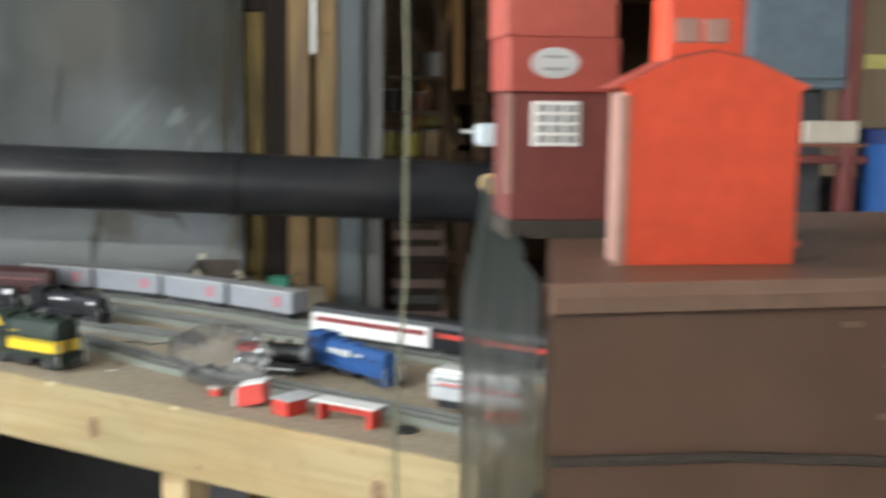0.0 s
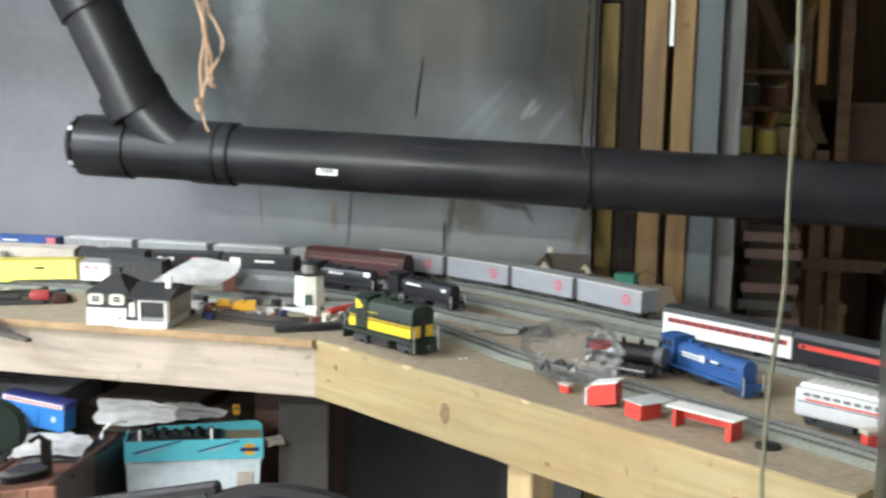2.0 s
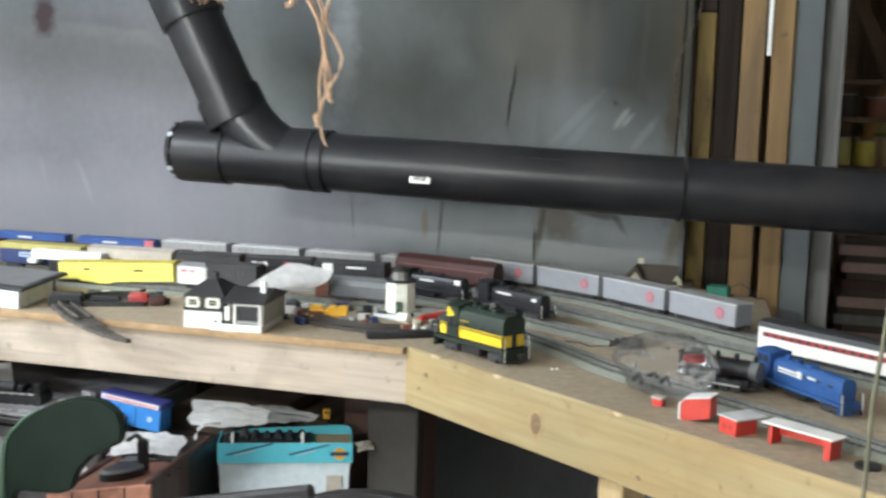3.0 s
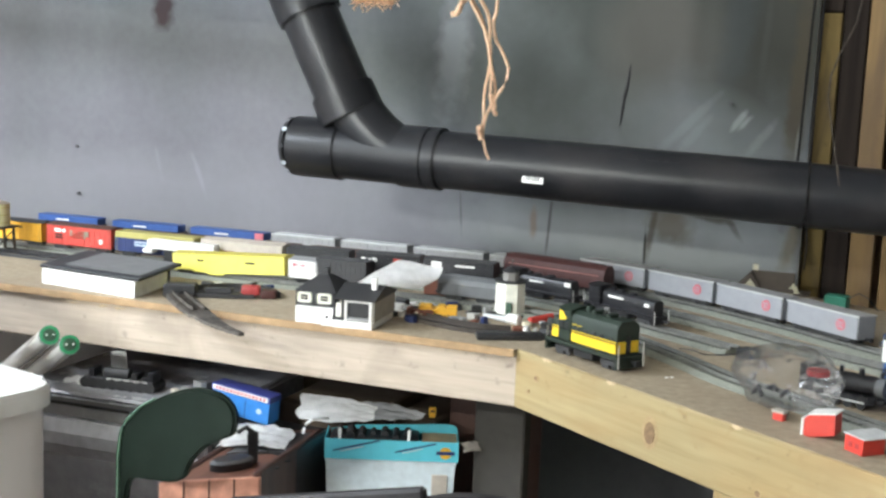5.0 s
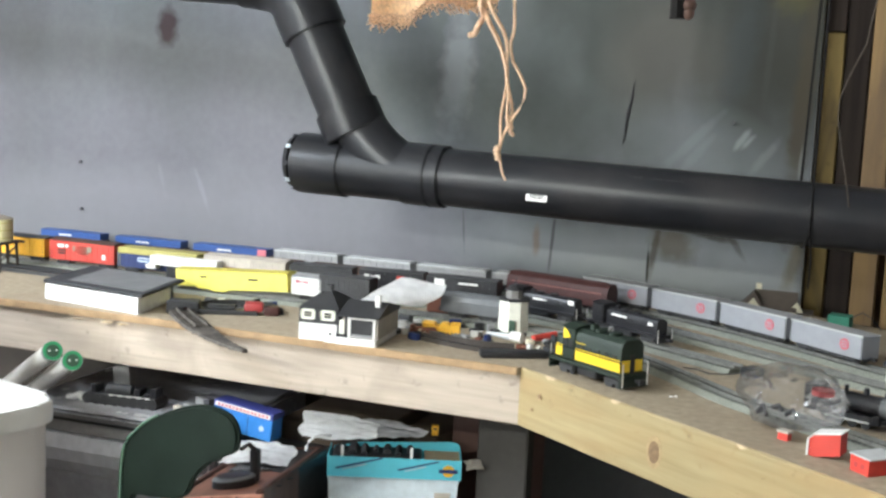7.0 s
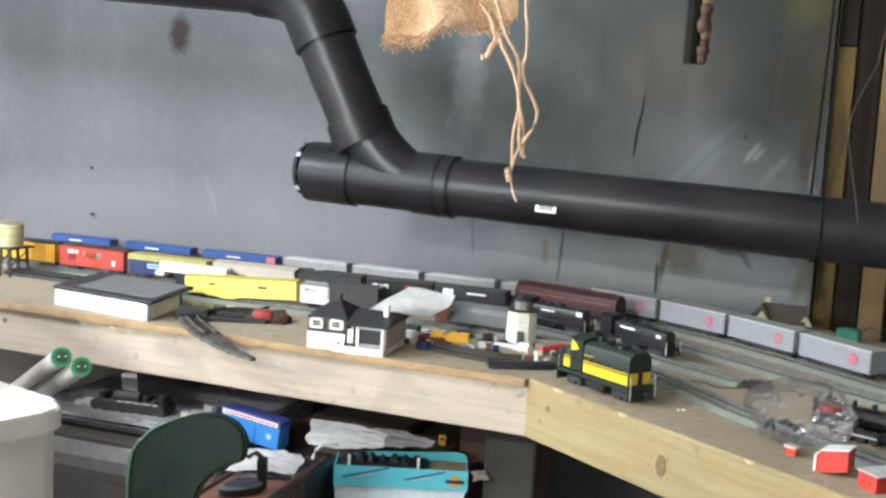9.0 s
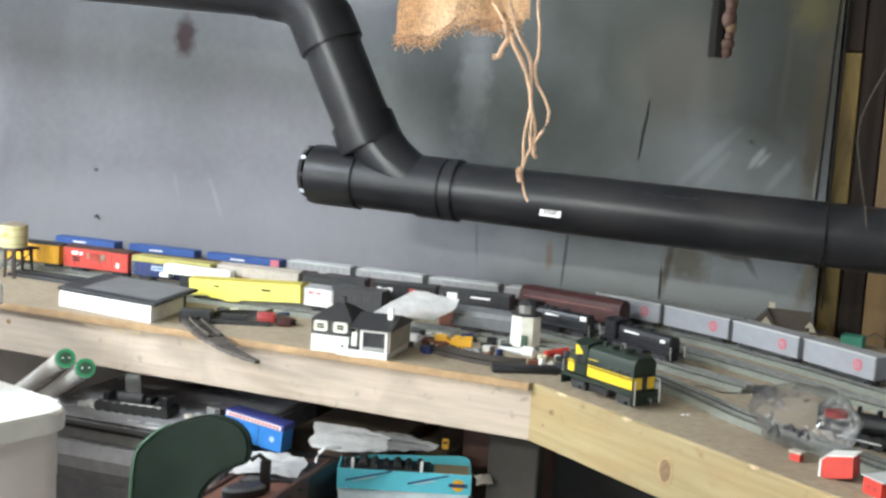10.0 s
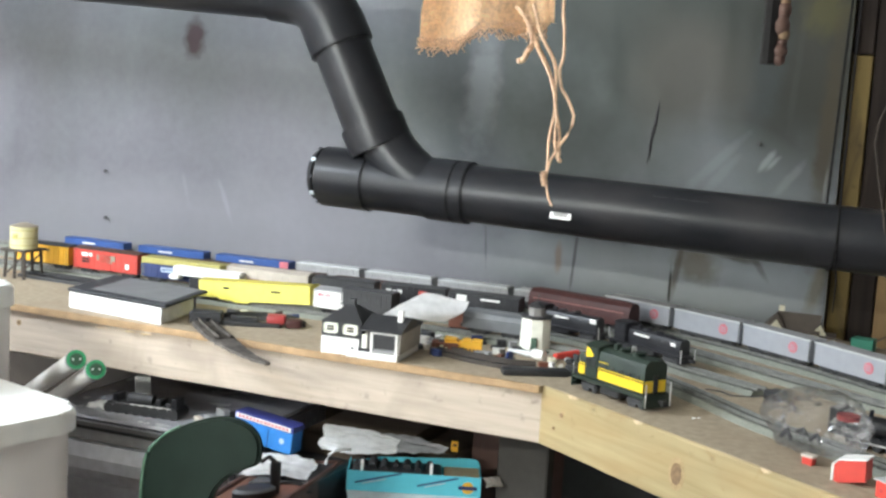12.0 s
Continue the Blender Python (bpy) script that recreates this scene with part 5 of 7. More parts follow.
base = [bm.verts.new(v) for v in ((-0.001, -0.0015, 0.0445), (0.0585, -0.0015, 0.0445), (0.0585, 0.078, 0.0445), (-0.001, 0.078, 0.0445))]
top = [bm.verts.new(v) for v in ((0.022, 0.030, 0.063), (0.036, 0.030, 0.063), (0.036, 0.045, 0.063), (0.022, 0.045, 0.063))]
bm.faces.new(base[::-1]), bm.faces.new(top)
for i in range(4):
    bm.faces.new((base[i], base[(i + 1) % 4], top[(i + 1) % 4], top[i]))
part("roof", bm, M["charcoal"], t, "charcoal hipped roof")
part("chimney", box(0.026, 0.034, 0.062, 0.034, 0.042, 0.072, 0.0006), M["charcoal"], t)
part("porch_floor", box(0.0565, -0.010, 0, 0.113, 0.086, 0.010, 0.0006), M["white"], t, "white porch base")
part("step", box(0.040, -0.007, 0, 0.0565, 0.0, 0.004, 0.0006), M["white"], t)
part("porch_back", box(0.058, 0.014, 0.010, 0.112, 0.086, 0.038), M["beige"], t)
part("porch_side", box(0.1125, -0.006, 0.010, 0.1150, 0.086, 0.040), M["pale_card"], t, "pale card side wall")
part("dark_window", box(0.077, -0.0060, 0.015, 0.108, 0.0135, 0.035), M["black"], t)
for x in (0.0735, 0.1085):
    part("window_frame", box(x, -0.0085, 0.010, x + 0.0035, -0.0055, 0.037), M["white"], t)
part("window_frame", box(0.0735, -0.0085, 0.0355, 0.112, -0.0055, 0.0385), M["white"], t)
part("window_sill", box(0.077, -0.0085, 0.012, 0.1085, -0.0060, 0.0150), M["mid_grey"], t)
for x in (0.0580, 0.0700):
    part("post", box(x, -0.009, 0.010, x + 0.0020, -0.007, 0.038), M["dark"], t)
part("sign_board", box(0.0620, -0.0098, 0.015, 0.0690, -0.0088, 0.034), M["cream_white"], t, "cream notice board")
part("rail", box(0.0570, -0.0092, 0.0105, 0.0735, -0.008, 0.0150), M["dark"], t)
part("porch_roof", xprism([(-0.0115, 0.0385), (-0.0115, 0.0405), (0.034, 0.055), (0.088, 0.0415), (0.088, 0.039)], 0.0590, 0.1175), M["charcoal"], t, "charcoal pitched porch roof")
part("chimney", box(0.102, 0.018, 0.046, 0.109, 0.026, 0.066, 0.0006), M["white"], t)
bars(t, [(0.014, 0.0195, 0.022, 0.0012)], M["mid_grey"], -0.0004)
part("lamp", cyl((0.046, -0.002, 0.011), (0.046, 0.002, 0.011), 0.0018, 10), M["black"], t)

t = thing("model_signal_tower", pose(-0.699, 1.603, TOP) @ Matrix.Diagonal((1.22, 1.22, 1.0, 1)), "white octagonal model tower with a dark lantern top", "model building", "model buildings")
part("base", cyl((0, 0, 0), (0, 0, 0.004), 0.024, 24), M["loco_green"], t, "dark green round base")
part("wall", cyl((0, 0, 0.004), (0, 0, 0.049), 0.0190, 8, 0.0178), M["cream_white"], t)
part("door", box(0.001, -0.0188, 0.005, 0.0085, -0.0166, 0.022, 0.0004), M["door_green"], t, "dark green door")
part("gallery", cyl((0, 0, 0.049), (0, 0, 0.0515), 0.0195, 8), M["charcoal"], t)
part("lantern", cyl((0, 0, 0.0515), (0, 0, 0.064), 0.010, 8), M["stone"], t)
part("cap", cyl((0, 0, 0.064), (0, 0, 0.071), 0.0115, 8, 0.002), M["charcoal"], t)
part("finial", cyl((0, 0, 0.070), (0.0015, 0, 0.082), 0.0007, 6), M["dark"], t)

t = thing("hardback_book", pose(-1.400, 1.431, TOP, 0, 0, -7), "thick white-paged book with a black cover and grey panel", "book")


def slanted(bm, k=0.34):
    """Shear a flat block in plan to fit the camera's view."""
    for v in bm.verts:
        v.co.x -= k * v.co.y
    return bm


bm = prism([(0, 0), (-0.001, 0.008), (-0.0005, 0.018), (0.001, 0.0256), (0.112, 0.0256), (0.112, 0)], 0.0, 0.190)
for v in bm.verts:
    v.co = Vector((0.190 - v.co.y, v.co.x, v.co.z))
bmesh.ops.recalc_face_normals(bm, faces=bm.faces[:])
part("page_block", slanted(bm), M["paper"], t, "white page block")
cv = part("cover", slanted(box(-0.003, -0.003, 0.0258, 0.200, 0.146, 0.0305, 0.0012)), M["cover_black"], t, "matt black cover")
part("spine", slanted(box(-0.003, 0.112, 0.0, 0.193, 0.116, 0.0258, 0.001)), M["cover_black"], t)
part("panel", slanted(box(0.036, 0.018, 0.0305, 0.190, 0.140, 0.0311)), M["cover_grey"], cv, "grey rectangular panel")
t = thing("paper_scrap", pose(-1.475, 1.665, TOP, 0, 0, 30), "small crumpled white paper scrap", "paper")
part("scrap", box(-0.012, -0.005, 0, 0.012, 0.005, 0.003, 0.001), M["paper"], t)

# loose track pieces by the book and over the edge
S1 = Line([(-1.195, 1.486), (-1.155, 1.440), (-1.105, 1.392), (-1.05, 1.345), (-0.995, 1.305), (-0.950, 1.280)])
tr = track(S1, 0.0, 0.55 * S1.s[-1], "loose curved dark track piece jutting over the bench edge", bed=False, steel="dusty_black", ties="dusty_black")
bm = bmesh.new()
rows = []
for i in range(61):
    u = i / 60
    m = S1.stand(u * S1.s[-1], 0.006, 0)
    w = 0.0195 * (1 - max(0.0, u - 0.45) ** 1.3 * 1.75)
    top = TOP + 0.0062 - 0.003 * u + 0.0012 * noise.noise(Vector((u * 30, 0, 3)))
    rag = [w * (1 + 0.16 * noise.noise(Vector((u * 26, k, 8)))) for k in (1, 2)]
    rows.append([bm.verts.new(m @ Vector((0, y, z))) for y, z in ((-rag[0], top - 0.004), (-rag[0] * 0.9, top), (-rag[0] * 0.3, top + 0.001 * math.sin(i * 2.1)), (rag[1] * 0.3, top + 0.001 * math.sin(i * 2.1 + 1)), (rag[1] * 0.9, top), (rag[1], top - 0.004))])
for a, c in zip(rows, rows[1:]):
    for k in range(5):
        bm.faces.new((a[k], c[k], c[k + 1], a[k + 1]))
    bm.faces.new((a[5], c[5], c[0], a[0]))
bm.faces.new(rows[0])
bm.faces.new(rows[-1][::-1])
bmesh.ops.recalc_face_normals(bm, faces=bm.faces[:])
part("tie_web", bm, M["dusty_black"], tr, "dusty grey-brown plastic base with a ragged tip")
S2 = Line([(-1.66, 1.622), (-1.55, 1.618), (-1.43, 1.612)])
tr = track(S2, 0, S2.s[-1], "loose dark track piece lying flat beside the book", bed=False, steel="charcoal")
part("tie_web", sweep(S2, 0, S2.s[-1], [(-0.022, 0.0), (-0.022, 0.006), (0.022, 0.006), (0.022, 0.0)], TOP, 12), M["dark"], tr)
S4 = Line([(-1.165, 1.440), (-1.163, 1.490), (-1.135, 1.535), (-1.085, 1.548), (-1.045, 1.522)])
tr = track(S4, 0, S4.s[-1], "tightly curved dark plastic track piece beside the book", bed=False, steel="charcoal")
part("tie_web", sweep(S4, 0, S4.s[-1], [(-0.012, 0.0), (-0.010, 0.0062), (0.010, 0.0062), (0.012, 0.0)], TOP, 24), M["charcoal"], tr)
t = thing("switch_machine", pose(-1.163, 1.464, TOP, 0, 0, 25), "black track switch motor with a red lever cover", "track switch")
part("case", box(-0.030, -0.014, 0, 0.018, 0.014, 0.019, 0.002), M["charcoal"], t)
part("plate", box(0.018, -0.012, 0, 0.105, 0.012, 0.007, 0.001), M["charcoal"], t)
part("arm", box(0.03, -0.004, 0.007, 0.07, 0.006, 0.014, 0.001), M["charcoal"], t)
part("cover", box(0.084, -0.011, 0.005, 0.112, 0.011, 0.019, 0.004, seg=2), M["red_dark"], t, "red rounded cover")
part("cover", box(0.113, -0.010, 0.0, 0.136, 0.012, 0.013, 0.003, seg=2), M["maroon"], t)

# water tank on legs
t = thing("model_water_tank", pose(-1.650, 1.603, TOP), "cream model water tank on a brown trestle", "model building", "model buildings")
part("tank", cyl((0, 0, 0.052), (0, 0, 0.091), 0.0235, 32), M["tank_cream"], t)
for z in (0.058, 0.071, 0.084):
    part("hoop", cyl((0, 0, z), (0, 0, z + 0.0012), 0.0239, 32), M["olive"], t)
part("roof", cyl((0, 0, 0.091), (0, 0, 0.097), 0.0245, 32, 0.006), M["olive_grey"], t)
part("deck", box(-0.027, -0.027, 0.048, 0.027, 0.027, 0.052), M["dark_brown"], t)
for x in (-0.02, 0, 0.02):
    for y in (-0.02, 0.02):
        part("leg", tube([(x * 1.1, y * 1.1, 0), (x, y, 0.049)], 0.0028, 6), M["dark_brown"], t)
for y in (-0.021, 0.021):
    part("brace", tube([(-0.022, y, 0.005), (0.022, y, 0.045)], 0.0015, 5), M["dark_brown"], t)
bars(t, [(0.002, 0.074, 0.010, 0.009)], M["olive"], -0.0236)

# white folded sheet over the sidings
bm = bmesh.new()
n, mth = 14, 10
cor = [Vector((-0.903, 1.492, 0.938)), Vector((-0.827, 1.562, 0.934)), Vector((-0.803, 1.597, 0.963)), Vector((-0.872, 1.586, 0.964))]
g = []
for i in range(n + 1):
    r = []
    for j in range(mth + 1):
        u, v = i / n, j / mth
        q = (cor[0] * (1 - u) + cor[1] * u) * (1 - v) + (cor[3] * (1 - u) + cor[2] * u) * v
        q = q + Vector((0.010 * u * u * math.sin(math.pi * v), -0.010 * math.sin(math.pi * u) * (1 - v), 0.003 * math.sin(u * 4 + v) + 0.002 * noise.noise(Vector((u * 3, v * 3, 2)))))
        r.append(bm.verts.new(q))
    g.append(r)
for i in range(n):
    for j in range(mth):
        bm.faces.new((g[i][j], g[i + 1][j], g[i + 1][j + 1], g[i][j + 1]))
bmesh.ops.solidify(bm, geom=bm.faces[:], thickness=0.0008)
tagged(obj("paper_sheet", bm, M["paper"], smooth=True), "curled white paper sheet lying over the sidings", "paper")

# orange comb, tools, scraps
t = thing("plastic_load", pose(-0.802, 1.508, TOP, 0, 0, 17), "orange plastic model load with round cut-outs", "model part")
bm = prism([(0, 0), (0, 0.019), (0.016, 0.018), (0.019, 0.014), (0.024, 0.014), (0.027, 0.018), (0.036, 0.018), (0.038, 0.0155), (0.040, 0.018), (0.053, 0.018), (0.053, 0)], 0, 0.022)
part("body", bm, M["orange_yellow"], t)
for i in range(8):
    part("slot", box(0.008 + 0.0055 * i, -0.0006, 0.003, 0.0105 + 0.0055 * i, 0.0003, 0.007), M["rust_dark"], t)
t = thing("putty_knife", pose(-0.722, 1.478, TOP, 0, 0, 72), "small white-handled putty knife", "tool", "loose tools")
part("handle", box(0, -0.004, 0, 0.022, 0.004, 0.006, 0.002, seg=2), M["white"], t)
part("blade", prism([(0.022, 0.0015), (0.052, 0.0015), (0.052, 0.003), (0.022, 0.003)], -0.006, 0.008), M["mid_grey_car"], t)
t = thing("glue_tube", pose(-0.722, 1.556, TOP, 0, 0, -16) @ Matrix.Scale(0.78, 4), "white glue tube with a round white cap", "tube")
part("body", cyl((0, 0, 0.007), (0.055, 0, 0.007), 0.003, 14, 0.0068), M["pale_grey"], t)
part("cap", cyl((0.055, 0, 0.0095), (0.078, 0, 0.0095), 0.0092, 20), M["white"], t)
t = thing("screwdriver", pose(-0.652, 1.553, TOP, 0, 0, 62), "small screwdriver with a red handle", "tool", "loose tools")
part("handle", cyl((0, 0, 0.006), (0.045, 0, 0.006), 0.0045, 8, 0.006), M["red"], t)
part("shaft", cyl((0.045, 0, 0.006), (0.075, 0, 0.006), 0.0015, 8), M["pale_metal"], t)
t = thing("flat_file", pose(-0.675, 1.432, TOP, 0, 0, 30), "flat black plastic bar lying at the bench edge", "tool", "loose tools")
part("bar", box(-0.012, -0.010, 0, 0.078, 0.012, 0.009, 0.003, seg=2), M["black"], t)
S3 = Line([(-0.79, 1.492), (-0.74, 1.475), (-0.69, 1.468), (-0.655, 1.478)])
tr = track(S3, 0, S3.s[-1], "short loose dark track piece beside the tools", bed=False, steel="dark_brown")
part("tie_web", sweep(S3, 0, S3.s[-1], [(-0.014, 0.0), (-0.014, 0.0062), (0.014, 0.0062), (0.014, 0.0)], TOP, 12), M["dark_brown"], tr)
rng = random.Random(4)
JUNK = ["dark", "charcoal", "white", "mid_grey", "pale_metal", "rust", "black", "navy", "cream", "dark_brown"]
for i in range(84):
    x, y = rng.uniform(-0.86, -0.72), rng.uniform(1.495, 1.60)
    if i > 45:
        x, y = rng.choice(((rng.uniform(-0.845, -0.80), rng.uniform(1.47, 1.58)), (rng.uniform(-0.79, -0.70), rng.uniform(1.45, 1.60)), (rng.uniform(-0.64, -0.56), rng.uniform(1.48, 1.56))))
    if 30 < i < 39:
        x, y = rng.uniform(-0.66, -0.52), rng.uniform(1.47, 1.545)
    if 38 < i < 46:
        x, y = rng.uniform(-1.17, -1.03), rng.uniform(1.53, 1.575)
    t = thing("model_part", pose(x, y, TOP, 0, 0, rng.uniform(0, 180)), "small loose plastic and metal model part", "model part", "loose model parts")
    a, c, h = rng.uniform(0.003, 0.012), rng.uniform(0.002, 0.006), rng.uniform(0.003, 0.014)
    bm = box(-a, -c, 0, a, c, h, min(a, c, h) * 0.3)
    box(-a * 0.5, -c * 1.3, 0, a * 0.2, c * 1.3, h * 0.6, bm=bm)
    part("piece", bm, M[rng.choice(JUNK)], t)

# crumpled clear bag with parts inside
bm = bmesh.new()
bmesh.ops.create_icosphere(bm, subdivisions=4, radius=1)
for v in bm.verts:
    q = v.co.copy()
    f1 = noise.noise(q * 1.7 + Vector((3, 1, 2)))
    f2 = abs(noise.noise(q * 4.0 + Vector((1, 5, 2))))
    r = 1 + 0.22 * f1 - 0.10 * f2 + 0.055 * noise.noise(q * 9.0) + 0.03 * noise.noise(q * 17.0)
    v.co = Vector((q.x * r * 0.070, q.y * r * 0.064, max(0.0005, 0.026 + q.z * r * 0.036)))
t = thing("plastic_bag", pose(-0.279, 1.284, TOP + 0.0065, 0, 0, -30) @ Matrix.Diagonal((0.82, 0.82, 1.05, 1)), "crumpled clear plastic bag of small dark parts", "bag")
part("film", bm, M["clear"], t, "clear crinkled film", smooth=True)
part("contents", cyl((0.040, 0.005, 0.036), (0.040, 0.005, 0.0415), 0.014, 20), M["red_dark"], t, "dull red round part")
bm = bmesh.new()
for i in range(3):
    a, c = rng.uniform(-0.05, 0.04), rng.uniform(-0.03, 0.045)
    tube([(a - 0.009, c, 0.004), (a, c + 0.003, rng.uniform(0.006, 0.014)), (a + 0.009, c - 0.002, 0.005)], 0.0028, 6, bm)
tagged(part("contents", bm, M["charcoal"], t, "small dark loose parts"), kind="stuff")

# red building kit parts
t = thing("model_chimney", pose(-0.281, 1.238, TOP, 0, 0, -25), "tiny red model chimney with a pale cap", "model part", "red model kit parts")
part("stack", box(-0.006, -0.004, 0, 0.006, 0.004, 0.008, 0.0005), M["red"], t)
part("cap", box(-0.007, -0.005, 0.008, 0.007, 0.005, 0.0105), M["beige"], t)
t = thing("model_wall_panel", pose(-0.254, 1.192, TOP, 0, 0, -14), "red model gable wall with white edge", "model part", "red model kit parts")
part("gable", prism([(0, 0.001), (0, 0.017), (0.004, 0.022), (0.030, 0.027), (0.031, 0.006), (0.006, 0)], 0, 0.022), M["red"], t)
part("edge", box(-0.002, -0.001, 0.001, 0.0, 0.023, 0.018), M["white"], t, "white edge strip")
ed = part("edge", box(0, -0.001, 0, 0.028, 0.023, 0.0014), M["white"], t)
ed.matrix_local = pose(0.004, 0, 0.0222, 0, -10.9, 0)
t = thing("model_shed", pose(-0.214, 1.166, TOP, 0, 0, -45) @ Matrix.Scale(0.76, 4), "small red model shed with a pale flat roof", "model building", "red model kit parts")
part("wall", box(0, 0, 0, 0.032, 0.036, 0.021, 0.0006), M["red"], t)
part("roof", box(-0.003, -0.001, 0.021, 0.036, 0.052, 0.0228, 0.0004), M["pale_grey"], t, "pale grey roof sheet")
for x in (0.010, 0.022):
    part("window", box(x - 0.003, -0.0006, 0.007, x + 0.003, 0.0004, 0.013), M["red_dark"], t)
t = thing("model_platform", pose(-0.166, 1.142, TOP, 0, 0, -33) @ Matrix.Scale(0.92, 4), "red model platform shelter with a white roof", "model building", "red model kit parts")
part("roof", box(-0.006, -0.006, 0.0215, 0.078, 0.020, 0.0235, 0.0005), M["white"], t, "white flat roof")
part("end_wall", box(0.0, 0, 0, 0.004, 0.018, 0.0215), M["red"], t)
part("end_wall", box(0.066, -0.003, 0, 0.073, 0.018, 0.0215), M["red"], t)
part("back_wall", box(0.004, 0.014, 0.008, 0.066, 0.018, 0.0215), M["red"], t)
# plain black disc stands in for a dark spot on the bench
t = thing("black_disc", pose(-0.078, 1.098, TOP), "flat black disc over a dark spot on the bench", "washer")
bm = cyl((0, 0, 0), (0, 0, 0.003), 0.012, 24)
part("ring", bm, M["black"], t)
t = thing("model_coach", pose(-0.052, 1.168, TOP + 0.0065, 0, 0, -33), "white and grey model coach with red and blue stripes", "model train car")
L = 0.105
part("body", box(0, 0, 0.008, L, 0.031, 0.036, 0.003, seg=2), M["pale_grey"], t)
part("roof", box(0.004, 0.002, 0.036, L - 0.004, 0.029, 0.041, 0.0025, seg=2), M["white"], t)
for i in range(9):
    part("window", box(0.010 + 0.0102 * i, -0.0004, 0.0290, 0.0172 + 0.0102 * i, 0.0006, 0.0322), M["mid_grey_car"], t)
for i in range(12):
    part("roof_rib", box(0.008 + 0.0080 * i, 0.003, 0.0405, 0.0088 + 0.0080 * i, 0.028, 0.0417), M["pale_grey"], t)
part("stripe", box(0.012, -0.0004, 0.0245, L, 0.0004, 0.0265), M["red"], t)
part("stripe", box(0.004, -0.0004, 0.0225, L, 0.0004, 0.0235), M["navy"], t)
part("skirt", box(0.02, 0.004, 0.0, 0.06, 0.027, 0.008), M["charcoal"], t)
for x in (0.016, 0.088):
    part("wheel", cyl((x, 0.002, 0.006), (x, 0.029, 0.006), 0.006, 14), M["black"], t)
t = thing("model_wall_panel", pose(0.008, 1.100, TOP, 0, 0, 30), "red model wall panel with a pale top", "model part", "red model kit parts")
part("panel", box(0, 0, 0, 0.038, 0.010, 0.018, 0.001), M["red"], t)
part("coping", box(-0.001, -0.001, 0.018, 0.039, 0.012, 0.022, 0.0006), M["beige"], t)
for x, y in ((-0.42, 1.352), (-0.415, 1.356), (-0.47, 1.478)):
    t = thing("paper_scrap", pose(x, y, TOP, 0, 0, 40), "tiny pale scrap on the bench", "paper", "scraps on the bench")
    part("scrap", box(-0.0016, -0.0012, 0, 0.0016, 0.0012, 0.0012), M["paper"], t)

t = thing("track_terminal", pose(-0.357, 1.519, TOP, 0, 0, -32), "black plug at the end of the siding with a thin wire", "plug")
part("plug", box(0, -0.012, 0, 0.022, 0.012, 0.012, 0.002), M["black"], t)
part("wire", tube([(0.010, -0.012, 0.006), (0.0, -0.03, 0.004), (-0.02, -0.045, 0.002), (-0.045, -0.04, 0.0018), (-0.06, -0.05, 0.0018)], 0.0009, 6), M["dark"], t, smooth=True)

# cottage behind the tracks
t = thing("model_cottage", pose(-0.372, 1.945, TOP, 0, 0, 2) @ Matrix.Scale(0.88, 4), "small cream model cottage with brown gabled roofs", "model building", "model buildings")
part("wall", box(-0.045, -0.022, 0, 0.05, 0.03, 0.028, 0.0006), M["cream"], t)
part("roof", xprism([(-0.032, 0.024), (-0.002, 0.056), (0.004, 0.056), (0.038, 0.024)], -0.030, 0.046), M["shingle"], t, "grey-brown main roof")
part("roof", prism([(-0.058, 0.024), (-0.030, 0.056), (-0.008, 0.024)], -0.034, 0.02), M["shingle"], t)
part("gable", prism([(-0.045, 0.026), (-0.030, 0.045), (-0.016, 0.026)], -0.0355, -0.033), M["cream"], t, "cream gable front")
part("gable", prism([(0.030, 0.022), (0.046, 0.042), (0.058, 0.024)], -0.0255, -0.020), M["cream"], t)
part("chimney", box(-0.030, 0.004, 0.05, -0.020, 0.014, 0.066), M["cream"], t)
part("porch", box(0.046, -0.030, 0.020, 0.074, 0.024, 0.023), M["shingle"], t)
for x in (0.052, 0.070):
    part("post", box(x, -0.028, 0, x + 0.003, -0.025, 0.020), M["cream"], t)
for x in (-0.03, 0.0, 0.022):
    wv = part("window", box(x - 0.005, -0.0228, 0.008, x + 0.005, -0.0215, 0.020), M["charcoal"], t)
    part("sash", box(x - 0.0006, -0.0234, 0.008, x + 0.0006, -0.0226, 0.020), M["cream_white"], wv)
t = thing("model_crate", pose(-0.262, 1.955, TOP, 0, 0, -10), "small green plastic box with loose wire", "box")
part("body", box(-0.020, -0.014, 0, 0.014, 0.014, 0.020, 0.001), M["sea_green"], t)
part("wire", tube([(0.014, 0, 0.016), (0.03, -0.002, 0.028), (0.045, 0, 0.02), (0.06, 0.004, 0.0025)], 0.001, 6), M["dark"], t)

# ---- on the wall ----
for x, z in ((-1.767, 0.973), (-1.77, 1.07), (-0.47, 1.215)):
    t = thing("nail_head", pose(x, wall_y(x) - 0.014, z), "small dark nail head in the sheeting", "nail", "nails in the sheeting")
    part("head", cyl((0, 0.002, 0), (0, -0.0015, 0), 0.0035, 12), M["dark"], t)

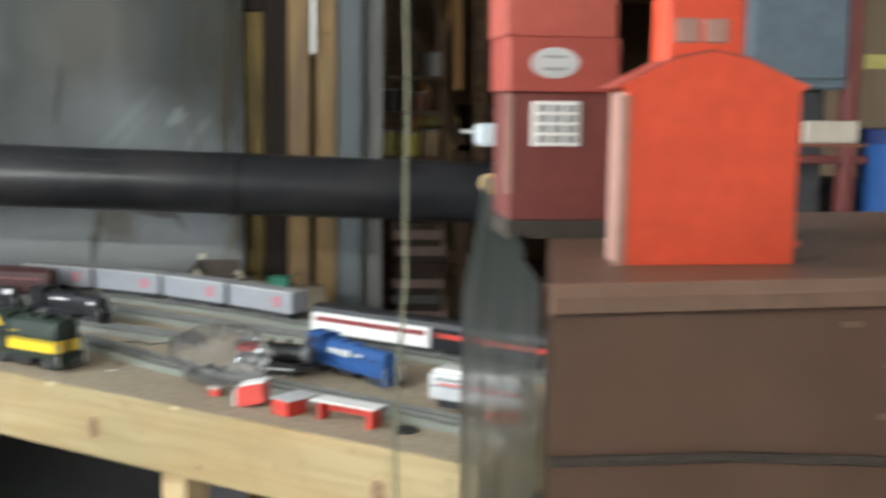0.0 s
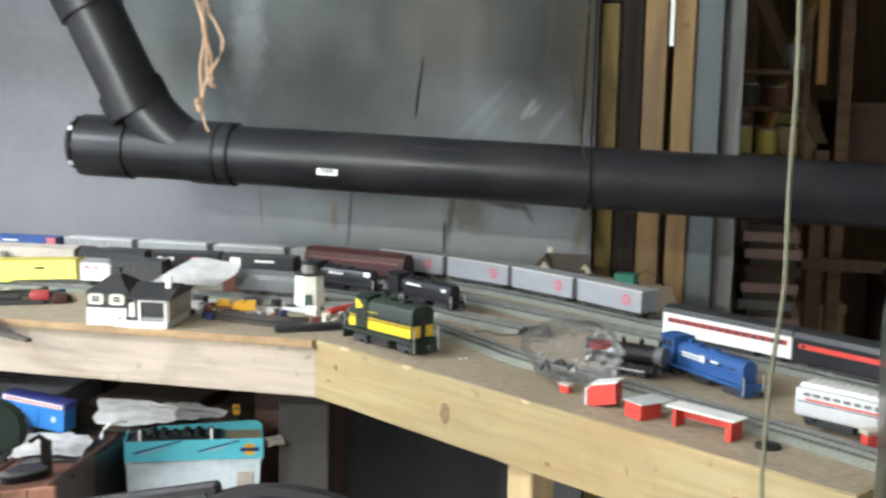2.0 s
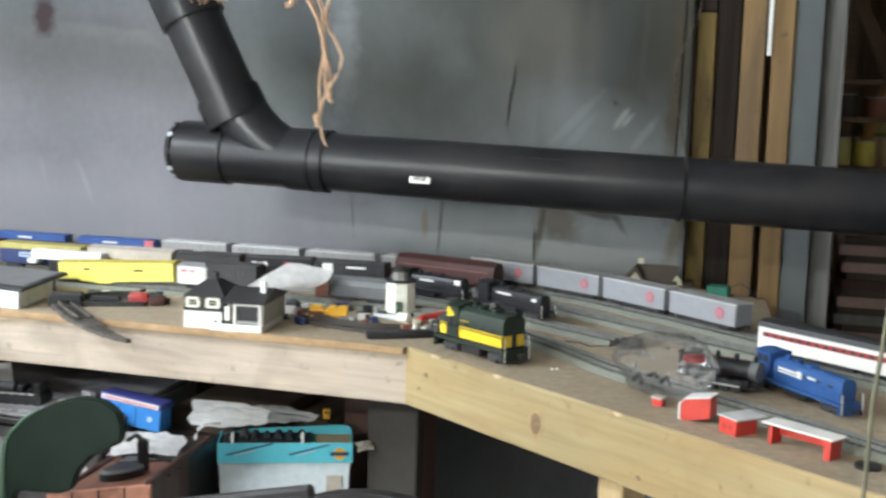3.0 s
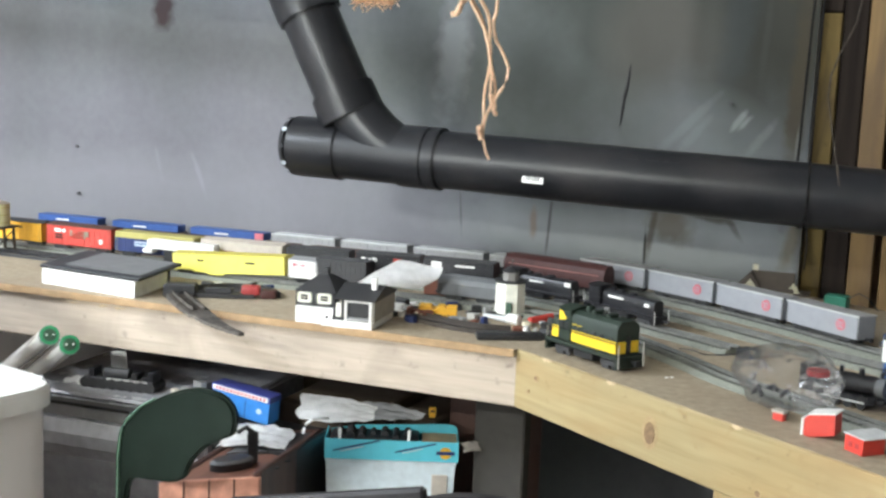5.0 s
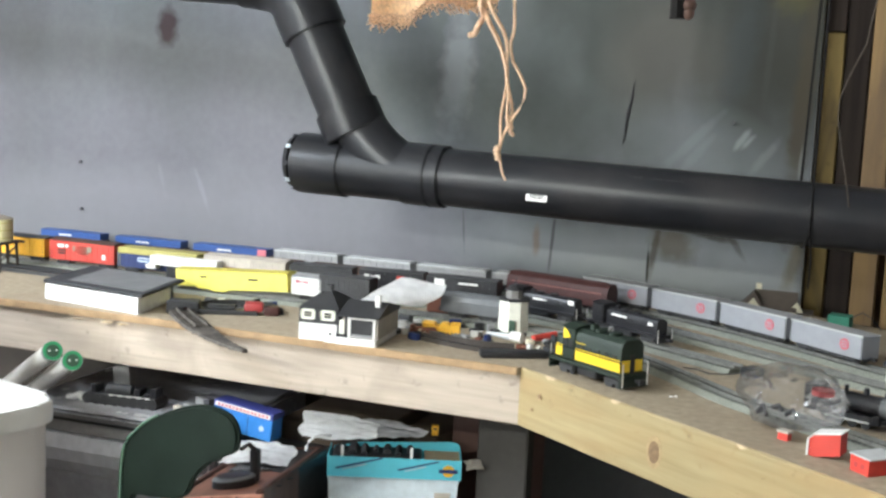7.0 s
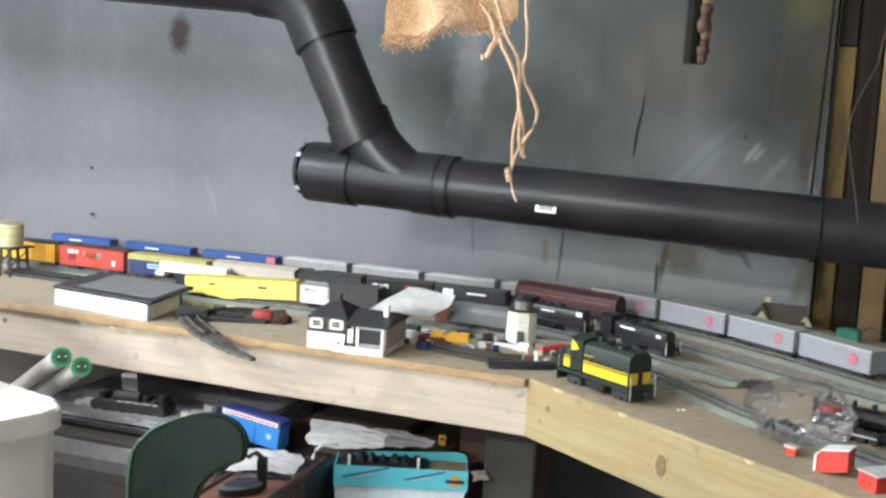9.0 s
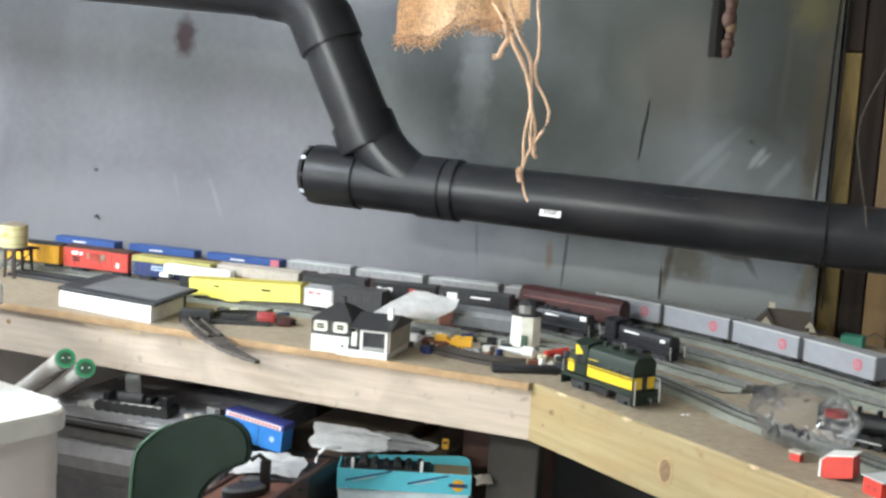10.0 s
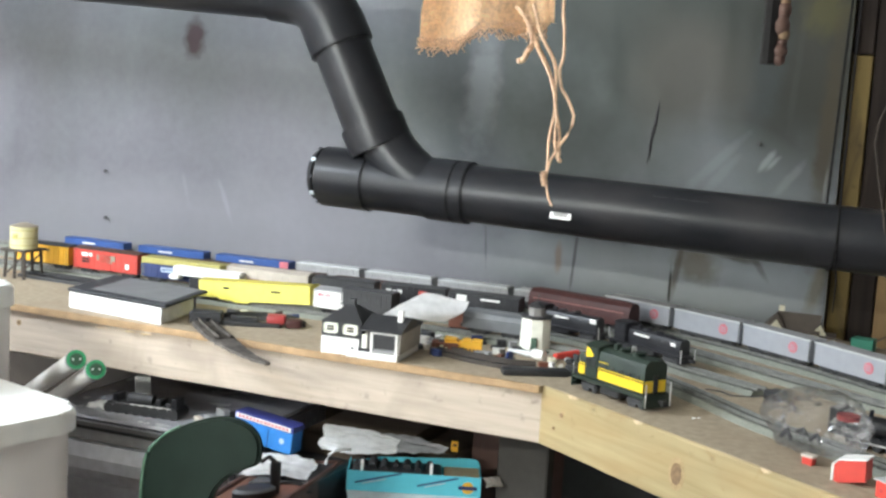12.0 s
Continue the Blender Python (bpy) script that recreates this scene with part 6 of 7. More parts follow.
# ---- hanging burlap and cords near the eye ----
bm = bmesh.new()
nx, nz = 34, 22
g = []
for i in range(nx + 1):
    col = []
    u = i / nx
    hem = 1.2578 if u < 0.30 else 1.2578 + min(1.0, (u - 0.30) / 0.20) * 0.0062
    base = hem + 0.002 * noise.noise(Vector((u * 9, 0.3, 1))) + 0.0015 * noise.noise(Vector((u * 26, 0.3, 4))) + max(0.0, u - 0.9) * 0.03
    for k in range(nz + 1):
        v = k / nz
        z = base + v * (1.50 - base)
        x = -0.3685 + 0.0485 * u + 0.004 * v * (0.5 - u)
        y = 0.40 + 0.004 * math.sin(u * 9 + v * 4) + 0.0025 * noise.noise(Vector((u * 8, v * 14, 2)))
        col.append(bm.verts.new((x, y, z)))
    g.append(col)
for i in range(nx):
    for k in range(nz):
        bm.faces.new((g[i][k], g[i + 1][k], g[i + 1][k + 1], g[i][k + 1]))
bmesh.ops.solidify(bm, geom=bm.faces[:], thickness=0.0012)
bur = thing("burlap_strip", pose(0, 0, 0), "frayed orange-tan burlap strip hanging with loose threads", "burlap")
part("cloth", bm, M["burlap"], bur, smooth=True)


def strand(pts, r=0.00075, taper=0.8):
    """A loose twisted thread through points."""
    q = Line([(a, c) for a, c in pts])
    n = 26
    out = []
    for i in range(n + 1):
        p0 = q.at(q.s[-1] * i / n)
        out.append((p0.x, 0.397 + 0.0012 * math.sin(i * 0.6 + pts[0][0] * 900), p0.y))
    return part("thread", tube(out, r, 7, taper=taper), M["burlap_thread"], bur, "loose tan thread", smooth=True)


strand([(-0.3272, 1.2656), (-0.3243, 1.2591), (-0.3199, 1.2527), (-0.3167, 1.2454), (-0.3164, 1.2379), (-0.3171, 1.2284), (-0.3173, 1.2207), (-0.318, 1.2159), (-0.3173, 1.2121), (-0.316, 1.2084), (-0.3145, 1.2062)], 0.00062, 0.6)
strand([(-0.316, 1.30), (-0.3158, 1.2733), (-0.3145, 1.266), (-0.3142, 1.2567), (-0.3156, 1.252), (-0.315, 1.2464), (-0.3126, 1.2428), (-0.3099, 1.2382), (-0.3091, 1.2355), (-0.3103, 1.2311), (-0.3139, 1.2257), (-0.3162, 1.2218), (-0.3175, 1.2178), (-0.3181, 1.2149)], 0.00062)
strand([(-0.3265, 1.2730), (-0.3251, 1.2694), (-0.3219, 1.262), (-0.318, 1.2547), (-0.3165, 1.2473), (-0.3156, 1.2379), (-0.3142, 1.2304), (-0.3136, 1.2244), (-0.3132, 1.2214)], 0.0007)
strand([(-0.3325, 1.2720), (-0.3302, 1.2702), (-0.3261, 1.2647), (-0.3228, 1.2573), (-0.3187, 1.2509), (-0.3166, 1.2435), (-0.3158, 1.236), (-0.3152, 1.23), (-0.3146, 1.2243)], 0.0006)
strand([(-0.3285, 1.2690), (-0.3268, 1.2656), (-0.3259, 1.2619), (-0.3268, 1.2572), (-0.3287, 1.2547), (-0.3307, 1.254)], 0.0009, 1.15)
strand([(-0.3185, 1.2168), (-0.3182, 1.2150), (-0.3178, 1.2132)], 0.00105)
strand([(-0.3150, 1.2275), (-0.3138, 1.2232), (-0.3134, 1.2212)], 0.00085)
for i in range(48):
    x = -0.3675 + 0.00098 * i
    u = i / 47
    z = 1.2575 if u < 0.30 else 1.2575 + min(1.0, (u - 0.30) / 0.20) * 0.0062
    strand([(x, z + 0.003), (x + rng.uniform(-0.0004, 0.0004), z), (x + rng.uniform(-0.0008, 0.0008), z - 0.0022 + rng.uniform(-0.0012, 0.0016))], 0.0003)
part("hanging_cord", tube([(-0.342, 0.40, 1.50), (-0.342, 0.40, 2.352)], 0.0015, 8), M["burlap_thread"], bur)

t = thing("dangling_cord", pose(0, 0, 0), "dark cord end with a brown frayed knot hanging close by", "cord")
part("cord", tube([(-0.2208, 0.187, 2.352), (-0.2205, 0.187, 1.30), (-0.2205, 0.187, 1.2445)], 0.00115, 8), M["wire"], t, smooth=True)
krng = random.Random(3)
for i in range(9):
    bm = bmesh.new()
    r = krng.uniform(0.0007, 0.0012)
    bmesh.ops.create_icosphere(bm, subdivisions=2, radius=r, matrix=Matrix.Translation((-0.2192 + krng.uniform(-0.0003, 0.0004), 0.1868, 1.2452 + 0.0011 * i)) @ Matrix.Diagonal((1, 1, krng.uniform(0.9, 1.5), 1)))
    part("knot", bm, M["knot" if i in (3, 7) else "rust_dark"], t, smooth=True)
t = thing("hanging_thread", pose(0, 0, 0), "thin grey-brown bowed thread hanging from the ceiling", "thread")
pts = [(-0.205, 0.70, 2.352), (-0.200, 0.70, 1.60), (-0.206, 0.70, 1.34), (-0.2155, 0.70, 1.272), (-0.2226, 0.70, 1.2555), (-0.2263, 0.70, 1.244), (-0.2270, 0.70, 1.2325), (-0.2240, 0.70, 1.2165), (-0.2202, 0.70, 1.200), (-0.2170, 0.70, 1.1835)]
part("strand", tube(pts, 0.0005, 8), M["old_thread"], t, smooth=True)
t = thing("twine", pose(0, 0, 0), "long grey-green twine hanging from the ceiling", "twine")
pts = [(-0.088 + 0.004 * math.sin(i * 0.9) + 0.002 * math.sin(i * 2.3), 0.93, 2.352 - 0.075 * i) for i in range(26)]
part("strand", tube(pts, 0.0017, 8), M["twine"], t, smooth=True)


# ---- under the bench ----
t = thing("storage_table", pose(0, 0, 0), "low dark wooden table loaded with clutter under the bench", "table")
part("tabletop", box(-1.85, 0.94, 0.475, -0.58, 1.88, 0.50, 0.003), M["dark_wood"], t)
for x in (-1.80, -0.63):
    for y in (0.99, 1.83):
        part("leg", box(x - 0.02, y - 0.02, 0, x + 0.02, y + 0.02, 0.475, 0.003), M["dark_wood"], t)

# clear tub with the turquoise tray on it
TA = 22.5
t = thing("plastic_tub", pose(-0.894, 1.408, 0.50, 0, 0, TA), "milky translucent plastic tub with a rim", "tub")
prof = [(0.010, 0), (0.002, 0.202), (0.000, 0.2085), (0.184, 0.2085), (0.182, 0.202), (0.174, 0)]
part("body", prism(prof, 0.003, 0.20), M["tub_blue"], t)
part("end_strip", box(0.150, 0.0005, 0.05, 0.172, 0.0028, 0.19, 0.0005), M["beige"], t)
t = thing("locomotive_box", pose(-0.894, 1.408, 0.709, 0, 0, TA), "open turquoise card model train tray with dark parts inside", "box")
part("front", box(0, 0, 0, 0.186, 0.0012, 0.0285), M["teal"], t)
part("base", box(0, 0.0012, 0, 0.186, 0.062, 0.0014), M["teal"], t)
part("back", prism([(0.004, 0), (0.004, 0.024), (0.045, 0.031), (0.170, 0.036), (0.180, 0.0345), (0.185, 0.030), (0.186, 0.022), (0.186, 0)], 0.062, 0.0634), M["teal"], t)
part("end", box(0.1846, 0.0012, 0, 0.186, 0.062, 0.0265), M["teal"], t)
part("end", box(0, 0.0012, 0, 0.0014, 0.062, 0.0285), M["teal"], t)
part("end_flap", box(0.134, 0.004, 0.0215, 0.184, 0.060, 0.0230), M["kraft_light"], t, "buff inner flap")
for x0, w in ((0.012, 0.066), (0.098, 0.058)):
    bar = part("printed_picture", box(0, -0.0007, -0.0011, w, 0.0001, 0.0011), M["navy"], t)
    bar.matrix_local = pose(x0, 0, 0.012, 0, -14, 0)
    bar = part("printed_picture", box(0, -0.0009, -0.0004, w * 0.5, 0, 0.0006), M["pale_grey"], t)
    bar.matrix_local = pose(x0 + 0.01, 0, 0.011, 0, -14, 0)
lg = part("emblem", cyl((0.168, -0.0006, 0.013), (0.168, 0.0002, 0.013), 0.0085, 20), M["orange_yellow"], t, "orange round emblem")
part("emblem_bar", box(0.155, -0.0012, 0.0105, 0.181, -0.0005, 0.0155), M["navy"], lg)
rng = random.Random(9)
t = thing("model_chassis", pose(-0.894, 1.408, 0.7107, 0, 0, TA), "black model engine chassis lying in the tray", "model part")
part("frame", box(0.006, 0.006, 0.0, 0.131, 0.056, 0.026, 0.003), M["black_car"], t)
for i in range(7):
    x = 0.018 + i * 0.016
    part("gear", cyl((x, 0.012 + rng.uniform(0, 0.02), 0.027), (x, 0.050, 0.027), rng.uniform(0.003, 0.007), 12), M["charcoal"], t)
for x in (0.018, 0.114):
    part("post", box(x, 0.006, 0.022, x + 0.004, 0.010, 0.040), M["white"], t)


def crumple(name, cx, cy, cz, sx, sy, sz, yaw, m, label, cat, seed, tilt=0.0, taper=0.0):
    """A crumpled film or paper sheet; taper draws its far ends in."""
    bm = bmesh.new()
    n = 26
    g = []
    for i in range(n + 1):
        r = []
        for j in range(n + 1):
            u, v = i / n - 0.5, j / n - 0.5
            q = Vector((u * 4, v * 4, seed))
            edge = 1 + 0.16 * noise.noise(Vector((u * 3, v * 3, seed + 9)))
            z = sz * (0.5 * noise.noise(q) + 0.35 * abs(noise.noise(q * 1.7)) + 0.06 * noise.noise(q * 5)) - sz * 1.1 * (u * u + v * v)
            slim = 1 - taper * max(0.0, u + 0.2) ** 2 * 1.9 - taper * 0.25 * noise.noise(Vector((u * 9, seed, 4)))
            r.append(bm.verts.new((u * sx * edge, v * sy * edge * slim, z)))
        g.append(r)
    for i in range(n):
        for j in range(n):
            bm.faces.new((g[i][j], g[i + 1][j], g[i + 1][j + 1], g[i][j + 1]))
    bmesh.ops.solidify(bm, geom=bm.faces[:], thickness=0.0008)
    ob = tagged(obj(name, bm, m, smooth=True), label, cat)
    ob.matrix_world = pose(cx, cy, cz, tilt, 0, yaw)
    return ob


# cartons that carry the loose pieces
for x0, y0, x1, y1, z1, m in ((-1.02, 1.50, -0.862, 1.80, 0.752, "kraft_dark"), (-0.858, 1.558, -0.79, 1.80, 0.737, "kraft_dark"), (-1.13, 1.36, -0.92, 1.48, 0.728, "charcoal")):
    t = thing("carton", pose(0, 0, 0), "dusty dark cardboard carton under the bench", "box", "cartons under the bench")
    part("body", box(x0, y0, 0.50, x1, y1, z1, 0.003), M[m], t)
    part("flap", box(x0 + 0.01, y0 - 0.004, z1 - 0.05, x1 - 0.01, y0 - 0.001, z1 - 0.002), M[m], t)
# added cartons: their dark colour stands in for shade under the bench
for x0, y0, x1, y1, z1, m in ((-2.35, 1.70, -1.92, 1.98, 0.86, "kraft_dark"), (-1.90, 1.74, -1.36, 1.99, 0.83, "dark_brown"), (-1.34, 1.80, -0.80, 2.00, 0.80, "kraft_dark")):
    t = thing("carton", pose(0, 0, 0), "brown carton added as a dark backing under the bench", "box", "cartons under the bench")
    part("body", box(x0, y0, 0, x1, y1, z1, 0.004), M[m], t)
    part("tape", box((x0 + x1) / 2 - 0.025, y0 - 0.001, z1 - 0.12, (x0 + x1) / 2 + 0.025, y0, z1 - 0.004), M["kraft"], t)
bag = crumple("plastic_bag", -0.908, 1.468, 0.762, 0.112, 0.040, 0.006, 10, M["paper"], "crumpled white plastic bag on the cartons", "bag", 3.0, 50, 0.55)
strap = part("strap", tube([(-0.9262, 1.405, 0.7404), (-0.9250, 1.405, 0.747), (-0.9222, 1.406, 0.7540), (-0.9166, 1.410, 0.7600), (-0.910, 1.424, 0.7600), (-0.906, 1.440, 0.7560)], 0.0022, 8), M["paper"], bag, "curled white plastic strap", smooth=True)
strap.matrix_local = bag.matrix_world.inverted()
crumple("plastic_bag", -0.832, 1.490, 0.764, 0.095, 0.030, 0.006, 8, M["film_clear"], "limp clear plastic wrapper", "bag", 6.0, 34, 0.8)
crumple("paper_sheet", -0.985, 1.380, 0.737, 0.095, 0.075, 0.010, 20, M["paper"], "rumpled white paper sheet", "paper", 15.0, 6)
t = thing("yellow_model_engine", pose(-0.803, 1.578, 0.737, 0, 0, 20) @ Matrix.Scale(0.42, 4), "small yellow model engine end among the clutter", "model part")
part("body", box(-0.012, -0.01, 0, 0.012, 0.012, 0.036, 0.002), M["orange_yellow"], t)
part("window", box(-0.007, -0.0108, 0.02, 0.007, -0.0098, 0.029), M["rust_dark"], t)
t = thing("carton", pose(-0.738, 1.60, 0.50, 0, 0, -8), "rust-brown box standing in the shadow", "box", "cartons under the bench")
part("body", box(-0.05, 0, 0, 0.06, 0.1, 0.315, 0.003), M["rust_dark"], t)
crumple("paper_sheet", -0.708, 1.490, 0.733, 0.024, 0.018, 0.005, 40, M["beige"], "torn beige paper corner", "paper", 21.0, 30)

# blue boxcar
t = thing("model_boxcar", pose(-1.036, 1.434, 0.741, 0, 5.5, -2) @ Matrix.Scale(0.92, 4), "bright blue model boxcar with a purple-blue roof band", "model train car")
part("body", box(-0.058, -0.016, 0.002, 0.050, 0.016, 0.036, 0.001), M["blue_bright"], t)
part("roof_band", box(-0.058, -0.0166, 0.036, 0.051, 0.017, 0.0462, 0.001), M["purple_blue"], t, "purple-blue upper band")
part("lettering_strip", box(-0.055, -0.0174, 0.0375, 0.046, -0.0166, 0.0445), M["white"], t, "white strip with red lettering")
for i in range(14):
    part("lettering_bar", box(-0.050 + 0.0068 * i, -0.0180, 0.0388, -0.0455 + 0.0068 * i, -0.0174, 0.0432), M["pink_red"], t)
for x in (-0.024, 0.006):
    part("seam", box(x, -0.0165, 0.003, x + 0.001, -0.0158, 0.033), M["navy"], t)
part("emblem", cyl((0.032, -0.0158, 0.020), (0.032, -0.0166, 0.020), 0.0045, 16), M["pale_blue"], t)
for x in (-0.035, 0.035):
    part("bogie", box(x - 0.012, -0.012, -0.006, x + 0.012, 0.012, 0.002, 0.001), M["black"], t)

# wooden cased instrument
# placed and scaled about the eye to fit the camera's view
t = thing("wooden_case", pose(-1.010, 1.190, 0.441, 0, 0, 5) @ Matrix.Scale(1.08, 4), "old reddish wooden case with copper front and dial", "case")
W0, D0 = 0.098, 0.188


def raked(name, bm, material, parent, label=""):
    """A part of the case, sheared in plan to fit the camera's view."""
    for v in bm.verts:
        v.co.y += v.co.x * 0.62
    return part(name, bm, material, parent, label)

raked("side_panel", box(W0 - 0.008, 0, 0.055, W0, D0, 0.268, 0.002), M["dark_red_wood"], t)
raked("side_panel", box(0, 0, 0.055, 0.008, D0, 0.262, 0.002), M["dark_red_wood"], t)
raked("back_panel", box(0, D0 - 0.008, 0.055, W0, D0, 0.268, 0.002), M["dark_red_wood"], t)
cp = raked("front_panel", box(0, -0.004, 0.055, W0, 0.004, 0.262, 0.001), M["copper"], t, "dull copper front")
for i in range(1, 4):
    raked("seam", box(W0 * i / 4 - 0.0006, -0.0048, 0.055, W0 * i / 4 + 0.0006, -0.0038, 0.262), M["dark_red_wood"], cp)
raked("top_panel", box(0.008, 0.004, 0.252, W0 - 0.008, D0 - 0.008, 0.259, 0.001), M["red_wood"], t)
raked("glass_plate", box(0.022, 0.105, 0.259, 0.095, 0.165, 0.263, 0.001), M["film_dark_solid"], t, "grey rectangular window")
for x, y in ((0.085, 0.05), (0.098, 0.042), (0.10, 0.07)):
    raked("hole_ring", cyl((x, y, 0.2588), (x, y, 0.2602), 0.0035, 12), M["black"], t)
d = raked("dial", cyl((0.048, 0.055, 0.259), (0.048, 0.055, 0.268), 0.021, 28), M["charcoal"], t, "dark round dial")
raked("dial_rim", cyl((0.048, 0.055, 0.268), (0.048, 0.055, 0.271), 0.021, 28, 0.018), M["mid_grey_car"], d)
raked("dial_face", cyl((0.048, 0.055, 0.271), (0.048, 0.055, 0.2716), 0.0165, 28), M["black"], d)
raked("lever", box(0.060, 0.062, 0.259, 0.070, 0.070, 0.30, 0.002), M["black"], t)
raked("lever_hook", tube([(0.065, 0.066, 0.298), (0.058, 0.066, 0.306), (0.050, 0.066, 0.300)], 0.003, 8), M["black"], t)

# dark green rounded chair back
outline = Line([(0.0, 0.055), (0.0, 0.16), (0.001, 0.305), (0.021, 0.346), (0.056, 0.370), (0.097, 0.385), (0.128, 0.384), (0.146, 0.374), (0.152, 0.358), (0.149, 0.340), (0.134, 0.331), (0.113, 0.318), (0.097, 0.300), (0.088, 0.281), (0.070, 0.272), (0.040, 0.270), (0.014, 0.262), (0.009, 0.20), (0.009, 0.055)])
prof = [(q.x, q.y) for q in outline.p[::4]]
# scaled about the eye like the wooden case, to fit the view
t = thing("chair_back", pose(-1.055, 1.177, 0.441, 0, 0, 1) @ Matrix.Scale(1.08, 4), "dark green rounded plastic chair back with pale worn rim", "chair")
bm = prism(prof, -0.010, 0.0)
bmesh.ops.bevel(bm, geom=[e for e in bm.edges if any(len(f_.verts) > 6 for f_ in e.link_faces)], offset=0.003, segments=2, affect="EDGES")
part("shell", bm, M["green"], t)
rim = [(q.x - 0.001, -0.009, q.y) for q in outline.p[8:24 * 4:4]]
part("rim", tube(rim, 0.0030, 8, taper=0.5), M["green_rim"], t, "pale worn green rim", smooth=True)

# fluorescent tubes
for (x0, y0, z0), (x1, y1, z1) in (((-1.223, 1.240, 0.876), (-1.70, 1.66, 0.665)), ((-1.190, 1.240, 0.867), (-1.62, 1.64, 0.672))):
    a, c = Vector((x0, y0, z0)), Vector((x1, y1, z1))
    d = (c - a).normalized()
    t = thing("fluorescent_tube", pose(0, 0, 0), "white fluorescent tube with a green end cap", "lamp tube", "spare fluorescent tubes")
    part("glass", cyl(a + d * 0.009, c, 0.0125, 28), M["white"], t, smooth=False)
    cp = part("end_cap", cyl(a + d * 0.001, a + d * 0.010, 0.0128, 28), M["cap_green"], t, "bright green end cap")
    part("cap_rim", cyl(a + d * 0.0015, a + d * 0.012, 0.0134, 28), M["mid_grey"], cp, "dull metal rim")
    part("cap_centre", cyl(a, a + d * 0.002, 0.0085, 24), M["door_green"], cp)
    u = d.cross(Vector((0, 0, 1))).normalized()
    for s2 in (-0.0045, 0.0045):
        part("pin", cyl(a + u * s2 - d * 0.006, a + u * s2, 0.0012, 8), M["pale_metal"], cp)
t = thing("carton", pose(-1.60, 1.52, 0.50, 0, 0, 0), "long carton holding the spare tubes", "box", "cartons under the bench")
part("body", box(-0.16, 0, 0, 0.20, 0.16, 0.16, 0.003), M["kraft_dark"], t)

# grey printer-like machine with parts on it
t = thing("printer", pose(-1.38, 1.325, 0.50, 0, 0, 3), "dusty grey and black printer with a curved front", "printer")
prof = [(0.004, 0.0), (-0.004, 0.10), (-0.006, 0.19), (0.004, 0.250), (0.012, 0.258), (0.30, 0.258), (0.30, 0.0)]
part("body", xprism(prof, 0, 0.34), M["printer_grey"], t)
part("front_cover", xprism([(-0.006, 0.178), (-0.020, 0.198), (-0.022, 0.216), (-0.012, 0.234), (-0.002, 0.236), (-0.002, 0.178)], 0.004, 0.336), M["silver"], t, "silver-grey curved cover")
part("front_band", xprism([(-0.010, 0.238), (-0.010, 0.254), (-0.002, 0.257), (0.002, 0.238)], 0.004, 0.336), M["mid_grey"], t, "grey front band")
part("slot", box(0.006, -0.013, 0.2545, 0.334, 0.004, 0.259), M["black"], t)
part("lid", box(0.004, 0.012, 0.259, 0.336, 0.28, 0.265, 0.003), M["printer_grey"], t)
part("button_panel", box(0.24, -0.0125, 0.240, 0.30, -0.0098, 0.253), M["mid_grey"], t, "pale button panel")
t = thing("model_chassis", pose(-1.225, 1.402, 0.765, 0, 0, 8), "black model engine chassis on the printer", "model part")
part("frame", box(-0.06, -0.016, 0, 0.05, 0.016, 0.016, 0.002), M["black_car"], t)
for i in range(8):
    x = -0.055 + i * 0.015
    part("wheel", cyl((x, -0.018, 0.008), (x, 0.018, 0.008), 0.008, 14), M["charcoal"], t)
part("motor", cyl((-0.03, 0, 0.020), (0.01, 0, 0.020), 0.009, 16), M["dark"], t)
for x, h in ((-0.052, 0.028), (0.018, 0.026), (0.034, 0.022), (0.044, 0.030)):
    part("gear_tower", box(x, -0.012, 0.014, x + 0.009, 0.012, h, 0.001), M["black_car"], t)
part("contact_strip", box(-0.02, -0.0165, 0.0145, 0.045, -0.0150, 0.0165), M["pale_metal"], t, "bright contact strip")
t = thing("card_label", pose(-1.257, 1.435, 0.765, 72, -14, 10), "upright pale grey card", "card")
part("card", box(-0.013, 0, 0, 0.013, 0.046, 0.001), M["pale_grey"], t)
crumple("paper_sheet", -1.300, 1.398, 0.770, 0.05, 0.03, 0.012, 10, M["paper"], "small white crumpled paper", "paper", 31.0)
for i in range(10):
    t = thing("model_part", pose(-1.125 + rng.uniform(-0.02, 0.06), 1.40 + rng.uniform(-0.03, 0.08), 0.764, 0, 0, rng.uniform(0, 180)), "small loose plastic and metal model part", "model part", "loose model parts")
    part("piece", box(-0.012, -0.005, 0, 0.012, 0.005, rng.uniform(0.004, 0.014), 0.001), M[rng.choice(["mid_grey", "charcoal", "beige", "pale_grey"])], t)

# white appliances at the near end
t = thing("white_bin", pose(-1.105, 1.128, 0.0, 0, 0, -14), "white plastic bin with a flat rounded lid", "bin")
part("body", slab(-0.40, -0.42, 0, -0.008, -0.008, 0.835, 0.035), M["bin_body"], t)
part("lid", slab(-0.41, -0.43, 0.826, 0, 0, 0.852, 0.042, 0.009), M["white"], t)
t = thing("white_bucket", pose(-1.325, 1.25, 0.0, 0, 0, 0), "tall white lidded plastic tub", "tub")
part("body", slab(-0.26, -0.22, 0, -0.004, -0.002, 0.936, 0.03), M["bin_body"], t)
part("lid", slab(-0.265, -0.225, 0.937, 0.0, 0.003, 0.967, 0.034, 0.009), M["white"], t)

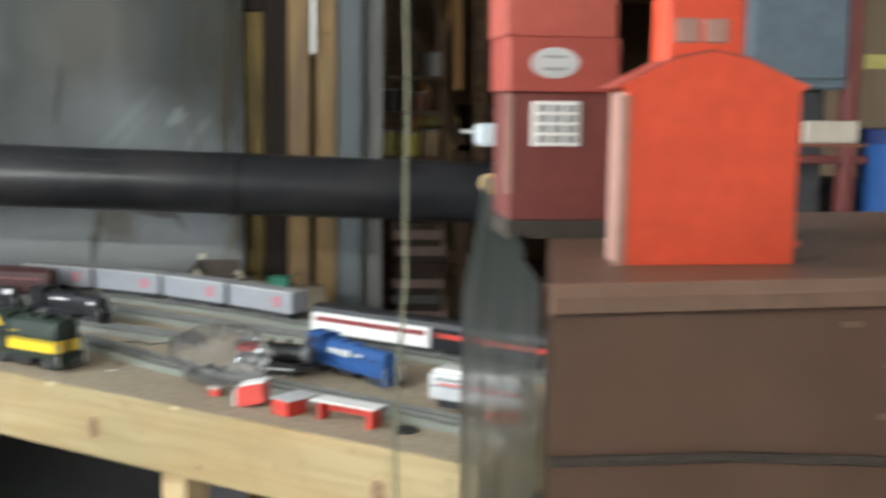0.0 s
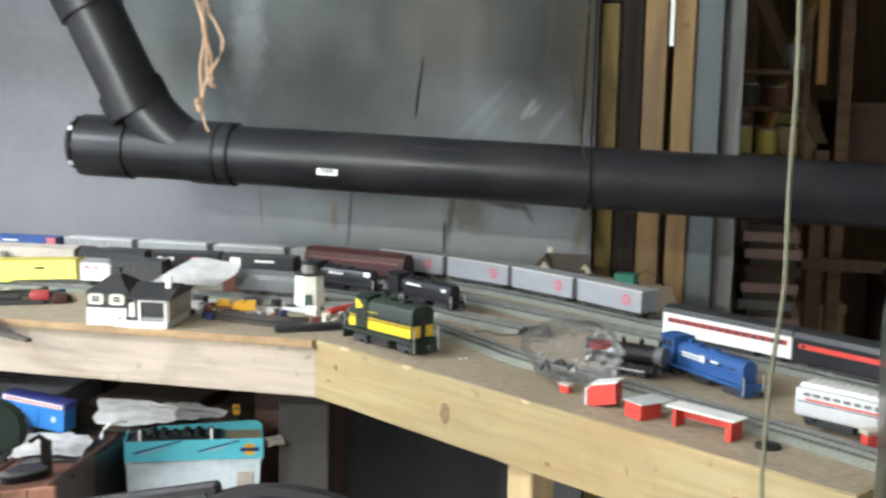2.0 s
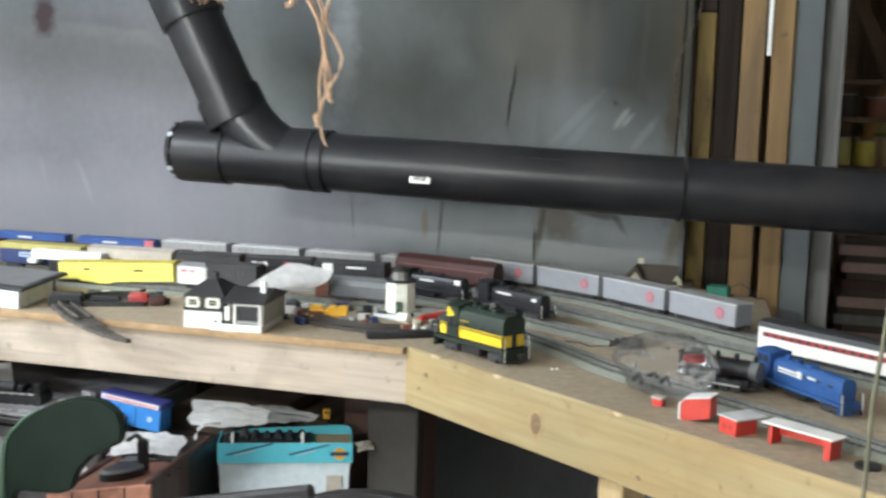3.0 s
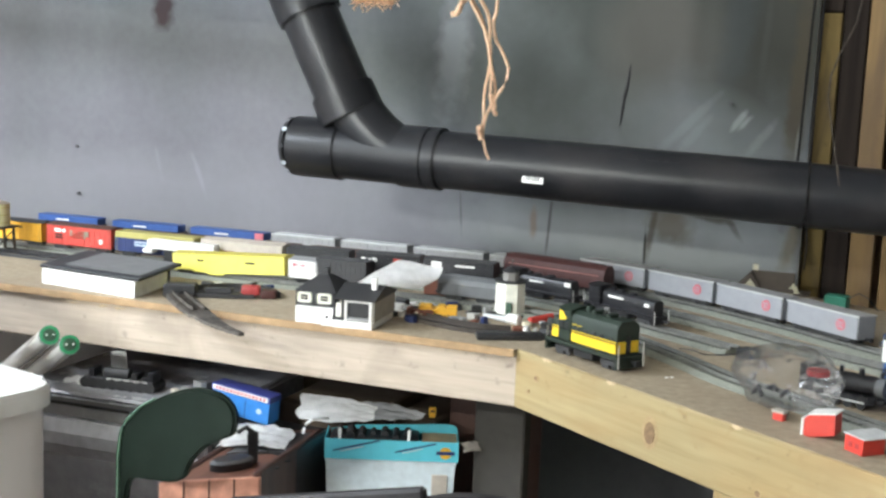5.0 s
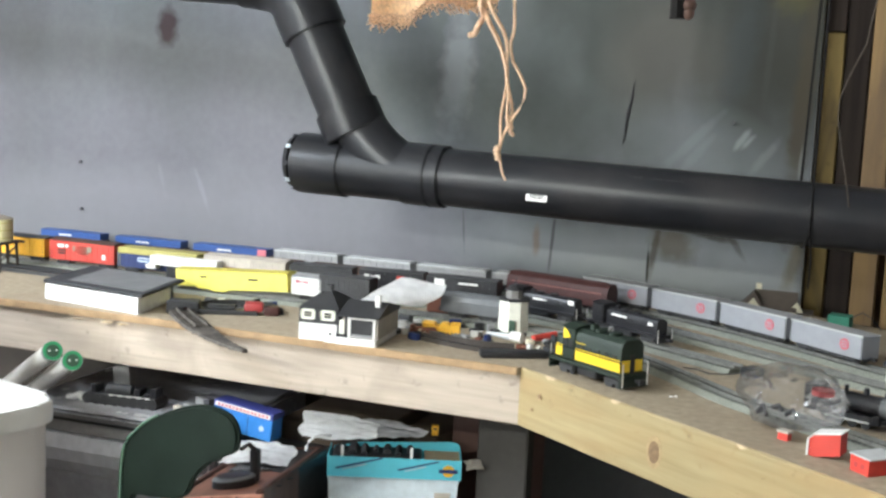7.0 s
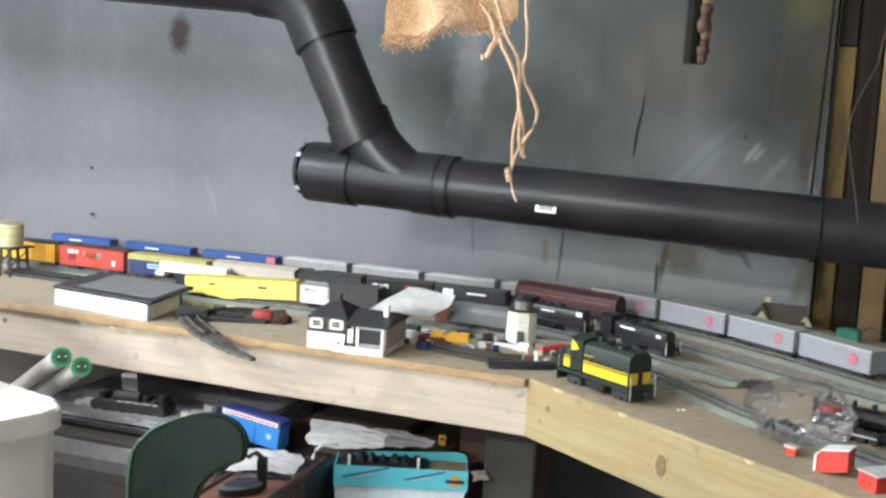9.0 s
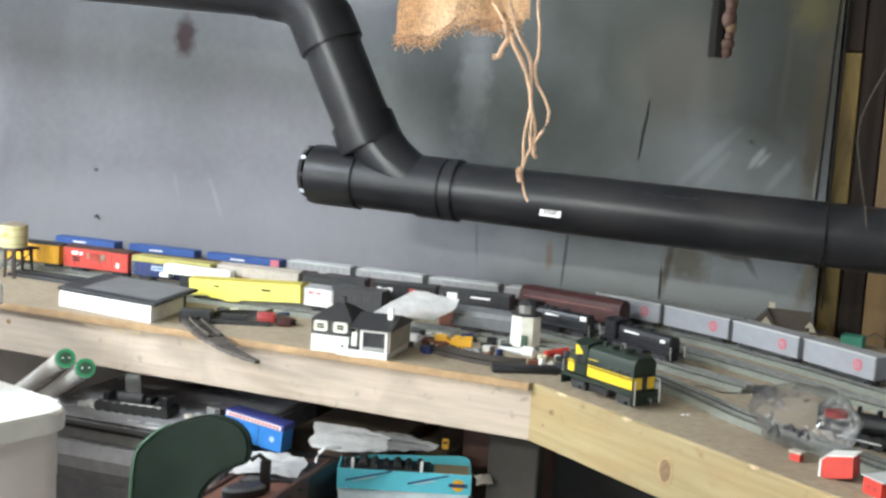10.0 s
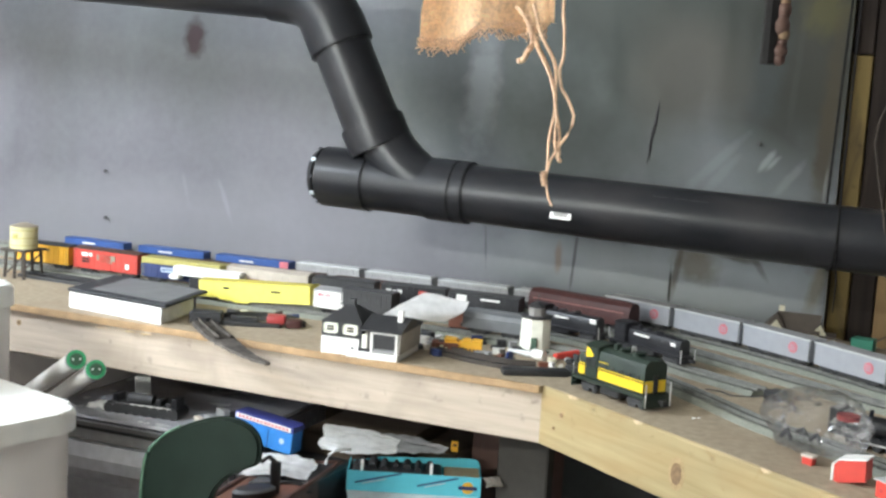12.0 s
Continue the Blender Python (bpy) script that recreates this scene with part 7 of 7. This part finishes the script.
# black case and chair near the eye
t = thing("black_case", pose(-0.578, 1.0, 0.852, 0, -12.8, 0), "flat black plastic case standing on its edge", "case")
cb = part("shell", box(-0.22, -0.005, -0.352, 0, 0.008, 0, 0.003), M["black_soft"], t)
part("plate", box(-0.080, -0.0065, -0.050, -0.012, -0.0048, -0.008), M["charcoal"], cb, "darker recessed plate")
for x0, x1, z in ((-0.062, -0.030, -0.020), (-0.054, -0.038, -0.032)):
    part("lettering_bar", box(x0, -0.0072, z - 0.0012, x1, -0.0064, z + 0.0012), M["mid_grey"], cb)
t = thing("office_chair", pose(-0.507, 0.985, -0.008, 0, 0, 0), "black office chair with a rounded backrest", "chair")
prof = []
for k in range(25):
    a = math.pi * k / 24
    prof.append((0.115 * math.cos(a), 0.80 + 0.062 * math.sin(a)))
prof += [(-0.125, 0.62), (-0.08, 0.55), (0.08, 0.55), (0.125, 0.62)]
bm = prism(prof, 0, 0.03)
bmesh.ops.bevel(bm, geom=[e for e in bm.edges if any(len(f.verts) > 5 for f in e.link_faces)], offset=0.008, segments=2, affect="EDGES")
part("backrest", bm, M["black_soft"], t)
part("back_post", tube([(0, 0.03, 0.60), (0, 0.05, 0.45), (0, 0.0, 0.40), (0, -0.2, 0.40)], 0.012, 10), M["black"], t)
part("seat", box(-0.2, -0.42, 0.40, 0.2, 0.0, 0.46, 0.02, seg=2), M["black_soft"], t)
part("column", cyl((0, -0.2, 0.06), (0, -0.2, 0.40), 0.02, 16), M["black"], t)
for i in range(5):
    a = 2 * math.pi * i / 5
    part("foot", tube([(0, -0.2, 0.07), (0.22 * math.cos(a), -0.2 + 0.22 * math.sin(a), 0.03)], 0.014, 8), M["black"], t)
    part("caster", cyl((0.22 * math.cos(a) - 0.01, -0.2 + 0.22 * math.sin(a), 0.022), (0.22 * math.cos(a) + 0.01, -0.2 + 0.22 * math.sin(a), 0.022), 0.022, 14), M["black"], t)

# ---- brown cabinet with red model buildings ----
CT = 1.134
# scales the group about the first eye, so it fits the camera's view
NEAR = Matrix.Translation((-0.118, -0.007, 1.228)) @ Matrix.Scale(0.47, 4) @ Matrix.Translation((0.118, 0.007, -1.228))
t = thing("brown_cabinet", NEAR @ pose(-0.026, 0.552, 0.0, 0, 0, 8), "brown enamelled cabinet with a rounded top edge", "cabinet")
prof = [(0.0, -1.384), (0.0, CT - 0.02), (0.004, CT - 0.006), (0.012, CT), (0.36, CT), (0.36, -1.384)]
bm = xprism(prof, 0, 0.62)
for v in bm.verts:
    if v.co.x < 0.1:
        v.co.x += v.co.y * 0.30
part("body", bm, M["brown"], t)
part("top_edge", xprism([(-0.003, CT - 0.012), (-0.003, CT - 0.004), (0.006, CT + 0.0012), (0.012, CT + 0.0012), (0.003, CT - 0.012)], 0, 0.62), M["brown_light"], t, "lighter brown top edge strip")
part("groove", tube([(0.0, -0.001, CT - 0.088), (0.10, -0.002, CT - 0.090), (0.20, -0.002, CT - 0.098), (0.32, -0.001, CT - 0.118), (0.62, -0.001, CT - 0.175)], 0.0028, 8), M["dark_brown"], t, "dark curved seam")
for x, z in ((0.160, -0.022), (0.187, -0.045), (0.184, -0.073), (0.222, -0.045)):
    part("scuff", box(x, -0.0008, CT + z - 0.0015, x + 0.012, 0.0005, CT + z + 0.0015), M["brown_light"], t, "pale scuff")

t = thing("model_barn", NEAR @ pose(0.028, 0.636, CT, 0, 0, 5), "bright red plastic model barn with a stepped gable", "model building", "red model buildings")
prof = [(0, 0), (0, 0.098), (-0.004, 0.101), (0.030, 0.117), (0.050, 0.121), (0.072, 0.117), (0.108, 0.103), (0.103, 0.099), (0.103, 0)]
part("gable_wall", prism(prof, 0, 0.004), M["red_bright"], t)
part("side_wall", box(0.0, 0.004, 0, 0.004, 0.032, 0.098), M["pink_trim"], t)
part("side_wall", box(0.099, 0.004, 0, 0.103, 0.032, 0.098), M["red_dull"], t)
part("corner_board", box(-0.004, -0.001, 0.0, 0.001, 0.004, 0.096), M["pink_trim"], t, "faded pale corner board")
part("roof", prism([(-0.008, 0.100), (0.030, 0.119), (0.050, 0.123), (0.072, 0.119), (0.110, 0.102), (0.072, 0.115), (0.050, 0.119), (0.030, 0.115)], 0.004, 0.034), M["red_dull"], t)
cu = part("cupola", box(0.024, 0.006, 0.115, 0.070, 0.032, 0.155, 0.001), M["red_bright"], t)
for x in (0.034, 0.051):
    part("louvre", box(x - 0.005, 0.0048, 0.126, x + 0.009, 0.0068, 0.140, 0.001), M["pink_trim"], cu, "pale louvred opening")
part("bracket", box(0.106, 0.0, 0.070, 0.140, 0.003, 0.083, 0.001), M["beige"], t, "pale sign bracket")
part("bracket_rod", box(0.103, 0.0, 0.068, 0.145, 0.002, 0.070), M["rust"], t)
part("hinge", box(0.1028, -0.0012, 0.010, 0.106, 0.002, 0.014), M["red_dull"], t)

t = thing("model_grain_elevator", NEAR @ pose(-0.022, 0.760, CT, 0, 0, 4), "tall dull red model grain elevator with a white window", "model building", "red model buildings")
part("lower_wall", box(0, 0, 0.012, 0.069, 0.06, 0.098, 0.0008), M["red_brown"], t)
part("plinth", box(-0.001, -0.002, 0, 0.070, 0.062, 0.012), M["dark_brown"], t)
part("band", box(-0.003, -0.004, 0.098, 0.072, 0.062, 0.134, 0.001), M["red_dull"], t)
part("upper_wall", box(-0.005, -0.003, 0.134, 0.070, 0.060, 0.215, 0.001), M["red_mid"], t)
part("roof", xprism([(-0.01, 0.213), (0.028, 0.235), (0.067, 0.213)], -0.008, 0.074), M["red_brown"], t)
part("corner_board", box(-0.004, -0.0015, 0.03, 0.001, 0.001, 0.096), M["pink_trim"], t)
wv = part("window", box(0.014, -0.002, 0.062, 0.047, 0.001, 0.092, 0.0006), M["white"], t, "white gridded window")
for r in range(4):
    for c in range(3):
        part("pane", box(0.0175 + c * 0.0098, -0.0026, 0.0645 + r * 0.0068, 0.0250 + c * 0.0098, -0.0019, 0.0692 + r * 0.0068), M["mid_grey"], wv)
bm = cyl((0, -0.0045, 0), (0, -0.003, 0), 0.012, 28)
sg = part("sign", bm, M["pale_grey"], t, "pale oval sign")
sg_at = pose(0.028, 0, 0.117) @ Matrix.Diagonal((1.35, 1, 0.85, 1))
sg.matrix_local = sg_at
for z in (-0.004, 0.004):
    part("sign_bar", box(0.020, -0.0052, 0.117 + z - 0.001, 0.036, -0.0044, 0.117 + z + 0.001), M["mid_grey"], sg).matrix_local = sg_at.inverted()

# clear plastic flap beside the cabinet
bm = bmesh.new()
n = 30
g = []
for i in range(n + 1):
    v = i / n
    row = []
    for j in range(25):
        u = j / 24
        z = (1.190 - 0.005 * u) - 0.29 * v
        x = -0.071 - 0.0065 * u + 0.010 * (1 - u) * max(0, (z - 1.13) / 0.055)
        wave = 0.0022 * math.sin(u * 19 + v * 3) + 0.0014 * math.sin(u * 41 - v * 7)
        row.append(bm.verts.new((x + wave * (1 - u * 0.8), 0.548 - 0.292 * u, z)))
    g.append(row)
for i in range(n):
    for j in range(24):
        bm.faces.new((g[i][j], g[i + 1][j], g[i + 1][j + 1], g[i][j + 1]))
bmesh.ops.solidify(bm, geom=bm.faces[:], thickness=0.0006)
t = thing("plastic_flap", pose(0, 0, 0), "smoky clear plastic sheet hanging beside the cabinet", "plastic sheet")
part("film", bm, M["smoky"], t, smooth=True)
part("clip", box(-0.064, 0.556, 1.204, -0.044, 0.574, 1.215, 0.002), M["milky"], t, "milky plastic clip")
part("clip_tip", tube([(-0.066, 0.562, 1.2105), (-0.071, 0.562, 1.2115)], 0.0008, 6), M["pale_metal"], t)
part("clip_arm", box(-0.050, 0.558, 1.17, -0.046, 0.570, 1.203), M["pale_grey"], t)
part("knob", cyl((-0.056, 0.560, 1.185), (-0.056, 0.572, 1.185), 0.005, 16), M["orange_tan"], t, "tan round knob")
part("hook_wire", tube([(-0.047, 0.567, 1.21), (-0.047, 0.575, 1.5), (-0.047, 0.575, 2.352)], 0.001, 6), M["dark"], t)

# ---- store room seen through the studs ----
def shelf_unit(m, label):
    t = thing("storage_rack", m, label, "rack")
    for x in (0, 0.9):
        for y in (0, 0.4):
            part("post", box(x - 0.02, y - 0.02, 0, x + 0.02, y + 0.02, 2.2, 0.003), M["rack_wood"], t)
    for z in (0.5, 1.02, 1.5, 1.95):
        part("shelf_board", box(-0.04, -0.03, z, 0.94, 0.43, z + 0.025, 0.002), M["rack_wood"], t)
    part("brace", tube([(0.02, -0.028, 1.04), (0.16, -0.028, 1.5), (0.30, -0.028, 1.95)], 0.014, 6), M["orange_wood"], t)
    return t


shelf_unit(pose(-0.06, 2.85, 0, 0, 0, 4), "dark wooden storage rack in the store room")
rng = random.Random(12)
for i in range(7):
    z = 0.70 + i * 0.036
    t = thing("stacked_board", pose(-0.055 + rng.uniform(-0.008, 0.008), 2.50, z - 0.036 * 0, 0, 0, rng.uniform(-2, 2)), "pinkish weathered board in a stack", "board", "boards stacked in the store room")
    part("board", box(0, 0, 0, 0.115, 0.25, 0.022, 0.002), M[("pink_board", "rust_dark", "grey_wood")[i % 3] if i % 2 == 0 else "pink_board"], t)
    part("batten", box(0.01, 0.0, 0.022, 0.10, 0.04, 0.036), M["dark_wood"], t)
t = thing("board_pallet", pose(-0.065, 2.48, 0, 0, 0, 0), "dark crate under the stacked boards", "crate")
part("body", box(0, 0, 0, 0.14, 0.3, 0.70, 0.004), M["dark_wood"], t)
for (x0, z0), (x1, z1), y, w, m in (((-0.115, 1.60), (0.105, 1.115), 2.72, 0.015, "lean_wood"), ((0.0925, 1.60), (0.0985, 1.245), 2.74, 0.010, "orange_wood"), ((0.047, 1.60), (0.050, 1.30), 2.76, 0.008, "lean_wood"),
                                   ((0.106, 1.10), (0.108, 0.0), 2.70, 0.016, "lean_wood"), ((0.150, 1.70), (0.164, 0.0), 2.78, 0.014, "rack_wood")):
    t = thing("leaning_timber", pose(0, y, 0), "rough brown timber leaning in the store room", "timber", "timbers leaning in the store room")
    part("timber", prism([(x0 - w, z0), (x0 + w, z0), (x1 + w, z1), (x1 - w, z1)], 0, 0.03), M[m], t)
t = thing("cross_board", pose(0, 2.705, 0), "brown cross board between the timbers", "board")
part("board", box(-0.02, -0.02, 0.835, 0.25, 0.0, 0.862, 0.002), M["lean_wood"], t)
t = thing("hanging_shelf", pose(-0.10, 2.55, 0), "narrow brown shelf of paint cans in the store room", "shelf")
for z in (1.085, 1.185, 1.262):
    part("shelf_board", box(0, 0, z, 0.155, 0.08, z + 0.010, 0.001), M["lean_wood"], t)
for x in (0.0, 0.150):
    part("upright", box(x, 0.06, 0, x + 0.012, 0.08, 1.40, 0.001), M["rack_wood"], t)
for x, z, r_, h, m in ((0.030, 1.095, 0.022, 0.055, "olive"), (0.078, 1.095, 0.021, 0.050, "yellow_dull"), (0.122, 1.095, 0.019, 0.056, "kraft_light"), (0.035, 1.195, 0.024, 0.045, "dark_brown"), (0.095, 1.195, 0.026, 0.040, "rust"), (0.130, 1.272, 0.018, 0.05, "mid_grey")):
    t = thing("paint_can", pose(-0.10 + x, 2.59, z), "dim old paint can on the shelf", "can", "cans on the shelf")
    part("body", cyl((0, 0, 0), (0, 0, h), r_, 20), M[m], t)
    part("rim", cyl((0, 0, h), (0, 0, h + 0.003), r_ * 0.94, 20), M["mid_grey"], t)
for x, z, w2, h, m in ((0.02, 1.045, 0.14, 0.10, "orange_tan"), (0.20, 1.045, 0.18, 0.16, "rust_dark"), (0.42, 1.045, 0.2, 0.12, "charcoal"), (0.0, 1.525, 0.2, 0.1, "kraft_light"), (0.3, 1.525, 0.25, 0.14, "rust"),
                       (0.04, 1.15, 0.12, 0.025, "olive"), (0.05, 0.525, 0.2, 0.2, "kraft_light"), (0.35, 0.525, 0.3, 0.25, "rust_dark"), (0.62, 1.045, 0.2, 0.2, "slate")):
    t = thing("stored_box", pose(-0.05 + x, 2.87, z, 0, 0, 3), "dim brown box on the storage rack", "box", "boxes on the rack")
    part("body", box(0, 0, 0, w2, 0.3, h, 0.004), M[m], t)
    part("lid", box(-0.003, -0.003, h - 0.02, w2 + 0.003, 0.303, h + 0.002, 0.002), M[m], t)

# far right behind the cabinet
t = thing("tool_locker", pose(0.42, 1.62, 0, 0, 0, -6), "blue-grey steel locker behind the cabinet", "locker")
part("body", box(0, 0, 1.245, 0.145, 0.3, 2.2, 0.004), M["slate"], t)
part("stand", box(0.02, 0.02, 0.0, 0.12, 0.28, 1.245, 0.004), M["dark"], t)
part("door", box(0.006, -0.008, 1.26, 0.139, 0.0, 2.18, 0.002), M["slate"], t)
part("handle", box(0.12, -0.014, 1.5, 0.128, -0.008, 1.6, 0.002), M["mid_grey"], t)
t = thing("steel_upright", pose(0.568, 1.60, 0, 0, 0, 0), "red-brown steel upright of a rack", "rack post")
part("post", box(-0.007, 0, 0, 0.012, 0.03, 2.2, 0.002), M["red_brown"], t)
part("crossbar", box(-0.15, 0.002, 1.140, 0.03, 0.028, 1.152, 0.001), M["red_brown"], t)
part("label_plate", box(0.016, -0.002, 1.275, 0.06, 0.002, 1.295), M["olive"], t, "yellowish plate")
t = thing("grey_canvas", pose(0.46, 1.66, 0, 0, 0, 0), "dusty grey canvas bundle behind the cabinet", "bundle")
bm = bmesh.new()
bmesh.ops.create_icosphere(bm, subdivisions=4, radius=1)
for v in bm.verts:
    r = 1 + 0.2 * noise.noise(v.co * 2)
    v.co = Vector((0.06 + v.co.x * 0.12 * r, 0.10 + v.co.y * 0.09 * r, 0.56 + v.co.z * 0.56 * r))
part("canvas", bm, M["canvas"], t, smooth=True)
t = thing("blue_drum", pose(0.70, 1.62, 0, 0, 0, 0), "blue plastic drum behind the cabinet", "drum")
part("body", cyl((0, 0, 0), (0, 0, 1.17), 0.10, 32), M["loco_blue"], t)
part("rim", cyl((0, 0, 1.17), (0, 0, 1.19), 0.104, 32), M["navy"], t)

# batten lamp, out of view, on the added baffle wall behind the eye
t = thing("batten_lamp", pose(-1.30, -0.9, 1.735), "white fluorescent batten lamp on the added baffle wall", "lamp")
part("housing", box(-0.32, 0, -0.035, 0.31, 0.035, 0.035, 0.004), M["white"], t)
for x in (-0.313, 0.298):
    part("lamp_holder", box(x - 0.005, 0.035, -0.02, x + 0.01, 0.06, 0.02, 0.002), M["white"], t)

# assumed windows, out of view, that light the room
for name, m, wd, hh in (("window_1", pose(-2.45, 0.45, 2.03, 90, 0, 90), 1.2, 0.50), ("window_2", pose(-1.35, -2.05, 1.74, 90, 0, 180), 1.7, 0.60)):
    t = thing(name, m, "plain basement window with a white frame", "window", kind="structure")
    for a, c, e, f0 in ((-wd / 2, -hh / 2, -wd / 2 + 0.05, hh / 2), (wd / 2 - 0.05, -hh / 2, wd / 2, hh / 2), (-wd / 2 + 0.05, -hh / 2, wd / 2 - 0.05, -hh / 2 + 0.05), (-wd / 2 + 0.05, hh / 2 - 0.05, wd / 2 - 0.05, hh / 2), (-0.02, -hh / 2 + 0.05, 0.02, hh / 2 - 0.05)):
        part("window_frame", box(a, c, -0.03, e, f0, 0.03, 0.003), M["white"], t)
